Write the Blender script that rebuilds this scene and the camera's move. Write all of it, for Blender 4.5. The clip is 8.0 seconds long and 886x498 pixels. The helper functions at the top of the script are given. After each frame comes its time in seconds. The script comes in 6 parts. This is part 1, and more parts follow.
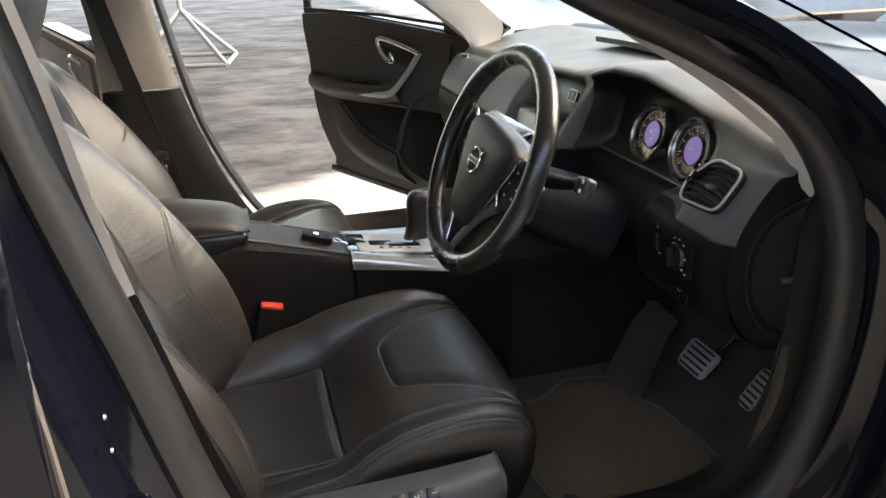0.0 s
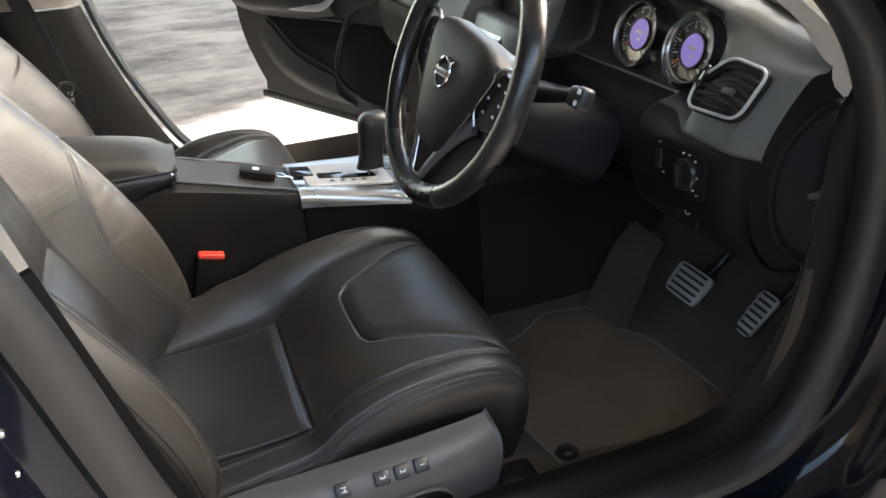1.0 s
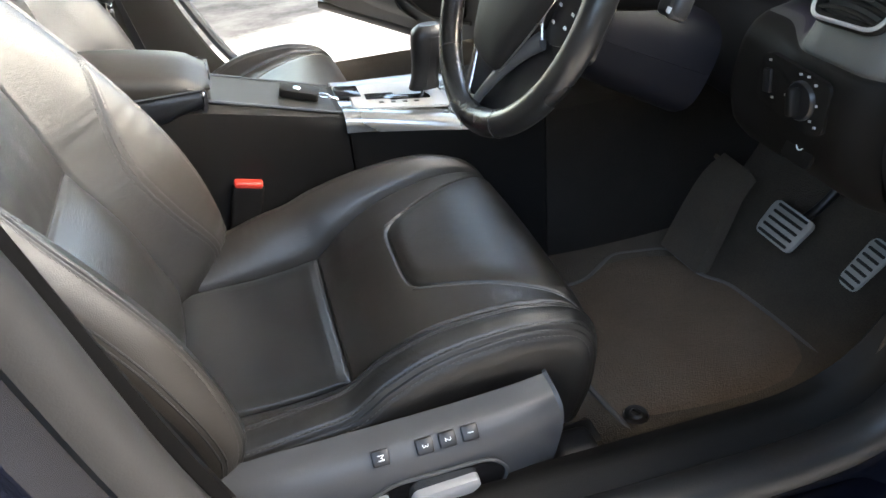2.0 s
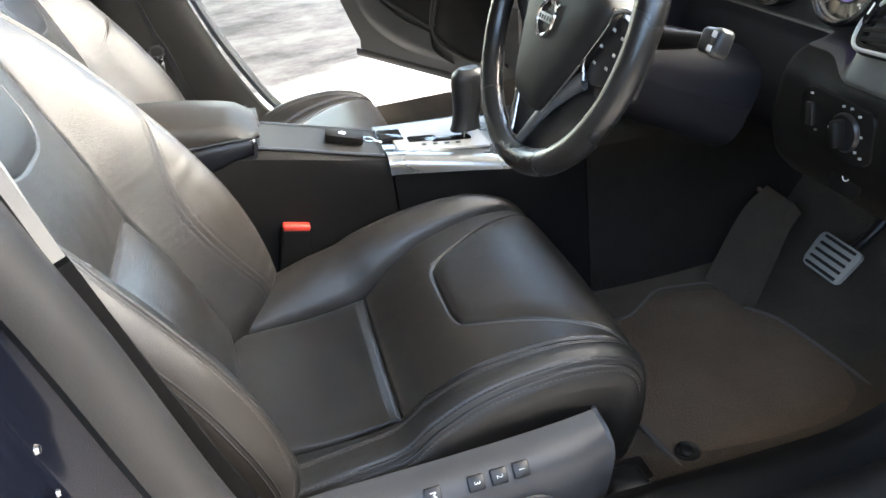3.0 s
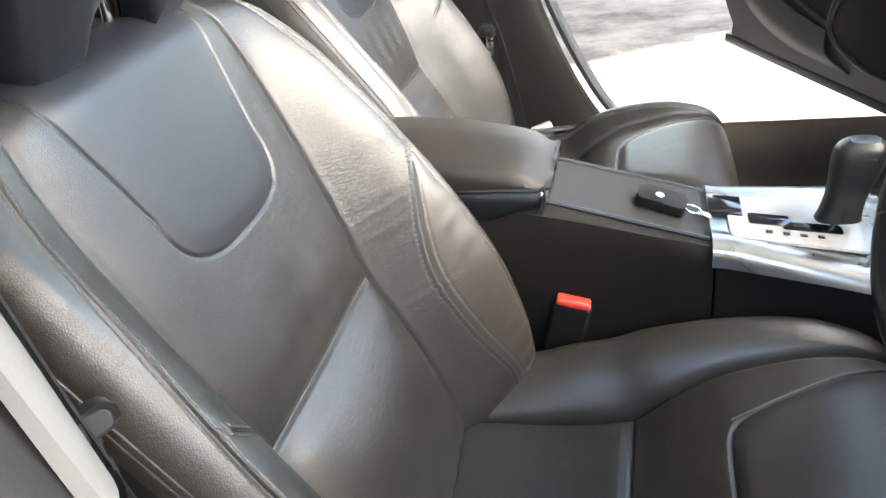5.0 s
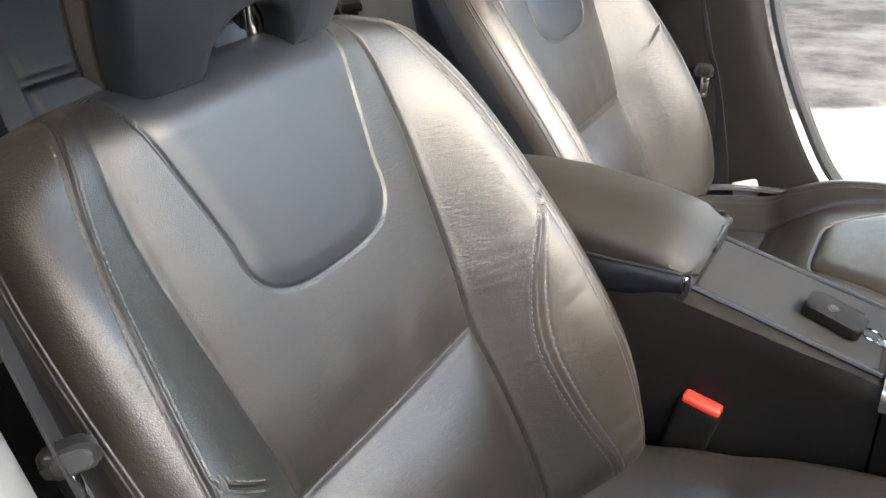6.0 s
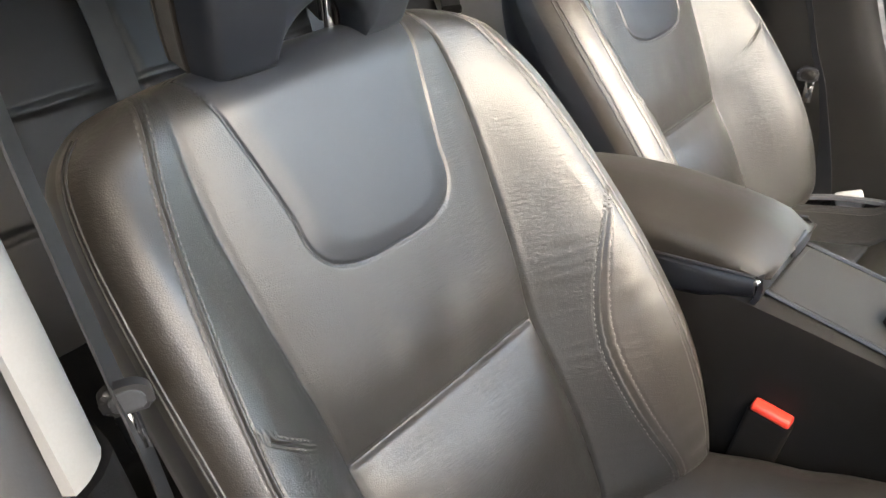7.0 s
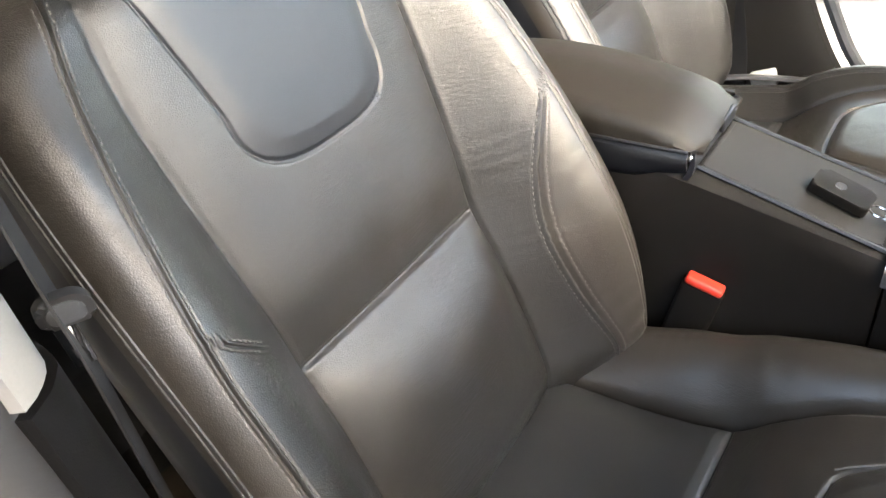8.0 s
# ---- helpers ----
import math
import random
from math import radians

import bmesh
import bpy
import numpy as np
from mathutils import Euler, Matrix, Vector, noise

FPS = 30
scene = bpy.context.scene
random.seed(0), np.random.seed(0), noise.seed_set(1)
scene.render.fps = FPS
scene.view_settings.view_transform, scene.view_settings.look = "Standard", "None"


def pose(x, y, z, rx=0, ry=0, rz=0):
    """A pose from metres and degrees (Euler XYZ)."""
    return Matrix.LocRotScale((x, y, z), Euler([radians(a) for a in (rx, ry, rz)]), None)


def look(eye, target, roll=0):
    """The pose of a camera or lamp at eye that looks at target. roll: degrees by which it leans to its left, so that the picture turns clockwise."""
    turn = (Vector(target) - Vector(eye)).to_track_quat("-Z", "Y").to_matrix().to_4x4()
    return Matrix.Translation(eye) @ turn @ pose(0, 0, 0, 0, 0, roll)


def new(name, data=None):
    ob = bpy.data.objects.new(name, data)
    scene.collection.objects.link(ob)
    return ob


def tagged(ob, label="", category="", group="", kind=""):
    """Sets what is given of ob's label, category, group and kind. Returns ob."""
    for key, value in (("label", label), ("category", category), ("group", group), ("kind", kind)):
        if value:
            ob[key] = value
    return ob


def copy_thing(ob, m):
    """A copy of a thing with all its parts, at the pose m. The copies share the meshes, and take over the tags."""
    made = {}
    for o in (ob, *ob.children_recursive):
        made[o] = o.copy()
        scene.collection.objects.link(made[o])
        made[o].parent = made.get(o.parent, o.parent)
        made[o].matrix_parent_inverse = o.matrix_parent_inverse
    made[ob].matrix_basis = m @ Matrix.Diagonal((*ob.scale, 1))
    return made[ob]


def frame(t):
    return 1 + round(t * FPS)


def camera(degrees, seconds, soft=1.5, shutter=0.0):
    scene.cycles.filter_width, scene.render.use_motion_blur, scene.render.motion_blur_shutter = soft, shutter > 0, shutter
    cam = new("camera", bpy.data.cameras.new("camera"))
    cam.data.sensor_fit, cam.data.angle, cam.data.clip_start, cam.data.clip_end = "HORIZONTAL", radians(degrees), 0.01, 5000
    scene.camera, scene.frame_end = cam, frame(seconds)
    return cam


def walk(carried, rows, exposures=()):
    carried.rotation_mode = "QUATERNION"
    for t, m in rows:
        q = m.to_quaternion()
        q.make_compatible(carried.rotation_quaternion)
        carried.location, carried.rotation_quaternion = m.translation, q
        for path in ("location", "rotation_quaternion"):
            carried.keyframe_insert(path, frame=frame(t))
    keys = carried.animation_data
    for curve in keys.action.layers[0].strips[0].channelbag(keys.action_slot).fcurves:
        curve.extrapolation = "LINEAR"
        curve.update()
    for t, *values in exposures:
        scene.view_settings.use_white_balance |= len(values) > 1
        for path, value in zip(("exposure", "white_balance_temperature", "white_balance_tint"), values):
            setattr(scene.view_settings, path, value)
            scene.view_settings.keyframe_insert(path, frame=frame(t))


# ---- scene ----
cam = camera(60.5, 8.0)
PATH = [
    (0, (1.519, 0.09, 1.219), (-0.276, 0.572, 0.482), -1.7),
    (0.5, (1.481, 0.116, 1.191), (-0.277, 0.609, 0.376), -2.2),
    (1, (1.342, 0.092, 1.165), (-0.324, 0.695, 0.238), -3.0),
    (1.5, (1.262, 0.095, 1.139), (-0.322, 0.759, 0.114), -3.8),
    (2, (1.221, 0.143, 1.116), (-0.402, 0.547, 0.02), -4.7),
    (2.2, (1.216, 0.148, 1.108), (-0.421, 0.426, -0.008), -6.4),
    (3.3, (1.235, 0.096, 1.142), (-0.505, 0.432, 0.215), -9.5),
    (3.5, (1.233, 0.074, 1.154), (-0.533, 0.356, 0.259), -12.5),
    (4, (1.13, 0.141, 1.158), (-0.626, 0.19, 0.203), -8.8),
    (4.5, (1.028, 0.208, 1.155), (-0.669, -0.132, 0.153), -8.7),
    (4.7, (0.979, 0.195, 1.149), (-0.687, -0.22, 0.122), -9.0),
    (5.8, (0.806, 0.247, 1.173), (-0.693, -0.633, 0.184), -6.0),
    (6, (0.798, 0.267, 1.173), (-0.622, -0.74, 0.186), -5.6),
    (6.5, (0.788, 0.305, 1.18), (-0.593, -0.902, 0.383), -6.2),
    (7, (0.792, 0.316, 1.161), (-0.469, -0.915, 0.217), -7.2),
    (7.5, (0.79, 0.31, 1.147), (-0.458, -0.847, 0.095), -8.4),
    (8, (0.802, 0.294, 1.141), (-0.472, -0.71, -0.028), -7.8),
]
EXPO = [(0.0, 3.1, 8200, 10), (1.0, 3.5, 7900, 9), (2.0, 4.1, 7450, 7), (3.5, 4.2, 7350, 7), (4.5, 4.2, 7350, 7), (6.0, 3.95, 7500, 9), (8.0, 4.15, 7900, 9)]
walk(cam, [(t, look(eye, target, roll)) for t, eye, target, roll in PATH], EXPO)

# ---- world and light ----
world = bpy.data.worlds.new("sky")
scene.world = world
world.use_nodes = True
wn = world.node_tree
sky = wn.nodes.new("ShaderNodeTexSky")
sky.sky_type = "NISHITA"
sky.sun_disc = False
sky.sun_elevation = radians(40)
sky.sun_rotation = radians(15)
sky.air_density = 1.0
sky.dust_density = 1.6
sky.ozone_density = 0.9
wn.links.new(sky.outputs[0], wn.nodes["Background"].inputs[0])
wn.nodes["Background"].inputs[1].default_value = 0.15
sun = new("sun", bpy.data.lights.new("sun", "SUN"))
sun.data.energy = 0.30
sun.data.angle = radians(60)
sun.data.color = (1.0, 0.975, 0.94)
sun.matrix_world = look((1.9, 7.0, 6.0), (0, 0, 0))

# ---- materials ----


def nodes_of(m):
    m.use_nodes = True
    t = m.node_tree
    return t, t.nodes["Principled BSDF"]


def mix_colour(t, fac, a, b):
    n = t.nodes.new("ShaderNodeMix")
    n.data_type = "RGBA"
    t.links.new(fac, n.inputs[0])
    for k, v in ((6, a), (7, b)):
        if isinstance(v, tuple):
            n.inputs[k].default_value = (*v, 1)
        else:
            t.links.new(v, n.inputs[k])
    return n.outputs[2]


def noise_tex(t, scale, detail=4, rough=0.55, vec=None, stretch=None):
    n = t.nodes.new("ShaderNodeTexNoise")
    n.inputs["Scale"].default_value = scale
    n.inputs["Detail"].default_value = detail
    n.inputs["Roughness"].default_value = rough
    co = t.nodes.new("ShaderNodeTexCoord").outputs["Object"] if vec is None else vec
    if stretch:
        mp = t.nodes.new("ShaderNodeMapping")
        mp.inputs["Scale"].default_value = stretch
        t.links.new(co, mp.inputs[0])
        co = mp.outputs[0]
    t.links.new(co, n.inputs["Vector"])
    return n.outputs["Fac"]


def ramp(t, fac, stops):
    n = t.nodes.new("ShaderNodeValToRGB")
    e = n.color_ramp.elements
    while len(e) < len(stops):
        e.new(0.5)
    for el, (p, c) in zip(e, stops):
        el.position = p
        el.color = (c, c, c, 1) if not isinstance(c, tuple) else (*c, 1)
    t.links.new(fac, n.inputs[0])
    return n.outputs[0]


def bump(t, height, strength, dist, after=None):
    b = t.nodes.new("ShaderNodeBump")
    b.inputs["Strength"].default_value = strength
    b.inputs["Distance"].default_value = dist
    t.links.new(height, b.inputs["Height"])
    if after is not None:
        t.links.new(after, b.inputs["Normal"])
    return b.outputs[0]


def surface(name, dark, light, rough=0.5, spread=0.12, metal=0.0, big=6.0, fine=220.0, fine_strength=0.25, fine_dist=0.0006, coat=0.0, spec=0.5):
    """A surface with colour and gloss that vary at two scales, and fine relief."""
    m = bpy.data.materials.new(name)
    t, p = nodes_of(m)
    b, f = noise_tex(t, big, 5), noise_tex(t, fine, 3)
    both = t.nodes.new("ShaderNodeMath")
    both.operation = "MULTIPLY_ADD"
    t.links.new(f, both.inputs[0])
    both.inputs[1].default_value = 0.35
    t.links.new(b, both.inputs[2])
    t.links.new(mix_colour(t, ramp(t, both.outputs[0], [(0.35, 0.0), (0.95, 1.0)]), dark, light), p.inputs["Base Color"])
    r = t.nodes.new("ShaderNodeMapRange")
    r.inputs[1].default_value, r.inputs[2].default_value = 0.3, 0.7
    r.inputs[3].default_value, r.inputs[4].default_value = rough - spread / 2, rough + spread / 2
    t.links.new(b, r.inputs[0])
    t.links.new(r.outputs[0], p.inputs["Roughness"])
    p.inputs["Metallic"].default_value = metal
    p.inputs["Specular IOR Level"].default_value = spec
    p.inputs["Coat Weight"].default_value = coat
    p.inputs["Coat Roughness"].default_value = 0.05
    t.links.new(bump(t, f, fine_strength, fine_dist), p.inputs["Normal"])
    return m


def leather(name, dark, light, rough, grain=1.0, crease=1.0, wrinkle=0.0, gloss=0.6):
    """Black hide: pebbled grain, soft creases, gloss where it is worn."""
    m = bpy.data.materials.new(name)
    t, p = nodes_of(m)
    co = t.nodes.new("ShaderNodeTexCoord").outputs["Object"]
    v = t.nodes.new("ShaderNodeTexVoronoi")
    v.feature = "DISTANCE_TO_EDGE"
    v.inputs["Scale"].default_value = 520
    t.links.new(co, v.inputs["Vector"])
    cell = ramp(t, v.outputs["Distance"], [(0.0, 0.0), (0.28, 1.0)])
    big = noise_tex(t, 9, 4, vec=co)
    soft = noise_tex(t, 46, 4, 0.6, vec=co, stretch=(1.0, 0.55, 0.4))
    t.links.new(mix_colour(t, ramp(t, big, [(0.3, 0.0), (0.75, 1.0)]), dark, light), p.inputs["Base Color"])
    r = t.nodes.new("ShaderNodeMapRange")
    r.inputs[1].default_value, r.inputs[2].default_value = 0.25, 0.75
    r.inputs[3].default_value, r.inputs[4].default_value = rough - 0.07, rough + 0.07
    t.links.new(big, r.inputs[0])
    t.links.new(r.outputs[0], p.inputs["Roughness"])
    n1 = bump(t, cell, 0.35 * grain, 0.0004)
    n2 = bump(t, soft, 0.5 * crease, 0.0035, n1)
    if wrinkle:
        folds = noise_tex(t, 1.0, 3, 0.55, vec=co, stretch=(55, 120, 430))
        where = ramp(t, noise_tex(t, 11, 2, vec=co), [(0.42, 0.0), (0.62, 1.0)])
        both = t.nodes.new("ShaderNodeMath")
        both.operation = "MULTIPLY"
        t.links.new(folds, both.inputs[0])
        t.links.new(where, both.inputs[1])
        n2 = bump(t, both.outputs[0], wrinkle, 0.004, n2)
    t.links.new(n2, p.inputs["Normal"])
    p.inputs["Specular IOR Level"].default_value = gloss
    p.inputs["Coat Weight"].default_value = 0.42 * gloss
    p.inputs["Coat Roughness"].default_value = 0.36
    return m


def plain(name, colour, rough=0.4, metal=0.0, emit=0.0):
    m = bpy.data.materials.new(name)
    t, p = nodes_of(m)
    p.inputs["Base Color"].default_value = (*colour, 1)
    p.inputs["Roughness"].default_value = rough
    p.inputs["Metallic"].default_value = metal
    if emit:
        p.inputs["Emission Color"].default_value = (*colour, 1)
        p.inputs["Emission Strength"].default_value = emit
    return m


LEATHER = leather("black_leather", (0.0165, 0.0138, 0.0112), (0.0245, 0.0208, 0.0172), 0.37, 0.9, 0.24, 0.16)
# Blue of the reflected sky is put into this base colour.
LEATHER_SMOOTH = leather("smooth_black_leather", (0.0055, 0.0066, 0.0090), (0.0080, 0.0094, 0.0124), 0.43, 0.35, 0.06, gloss=0.44)
LEATHER_RIM = leather("worn_glossy_leather", (0.010, 0.0098, 0.0098), (0.015, 0.0147, 0.0145), 0.27, 0.3, 0.05)
LEATHER_WORN = leather("wrinkled_black_leather", (0.0075, 0.0070, 0.0064), (0.0115, 0.0108, 0.0099), 0.40, 1.0, 0.22, 0.26, gloss=0.54)
LEATHER_FLAT = leather("perforated_black_leather", (0.0085, 0.0085, 0.0082), (0.0125, 0.0123, 0.0118), 0.44, 0.8, 0.15)
THREAD = surface("dark_grey_thread", (0.068, 0.065, 0.061), (0.095, 0.091, 0.086), 0.7, fine=900)
# Pale colour for thin lines that paint the highlight on cushion seams.
SEAM_GLINT = surface("grey_seam_glint", (0.07, 0.066, 0.06), (0.10, 0.095, 0.088), 0.6, fine=900)
PLASTIC = surface("charcoal_plastic", (0.0062, 0.0056, 0.0050), (0.0100, 0.0091, 0.0083), 0.56, fine=700, fine_strength=0.35, spec=0.14)
PLASTIC_GREY = surface("soft_grey_plastic", (0.042, 0.039, 0.034), (0.054, 0.050, 0.044), 0.50, fine=600, fine_strength=0.4)
RIBBED = surface("ribbed_grey_plastic", (0.013, 0.0124, 0.0115), (0.0185, 0.0178, 0.0167), 0.55, fine=600, spec=0.3)
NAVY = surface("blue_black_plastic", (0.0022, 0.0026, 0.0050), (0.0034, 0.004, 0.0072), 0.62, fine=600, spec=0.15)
DASH_GREY = surface("light_grey_soft_plastic", (0.070, 0.069, 0.063), (0.088, 0.087, 0.080), 0.5, fine=600, fine_strength=0.4)
PLASTIC_TRIM = surface("seat_side_plastic", (0.042, 0.044, 0.048), (0.056, 0.058, 0.062), 0.45, fine=650, fine_strength=0.3)
PLASTIC_BLACK = surface("black_plastic", (0.008, 0.008, 0.009), (0.014, 0.014, 0.015), 0.38, fine=500, fine_strength=0.15)
GLOSS_BLACK = surface("gloss_black_plastic", (0.004, 0.004, 0.005), (0.007, 0.007, 0.008), 0.12, 0.05, fine_strength=0.02)
SILVER = surface("brushed_aluminium", (0.44, 0.44, 0.43), (0.55, 0.55, 0.54), 0.27, 0.1, metal=1.0, fine=400, fine_strength=0.06)
SATIN = surface("satin_silver_paint", (0.40, 0.40, 0.39), (0.48, 0.48, 0.47), 0.34, metal=0.3, fine=500, fine_strength=0.1)
CHROME = surface("chrome", (0.78, 0.78, 0.78), (0.86, 0.86, 0.86), 0.10, 0.06, metal=1.0, fine_strength=0.02)
RUBBER = surface("black_rubber", (0.016, 0.016, 0.0165), (0.023, 0.023, 0.0235), 0.46, fine=350)
HUB = surface("grained_black_hub", (0.017, 0.0152, 0.0135), (0.023, 0.0208, 0.0188), 0.5, fine=500, spec=0.3)
CONSOLE = surface("grained_charcoal_plastic", (0.0062, 0.0055, 0.0050), (0.0092, 0.0084, 0.0078), 0.58, fine=700, fine_strength=0.35, spec=0.14)
PAINT = surface("black_car_paint", (0.003, 0.004, 0.007), (0.005, 0.006, 0.011), 0.09, 0.04, coat=0.0, fine_strength=0.01, spec=0.32)
SPOKE = surface("dark_satin_paint", (0.10, 0.10, 0.10), (0.14, 0.14, 0.138), 0.36, metal=0.3, fine=500, fine_strength=0.1)
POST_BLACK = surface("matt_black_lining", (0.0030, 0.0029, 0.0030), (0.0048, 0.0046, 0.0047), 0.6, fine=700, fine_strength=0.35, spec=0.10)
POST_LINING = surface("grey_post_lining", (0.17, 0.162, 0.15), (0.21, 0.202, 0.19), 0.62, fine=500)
BENCH = leather("blue_black_leather", (0.0050, 0.0052, 0.0060), (0.0075, 0.0078, 0.0088), 0.46, 0.8, 0.2, gloss=0.30)
ARMREST = leather("brown_black_leather", (0.0105, 0.0088, 0.0072), (0.0150, 0.0130, 0.0110), 0.52, 0.8, 0.2, gloss=0.32)
BEIGE = surface("warm_grey_trim", (0.34, 0.325, 0.30), (0.41, 0.395, 0.37), 0.7, fine=500)
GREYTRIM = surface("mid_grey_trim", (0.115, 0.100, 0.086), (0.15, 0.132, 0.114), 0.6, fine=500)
HEADLINER = surface("headliner_cloth", (0.36, 0.35, 0.33), (0.44, 0.43, 0.41), 0.9, fine=800)
BELT = surface("seat_belt_webbing", (0.0045, 0.0045, 0.0052), (0.0070, 0.0070, 0.0080), 0.6, fine=900, fine_strength=0.6)
GRIP = surface("pale_grey_plastic", (0.036, 0.038, 0.041), (0.050, 0.052, 0.056), 0.45, fine=500)
RED = surface("red_button_plastic", (0.62, 0.035, 0.02), (0.74, 0.06, 0.04), 0.35, fine_strength=0.05)
WHITE_MARK = plain("white_print", (0.72, 0.72, 0.70), 0.5)
GREY_MARK = plain("grey_print", (0.42, 0.42, 0.42), 0.5)
ORANGE = plain("orange_needle", (0.75, 0.20, 0.06), 0.5)
DISPLAY = plain("lilac_display", (0.13, 0.095, 0.34), 0.3, 0.0, 0.10)
DIAL_FACE = surface("dial_face", (0.010, 0.010, 0.011), (0.018, 0.018, 0.018), 0.4)


def carpet_mat(name, dark, light):
    m = bpy.data.materials.new(name)
    t, p = nodes_of(m)
    a, b, c = noise_tex(t, 5, 6, 0.65), noise_tex(t, 420, 2), noise_tex(t, 38, 4)
    s = t.nodes.new("ShaderNodeMath")
    s.operation = "MULTIPLY_ADD"
    t.links.new(b, s.inputs[0])
    s.inputs[1].default_value = 0.5
    t.links.new(a, s.inputs[2])
    t.links.new(mix_colour(t, ramp(t, s.outputs[0], [(0.45, 0.0), (1.0, 1.0)]), dark, light), p.inputs["Base Color"])
    p.inputs["Roughness"].default_value = 0.95
    p.inputs["Specular IOR Level"].default_value = 0.2
    t.links.new(bump(t, c, 0.3, 0.003, bump(t, b, 0.9, 0.002)), p.inputs["Normal"])
    return m


CARPET = carpet_mat("dark_carpet", (0.046, 0.038, 0.030), (0.088, 0.073, 0.058))
# Darker copy of the carpet: shade under the dash is in its colour.
CARPET_SHADED = carpet_mat("shaded_black_carpet", (0.014, 0.012, 0.010), (0.026, 0.022, 0.019))
MAT_PILE = carpet_mat("brown_black_mat", (0.070, 0.052, 0.038), (0.125, 0.097, 0.072))


def floor_mat_paint():
    """Worn, white-washed workshop concrete with dark scuffs, and daylight painted pale."""
    m = bpy.data.materials.new("worn_painted_concrete")
    t, p = nodes_of(m)
    co = t.nodes.new("ShaderNodeTexCoord").outputs["Object"]
    a = noise_tex(t, 1.3, 9, 0.70, vec=co, stretch=(1.0, 0.7, 1))
    b = noise_tex(t, 5, 9, 0.72, vec=co, stretch=(1.2, 0.6, 1))
    c = noise_tex(t, 90, 3, vec=co)
    s = t.nodes.new("ShaderNodeMath")
    s.operation = "MULTIPLY_ADD"
    t.links.new(b, s.inputs[0])
    s.inputs[1].default_value = 0.55
    t.links.new(a, s.inputs[2])
    worn = mix_colour(t, ramp(t, s.outputs[0], [(0.66, 0.0), (0.88, 1.0)]), (0.040, 0.038, 0.036), (0.150, 0.147, 0.142))
    # daylight is put into the colour: paler beside the car and out in front
    sep = t.nodes.new("ShaderNodeSeparateXYZ")
    t.links.new(co, sep.inputs[0])

    def span(axis, lo, hi, spread):
        e = t.nodes.new("ShaderNodeMath")
        e.operation = "MULTIPLY_ADD"
        t.links.new(s.outputs[0], e.inputs[0])
        e.inputs[1].default_value = spread
        t.links.new(axis, e.inputs[2])
        r = t.nodes.new("ShaderNodeMapRange")
        r.inputs[1].default_value, r.inputs[2].default_value = lo + 0.78 * spread, hi + 0.78 * spread
        t.links.new(e.outputs[0], r.inputs[0])
        return r.outputs[0]

    slant = t.nodes.new("ShaderNodeMath")
    slant.operation = "MULTIPLY_ADD"
    t.links.new(sep.outputs[1], slant.inputs[0])
    slant.inputs[1].default_value = 0.5
    t.links.new(sep.outputs[0], slant.inputs[2])
    side_light = mix_colour(t, span(slant.outputs[0], -2.62, -2.40, 0.35), worn, (0.53, 0.51, 0.48))
    base = mix_colour(t, span(sep.outputs[1], 3.2, 4.6, 1.5), side_light, (0.60, 0.59, 0.57))
    t.links.new(base, p.inputs["Base Color"])
    t.links.new(ramp(t, b, [(0.3, 0.72), (0.7, 0.95)]), p.inputs["Roughness"])
    p.inputs["Specular IOR Level"].default_value = 0.25
    t.links.new(bump(t, c, 0.2, 0.002, bump(t, b, 0.2, 0.006)), p.inputs["Normal"])
    return m


CONCRETE = floor_mat_paint()


def glass_mat(name):
    m = bpy.data.materials.new(name)
    t, p = nodes_of(m)
    p.inputs["Transmission Weight"].default_value = 1.0
    p.inputs["Roughness"].default_value = 0.0
    p.inputs["IOR"].default_value = 1.05
    p.inputs["Base Color"].default_value = (0.93, 0.96, 0.95, 1)
    return m


GLASS = glass_mat("clear_glass")

# ---- building helpers ----


def link(name, verts, faces, material, parent=None, label="", smooth=True, normals=None):
    me = bpy.data.meshes.new(name)
    me.from_pydata([tuple(map(float, v)) for v in verts], [], [tuple(map(int, f)) for f in faces])
    me.validate()
    me.materials.append(material)
    if smooth:
        me.shade_smooth()
    if normals is not None:
        me.normals_split_custom_set_from_vertices([tuple(map(float, n)) for n in normals])
    ob = new(name, me)
    if parent is not None:
        ob.parent = parent
    if label:
        tagged(ob, label)
    return ob


def part(name, bm, material, parent=None, label="", smooth=True, angle=40):
    """Links a bmesh as one mesh object under a thing or under a part."""
    bmesh.ops.recalc_face_normals(bm, faces=bm.faces)
    me = bpy.data.meshes.new(name)
    bm.to_mesh(me)
    bm.free()
    me.materials.append(material)
    if smooth:
        me.shade_smooth()
        me.set_sharp_from_angle(angle=radians(angle))
    ob = new(name, me)
    if parent is not None:
        ob.parent = parent
    if label:
        tagged(ob, label)
    return ob


def thing(name, at, label, category, group="", m=None):
    ob = new(name)
    ob.empty_display_size = 0.05
    ob.matrix_world = m if m is not None else pose(*at)
    return tagged(ob, label, category, group)


def boxm(bm, size, at=(0, 0, 0), rot=(0, 0, 0), bevel=0.0, segs=2, m=None):
    """Adds a bevelled box to a bmesh."""
    made = bmesh.ops.create_cube(bm, size=1.0, matrix=(m or Matrix()) @ pose(*at, *rot) @ Matrix.Diagonal((*size, 1)))
    if bevel:
        edges = {e for v in made["verts"] for e in v.link_edges}
        bmesh.ops.bevel(bm, geom=list(edges), offset=bevel, segments=segs, profile=0.5, affect="EDGES")
    return bm


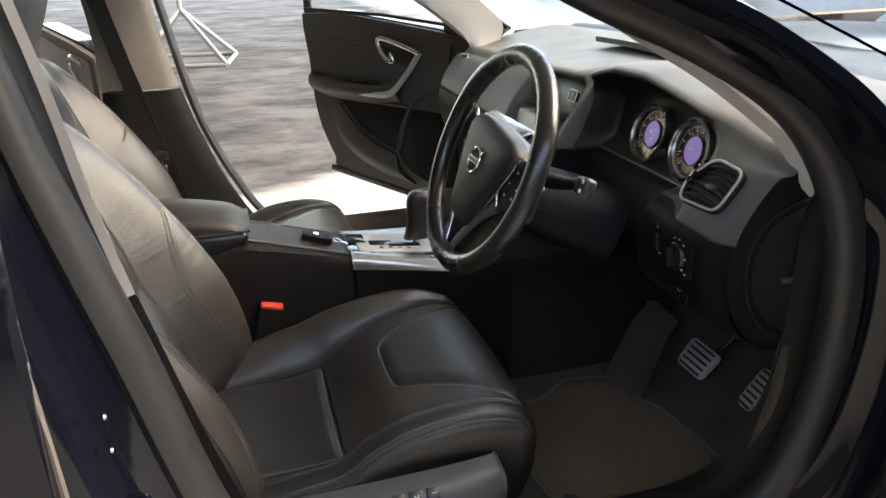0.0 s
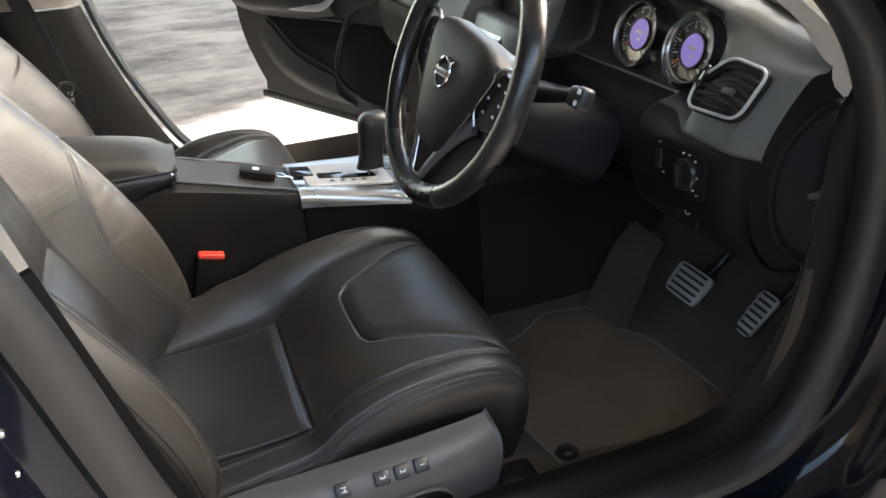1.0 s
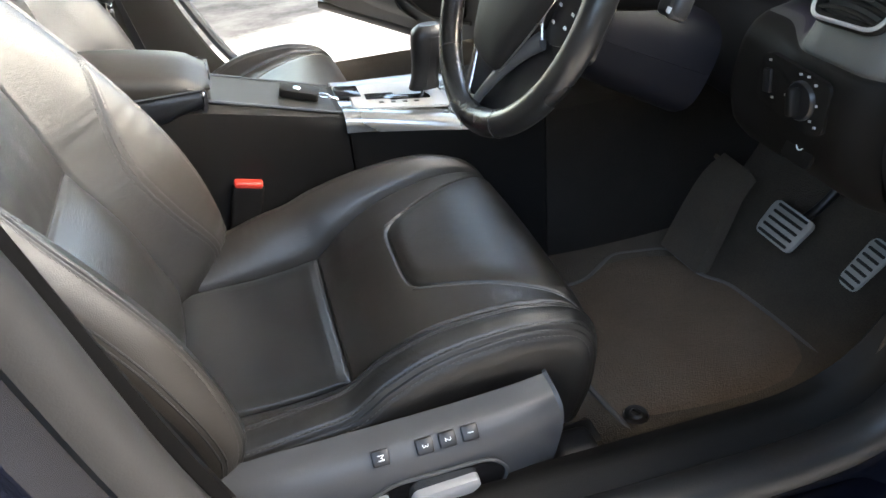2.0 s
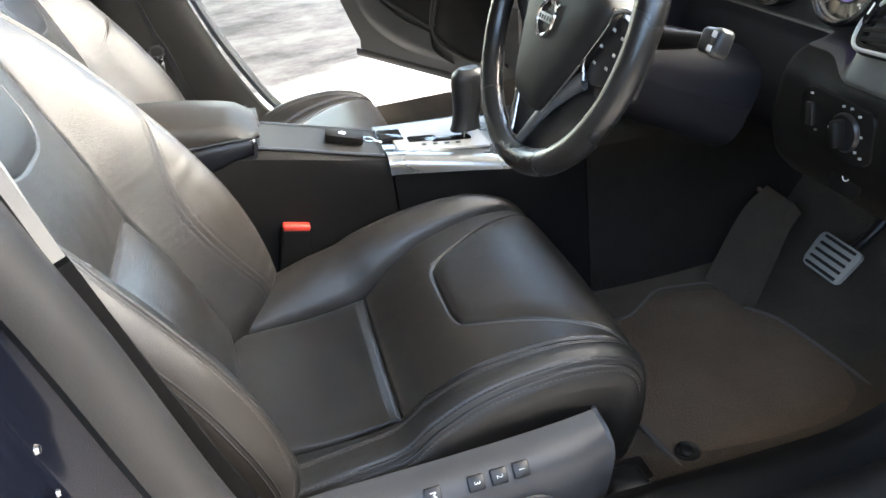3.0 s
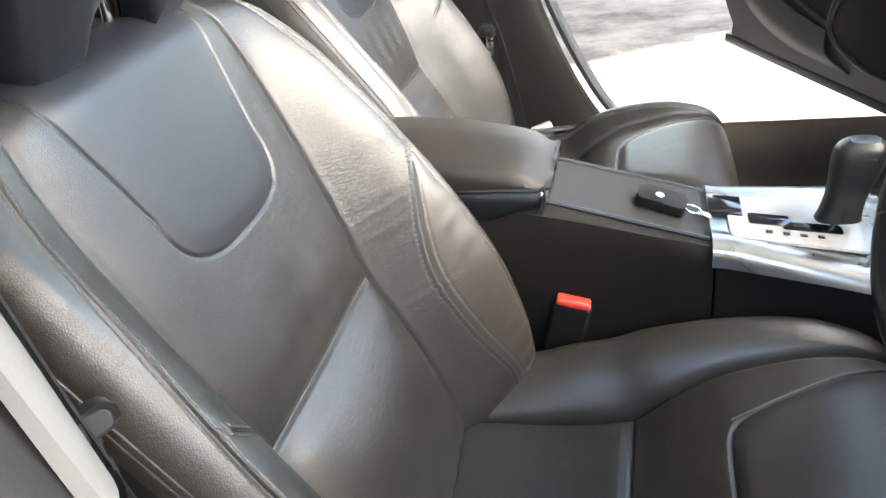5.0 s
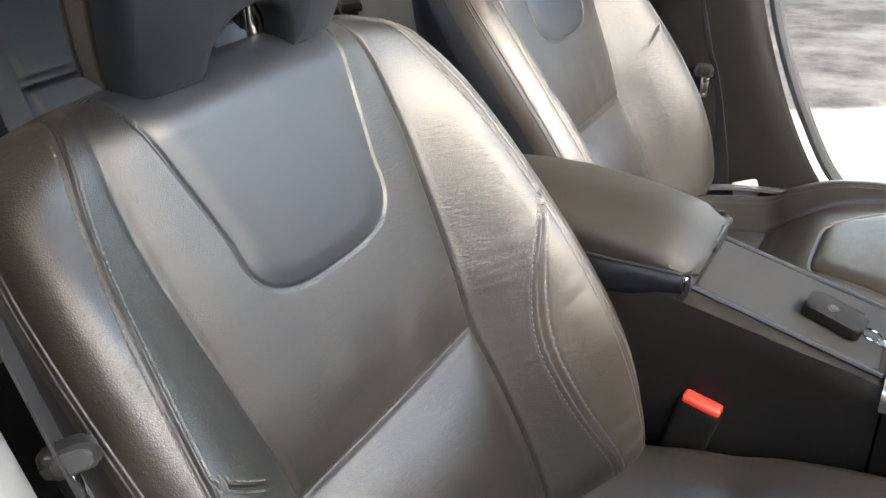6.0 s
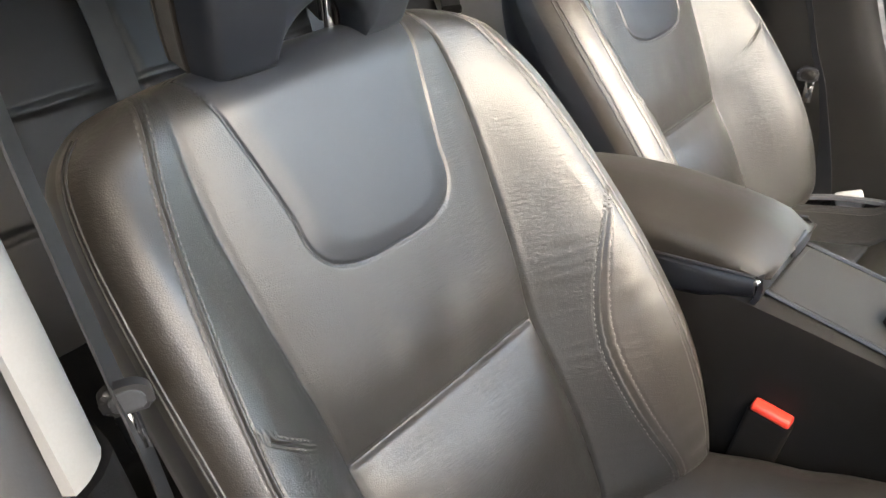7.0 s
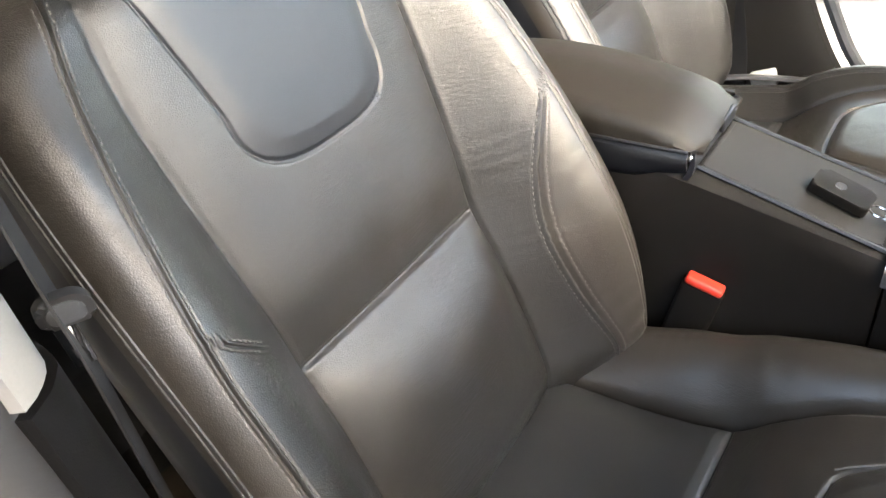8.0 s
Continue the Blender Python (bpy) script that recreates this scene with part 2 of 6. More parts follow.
def rbox(name, size, at, material, parent=None, rot=(0, 0, 0), bevel=0.004, segs=3, label="", m=None):
    return part(name, boxm(bmesh.new(), size, at, rot, bevel, segs, m), material, parent, label)


def lathe(bm, prof, m=None, n=40, arc=None):
    """Turns a profile of (radius, height) round the local z axis."""
    m = m or Matrix()
    rings = []
    for k in range(n):
        a = 2 * math.pi * k / n
        rings.append([bm.verts.new(m @ Vector((r * math.cos(a), r * math.sin(a), z))) for r, z in prof])
    for k in range(n):
        p, q = rings[k], rings[(k + 1) % n]
        for i in range(len(prof) - 1):
            bm.faces.new((p[i], q[i], q[i + 1], p[i + 1]))
    for i, flip in ((0, True), (len(prof) - 1, False)):
        if prof[i][0] > 1e-6:
            ring = [r[i] for r in rings]
            bm.faces.new(ring[::-1] if flip else ring)
    bmesh.ops.remove_doubles(bm, verts=bm.verts, dist=1e-6)
    return bm


def spline(pts, n):
    """n points on a smooth curve through the given ones, evenly by length."""
    p = np.array(pts, float)
    if len(p) == 2:
        return p[0] + np.linspace(0, 1, n)[:, None] * (p[1] - p[0])
    e = np.vstack([2 * p[0] - p[1], p, 2 * p[-1] - p[-2]])
    out = []
    for i in range(1, len(e) - 2):
        for u in np.linspace(0, 1, 24, endpoint=False):
            a, b, c, d = e[i - 1 : i + 3]
            out.append(0.5 * (2 * b + (c - a) * u + (2 * a - 5 * b + 4 * c - d) * u**2 + (3 * b - 3 * c + d - a) * u**3))
    out.append(p[-1])
    out = np.array(out)
    s = np.r_[0, np.cumsum(np.linalg.norm(np.diff(out, axis=0), axis=1))]
    w = np.linspace(0, s[-1], n)
    return np.stack([np.interp(w, s, out[:, k]) for k in range(out.shape[1])], 1)


def tube(bm, pts, r, n=10, m=None, flat=1.0, up=(0, 0, 1), closed=False):
    """Sweeps a round or flattened section along points; r may vary point by point."""
    p = np.array(pts, float)
    m = m or Matrix()
    rr = np.broadcast_to(np.array(r, float), (len(p),))
    tan = np.gradient(p, axis=0)
    if closed:
        tan = np.roll(p, -1, 0) - np.roll(p, 1, 0)
    rings = []
    for k in range(len(p)):
        t = tan[k] / (np.linalg.norm(tan[k]) + 1e-12)
        s = np.cross(t, up)
        if np.linalg.norm(s) < 1e-3:
            s = np.cross(t, (1, 0.3, 0))
        s /= np.linalg.norm(s)
        b = np.cross(s, t)
        ring = []
        for i in range(n):
            a = 2 * math.pi * i / n
            ring.append(bm.verts.new(m @ Vector(p[k] + rr[k] * (math.cos(a) * s + flat * math.sin(a) * b))))
        rings.append(ring)
    last = len(p) if closed else len(p) - 1
    for k in range(last):
        a, b = rings[k], rings[(k + 1) % len(p)]
        for i in range(n):
            bm.faces.new((a[i], a[(i + 1) % n], b[(i + 1) % n], b[i]))
    if not closed:
        bm.faces.new(rings[0][::-1])
        bm.faces.new(rings[-1])
    return bm


def prism(bm, outline, depth, m=None, bevel=0.0, segs=2):
    """Extrudes a flat outline (x, y) by depth along z, with bevelled rims."""
    m = m or Matrix()
    lo = [bm.verts.new(m @ Vector((x, y, 0))) for x, y in outline]
    hi = [bm.verts.new(m @ Vector((x, y, depth))) for x, y in outline]
    bm.faces.new(lo[::-1])
    top = bm.faces.new(hi)
    n = len(outline)
    for i in range(n):
        bm.faces.new((lo[i], lo[(i + 1) % n], hi[(i + 1) % n], hi[i]))
    if bevel:
        bmesh.ops.bevel(bm, geom=list(top.edges), offset=bevel, segments=segs, profile=0.5, affect="EDGES")
    return bm


def rounded(pts, r, n=5):
    """A closed outline with its corners rounded off."""
    out, k = [], len(pts)
    for i in range(k):
        p, a, b = (np.array(pts[j % k], float) for j in (i, i - 1, i + 1))
        da, db = a - p, b - p
        ra = min(r, 0.45 * np.linalg.norm(da), 0.45 * np.linalg.norm(db))
        s, e = p + da / np.linalg.norm(da) * ra, p + db / np.linalg.norm(db) * ra
        for u in np.linspace(0, 1, n + 1):
            out.append(tuple((1 - u) ** 2 * s + 2 * u * (1 - u) * p + u * u * e))
    return out


def normals_of(P, flip=False):
    du, dv = np.gradient(P, axis=0), np.gradient(P, axis=1)
    n = np.cross(du, dv)
    n /= np.linalg.norm(n, axis=2, keepdims=True) + 1e-12
    return -n if flip else n


def sheet(P, ids, spec, parent, flip=False, nrm=None):
    """Splits a grid of points into panels, each a mesh of its own; the shading runs on across the seams."""
    nu, nv = P.shape[:2]
    nrm = normals_of(P, flip) if nrm is None else nrm
    flat, fn = P.reshape(-1, 3), nrm.reshape(-1, 3)
    made = {}
    for key, (name, material, label) in spec.items():
        iu, iv = np.nonzero(ids == key)
        if not len(iu):
            continue
        a = iu * nv + iv
        quads = np.stack([a, a + nv, a + nv + 1, a + 1], 1)
        if flip:
            quads = quads[:, ::-1]
        used, inv = np.unique(quads, return_inverse=True)
        made[key] = link(name, flat[used], inv.reshape(quads.shape), material, parent, label, True, fn[used])
    return made


def shell(name, P, thick, material, parent=None, label="", flip=False):
    """A curved panel with thickness, from a grid of points on its outer face."""
    nu, nv = P.shape[:2]
    n = normals_of(P, flip)
    verts = np.vstack([P.reshape(-1, 3), (P - thick * n).reshape(-1, 3)])
    k = nu * nv
    faces = []
    for i in range(nu - 1):
        for j in range(nv - 1):
            a = i * nv + j
            q = [a, a + nv, a + nv + 1, a + 1]
            faces.append(q[::-1] if flip else q)
            r = [x + k for x in q[::-1]]
            faces.append(r[::-1] if flip else r)
    rim = [i * nv for i in range(nu)] + [(nu - 1) * nv + j for j in range(1, nv)] + [i * nv + nv - 1 for i in range(nu - 2, -1, -1)] + [j for j in range(nv - 2, 0, -1)]
    for a, b in zip(rim, rim[1:] + rim[:1]):
        q = [a, b, b + k, a + k]
        faces.append(q[::-1] if not flip else q)
    me = bpy.data.meshes.new(name)
    me.from_pydata([tuple(map(float, v)) for v in verts], [], faces)
    me.materials.append(material)
    bm = bmesh.new()
    bm.from_mesh(me)
    bpy.data.meshes.remove(me)
    return part(name, bm, material, parent, label, True, 35)


def loft(curves, n=24, rows=None):
    """A grid of points through several curves, each smoothed to n points, and smoothed across."""
    c = np.stack([spline(k, n) for k in curves])
    if rows:
        c = np.stack([spline(c[:, j], rows) for j in range(n)], 1)
    return c


def letters(text, size, m, material, parent, name="letter", depth=0.0003):
    """Printed or moulded characters in the built-in font."""
    cu = bpy.data.curves.new(name, "FONT")
    cu.body, cu.size, cu.extrude, cu.align_x, cu.align_y = text, size, depth, "CENTER", "CENTER"
    tmp = bpy.data.objects.new(name, cu)
    scene.collection.objects.link(tmp)
    dg = bpy.context.evaluated_depsgraph_get()
    me = bpy.data.meshes.new_from_object(tmp.evaluated_get(dg))
    bpy.data.objects.remove(tmp)
    me.transform(m)
    me.materials.clear()
    me.materials.append(material)
    ob = new(name, me)
    ob.parent = parent
    return ob


def stitches(fn, path, parent, gap=0.0065, length=0.0042, wide=0.0011, name="stitching", side=0.0):
    """A row of thread stitches along a path (a list of surface coordinates); fn gives place and normal."""
    p = [np.array(fn(*q)[0]) for q in path]
    q = [np.array(fn(*q)[1]) for q in path]
    p, q = np.array(p), np.array(q)
    s = np.r_[0, np.cumsum(np.linalg.norm(np.diff(p, axis=0), axis=1))]
    verts, faces = [], []
    at = lambda arr, d: np.array([np.interp(d, s, arr[:, k]) for k in range(3)])
    d = gap
    while d < s[-1] - gap:
        a, b, n = at(p, d), at(p, d + length), at(q, d)
        n /= np.linalg.norm(n)
        t = (b - a) / (np.linalg.norm(b - a) + 1e-9)
        x = np.cross(t, n) * wide / 2
        off = np.cross(t, n) * side
        k = len(verts)
        a, b = a + off, b + off
        c = (a + b) / 2 + n * wide * 0.9
        verts += [a - x, a + x, b + x, b - x, c - x * 0.6, c + x * 0.6]
        faces += [(k, k + 1, k + 5, k + 4), (k + 1, k + 2, k + 5), (k + 2, k + 3, k + 4, k + 5), (k + 3, k, k + 4)]
        d += gap
    return link(name, verts, faces, THREAD, parent, "grey double stitching", False)


def smooth01(x):
    x = np.clip(x, 0, 1)
    return x * x * (3 - 2 * x)


def groove(d, depth=0.006, width=0.0035):
    return -depth * np.exp(-((d / width) ** 2))

# ---- front seats ----
LEAN_BACK = radians(21)
BACK_O = np.array([0.008, 0.004, 0.436])
BACK_U = np.array([0.0, -math.sin(LEAN_BACK), math.cos(LEAN_BACK)])
BACK_N = np.array([0.0, math.cos(LEAN_BACK), math.sin(LEAN_BACK)])
SEAT_BASE = np.array([0.0, 0.20, 0.32])


def dense(spans):
    """Stations along a line, closer together where the spans ask for it."""
    out = []
    for lo, hi, step in spans:
        out.append(np.linspace(lo, hi, max(int(round((hi - lo) / step)), 1), endpoint=False))
    return np.r_[np.concatenate(out), spans[-1][1]]


def table(xs, ys):
    return lambda x: np.interp(x, xs, ys)


def smooth_table(xs, ys):
    p = spline(list(zip(xs, ys)), 160)
    return table(p[:, 0], p[:, 1])


back_half = smooth_table([0, 0.1, 0.2, 0.4, 0.507, 0.563, 0.596, 0.626, 0.637], [0.25, 0.268, 0.277, 0.274, 0.266, 0.252, 0.232, 0.188, 0.14])
back_seam = smooth_table([0, 0.1, 0.2, 0.3, 0.4, 0.5, 0.57, 0.64], [0.128, 0.136, 0.135, 0.137, 0.146, 0.154, 0.152, 0.138])
back_bolster = smooth_table([0, 0.1, 0.2, 0.3, 0.4, 0.5, 0.56, 0.62], [0.075, 0.098, 0.104, 0.092, 0.07, 0.043, 0.022, 0.0])
back_outer = smooth_table([0, 0.1, 0.3, 0.38, 0.48, 0.54, 0.6, 0.635], [0.236, 0.241, 0.243, 0.236, 0.212, 0.193, 0.171, 0.154])
back_outer_in = smooth_table([0, 0.1, 0.3, 0.38, 0.48, 0.54, 0.6, 0.63], [0.226, 0.231, 0.233, 0.233, 0.226, 0.217, 0.2, 0.17])
_branch = spline([(-0.06, 0.222), (0.0, 0.205), (0.06, 0.192), (0.149, 0.177), (0.233, 0.174), (0.312, 0.192), (0.37, 0.222), (0.40, 0.245)], 60)
back_branch = table(_branch[:, 0], _branch[:, 1])
_branch_near = spline([(-0.06, 0.172), (0.10, 0.168), (0.25, 0.168), (0.325, 0.170), (0.345, 0.186), (0.368, 0.212), (0.385, 0.230), (0.40, 0.245)], 60)
back_branch_near = table(_branch_near[:, 0], _branch_near[:, 1])


def branch_at(a, v):
    return np.where(np.asarray(a) > 0, back_branch_near(v), back_branch(v))


patch_half = table([0.40, 0.47, 0.54, 0.61, 0.66], [0.075, 0.086, 0.100, 0.115, 0.125])
LUMBAR, PATCH_LOW, BACK_TOP, RIM = 0.28, 0.432, 0.585, 0.047


def patch_inside(a, v):
    """Distance inside the smooth shoulder panel's edge; below zero outside."""
    c, r = 0.492, 0.492 - PATCH_LOW
    h = patch_half(v)
    side = h - np.abs(a)
    q = np.sqrt((np.abs(a) / patch_half(c)) ** 3 + np.clip((c - v) / r, 0, None) ** 3) ** (2 / 3)
    return np.where(v > c, side, (1 - q) * (h + (r - h) * np.clip((c - v) / r, 0, 1)))


def back_depth(a, v):
    """How far the front of the backrest stands out at a across and v up, without its rounded rim."""
    s, o = back_seam(v), np.where(np.asarray(a) > 0, back_outer(v), back_outer_in(v))
    x = np.abs(a)
    u = np.clip((x - s) / (0.228 - s), 0, 1)
    w = back_bolster(v) * (0.55 * np.sin(0.5 * math.pi * u) + 0.45 * smooth01(u))
    inside = x < s
    w = w + np.where(inside, 0.006 * (1 - (x / s) ** 2), 0)
    w = w + 0.014 * np.exp(-(((v - 0.16) / 0.09) ** 2)) * np.exp(-((x / 0.12) ** 4))
    w = w - 0.012 * np.exp(-(((v - LUMBAR) / 0.045) ** 2)) * np.exp(-((x / 0.15) ** 4))
    w = w + np.where(np.asarray(a) > 0, groove(x - s, 0.0026, 0.0050), groove(x - s, 0.0048, 0.0020))
    w = w + smooth01((s - x) / 0.006) * groove(v - LUMBAR, 0.0042, 0.0036)
    w = w + smooth01((s - x) / 0.03) * np.where(v < LUMBAR, 0.007 * smooth01((LUMBAR - v) / 0.035) * smooth01((v - 0.02) / 0.2), 0.003 * smooth01((v - LUMBAR) / 0.04))
    # tucked in above the cushion
    w = w - 0.040 * np.clip((0.065 - v) / 0.065, 0, 1.2) ** 2
    d = patch_inside(a, v)
    w = w + 0.0026 * smooth01((d + 0.001) / 0.022) + groove(d, 0.0026, 0.0014)
    near_on = smooth01((v - 0.335) / 0.025)
    for line, on, much in ((o, v > -1, 1.0), (branch_at(a, np.clip(v, -0.06, 0.40)), v < 0.385, np.where(np.asarray(a) > 0, near_on, 1.0))):
        q = x - line
        w = w + much * np.where(on, 0.0013 * np.exp(-((q / 0.0062) ** 4)) + groove(q, 0.0036, 0.0013) + groove(np.abs(q) - 0.0052, 0.0016, 0.0011), 0)
    # creases: long soft ones below the shoulder panel, short ones across the bolsters beside the seams
    w = w + (0.00045 * np.sin(140 * a + 22 * v + 1.6 * np.sin(23 * v)) + 0.0003 * np.sin(61 * a + 35 * v)) * np.exp(-((x / 0.10) ** 4)) * np.exp(-(((v - 0.355) / 0.05) ** 2))
    b = (x - s) / 0.055
    fold = np.sin(520 * v + 60 * x + 5 * np.sin(43 * v + 2.0) + 3 * np.sin(97 * v)) * (0.55 + 0.45 * np.sin(61 * v + 1.0))
    w = w + 0.0009 * fold * np.exp(-(((b - 0.62) / 0.42) ** 4)) * smooth01((v - 0.02) / 0.1) * smooth01((0.44 - v) / 0.12) * np.where(np.asarray(a) > 0, 0.35, 1.0)
    b = (x - branch_at(a, np.clip(v, -0.06, 0.40))) / 0.04
    fold = np.sin(330 * v - 90 * x + 4 * np.sin(37 * v)) * (0.5 + 0.5 * np.sin(29 * v))
    w = w + 0.0011 * fold * np.exp(-(((b - 0.55) / 0.4) ** 4)) * smooth01((0.34 - v) / 0.12) * np.where(np.asarray(a) > 0, 0.0, 1.0)
    return w


def back_place(a, v, w):
    # the flank beside the door stands a little closer in
    a = a - 0.014 * smooth01((a - 0.215) / 0.06)
    return BACK_O + np.multiply.outer(v, BACK_U) + np.multiply.outer(w, BACK_N) + np.stack([a, 0 * a, 0 * a], -1) - SEAT_BASE


def on_back(a, v):
    """Place and normal on the front of the backrest."""
    a, v = float(a), float(v)
    half = float(back_half(v))

    def at(aa, vv):
        x = abs(aa)
        edge = np.clip((x - (half - RIM)) / RIM, 0, 0.999)
        w = float(back_depth(np.array(aa), np.array(vv))) - RIM * (1 - math.sqrt(1 - edge**2))
        if vv > BACK_TOP:
            e = min((vv - BACK_TOP) / 0.052, 0.999)
            w -= 0.052 * (1 - math.sqrt(1 - e * e))
        return back_place(np.array(aa), np.array(vv), np.array(w))

    p = at(a, v)
    n = np.cross(at(a + 0.004, v) - at(a - 0.004, v), at(a, v + 0.004) - at(a, v - 0.004))
    n /= np.linalg.norm(n)
    if n @ BACK_N < 0:
        n = -n
    return p + n * 0.0004, n


def backrest(seat):
    thick = 0.125
    v_flat = dense([(-0.06, LUMBAR - 0.014, 0.0042), (LUMBAR - 0.014, LUMBAR + 0.014, 0.0014), (LUMBAR + 0.014, PATCH_LOW - 0.01, 0.0042), (PATCH_LOW - 0.01, PATCH_LOW + 0.045, 0.002), (PATCH_LOW + 0.045, BACK_TOP, 0.0042)])
    vs = np.r_[v_flat, BACK_TOP + 0.052 * np.sin(np.linspace(0.06, math.pi / 2, 18))]
    fr = np.r_[0 * v_flat, 0.052 * (1 - np.cos(np.linspace(0.06, math.pi / 2, 18)))]
    def side_columns(v, h, o, sgn):
        br = min(float(branch_at(sgn, min(max(v, -0.06), 0.40))), o - 0.017) if v < 0.40 else o - 0.017
        sm = min(float(back_seam(v)), br - 0.022)
        pt = min(float(patch_half(v)), sm - 0.018)
        pos = np.r_[np.linspace(0, pt - 0.009, 18)[:-1], np.linspace(pt - 0.009, pt + 0.007, 15)[:-1], np.linspace(pt + 0.007, sm - 0.008, 6)[:-1], np.linspace(sm - 0.008, sm + 0.010, 15)[:-1], np.linspace(sm + 0.010, br - 0.0085, 6)[:-1], np.linspace(br - 0.0085, br + 0.0085, 18)[:-1], np.linspace(br + 0.0085, o - 0.0085, 4)[:-1], np.linspace(o - 0.0085, min(o + 0.0085, h - 0.001), 18)]
        e0 = math.asin(min(max((pos[-1] - (h - RIM)) / RIM, 0.0), 0.999))
        tail = np.linspace(pos[-1], h - RIM, 2)[1:] if pos[-1] < h - RIM - 0.002 else np.array([pos[-1] + 1e-4])
        tail = np.r_[tail, h - RIM + RIM * np.sin(np.linspace(e0, math.pi / 2, 12)[1:])]
        return np.maximum.accumulate(np.r_[pos, tail])

    rows, cols_a = [], []
    for v, drop in zip(vs, fr):
        h = float(back_half(v))
        a = np.r_[-side_columns(v, h, min(float(back_outer_in(v)), h - 0.010), -1)[:0:-1], side_columns(v, h, min(float(back_outer(v)), h - 0.010), 1)]
        edge_e = np.clip((np.abs(a) - (h - RIM)) / RIM, 0, 1)
        w = back_depth(a, np.full_like(a, v)) - RIM * (1 - np.sqrt(1 - edge_e**2)) - drop
        side = np.linspace(0, 1, 14)[1:]
        bulge = 0.006 * np.sin(np.pi * side)
        w0, w1, end = w[-1], w[0], -thick
        taper = 0.05 * side**2
        a_r = h + bulge - taper
        w_r = w0 + (end - w0) * side + groove(side - 0.42, 0.0, 0.03)
        a_r = a_r + groove(side - 0.40, 0.003, 0.03)
        w_l = w1 + (end - w1) * side
        b = np.linspace(1, -1, 26)[1:-1]
        ba = b * (h - 0.05)
        bw = np.full_like(b, end) - 0.012 * (1 - b**2)
        ring_a = np.r_[a, a_r, ba, (-a_r)[::-1]]
        ring_w = np.r_[w, w_r, bw, w_l[::-1]]
        rows.append(back_place(ring_a, np.full_like(ring_a, v), ring_w))
        cols_a.append(ring_a)
    P = np.stack(rows)
    NF = len(a) - 1
    top = P[-1].copy()
    mid = top.mean(0)
    P = np.concatenate([P, (mid + (top - mid) * np.array([0.98, 0.25, 0.25]))[None]])
    P = np.concatenate([P, P[:, :1]], 1)
    nr = normals_of(P)
    if nr[90, NF // 2] @ BACK_N < 0:
        nr, flip = -nr, True
    else:
        flip = False
    va = np.r_[vs, vs[-1] + 0.01]
    v_c = 0.5 * (va[:-1] + va[1:])[:, None] * np.ones((1, P.shape[1] - 1))
    A = np.stack(cols_a + [cols_a[-1]])
    A = np.concatenate([A, A[:, :1]], 1)
    a_c = 0.25 * (A[:-1, :-1] + A[1:, :-1] + A[:-1, 1:] + A[1:, 1:])
    col = np.arange(P.shape[1] - 1)[None] * np.ones((len(va) - 1, 1))
    front = col < NF
    x = np.abs(a_c)
    ids = np.full(a_c.shape, 9)
    ids[(col >= NF) & (col < NF + 13)] = 7
    ids[(col >= NF + 13 + 24)] = 8
    centre = front & (x < back_seam(v_c))
    ids[centre & (v_c >= LUMBAR)] = 0
    ids[centre & (v_c < LUMBAR)] = 1
    ids[front & (patch_inside(a_c, v_c) > 0)] = 2
    bol = front & ~centre & (patch_inside(a_c, v_c) <= 0)
    outer = bol & ((x > np.where(a_c > 0, back_outer(v_c), back_outer_in(v_c))) | ((v_c < 0.385) & (a_c < 0) & (x > branch_at(a_c, v_c))))
    ids[bol & (a_c > 0)] = 3
    ids[bol & (a_c < 0)] = 4
    ids[outer & (a_c > 0)] = 5
    ids[outer & (a_c < 0)] = 6
    spec = {
        0: ("upper_back_panel", LEATHER_WORN, "creased black leather centre panel"),
        1: ("lumbar_panel", LEATHER_WORN, "plump black leather lumbar panel"),
        2: ("shoulder_panel", LEATHER_SMOOTH, "smooth rounded black shoulder panel"),
        3: ("side_bolster", LEATHER_WORN, "wrinkled black leather bolster"),
        4: ("side_bolster", LEATHER_WORN, "wrinkled black leather bolster"),
        5: ("bolster_edge", LEATHER, ""),
        6: ("bolster_edge", LEATHER, ""),
        7: ("side_panel", LEATHER_SMOOTH, ""),
        8: ("side_panel", LEATHER_SMOOTH, ""),
        9: ("back_shell", PLASTIC, "dark moulded back shell"),
    }
    sheet(P, ids, spec, seat, flip, nr)
    for sgn in (1, -1):
        vv = np.linspace(0.02, 0.615, 90)
        for off in (-0.0055, 0.0055):
            stitches(on_back, [(sgn * ((back_outer if sgn > 0 else back_outer_in)(v) + off), v) for v in vv], seat)
        vb = np.linspace(0.345 if sgn > 0 else 0.0, 0.38, 12 if sgn > 0 else 50)
        for off in (-0.005, 0.005):
            stitches(on_back, [(sgn * (float(branch_at(sgn, v)) + off), v) for v in vb], seat)
        # double seam along the flank
        for turn in ((1.17, 1.30) if sgn > 0 else (0.86, 1.0)):
            line = [on_back(sgn * (float(back_half(v)) - RIM * (1 - math.sin(turn))), v) for v in np.linspace(-0.03, 0.615, 70)]
            part("flank_seam", tube(bmesh.new(), [p - n * 0.0004 for p, n in line], 0.0013, 6), RUBBER, seat)
            stitches(lambda q: line[int(q)], [(q,) for q in range(len(line))], seat)


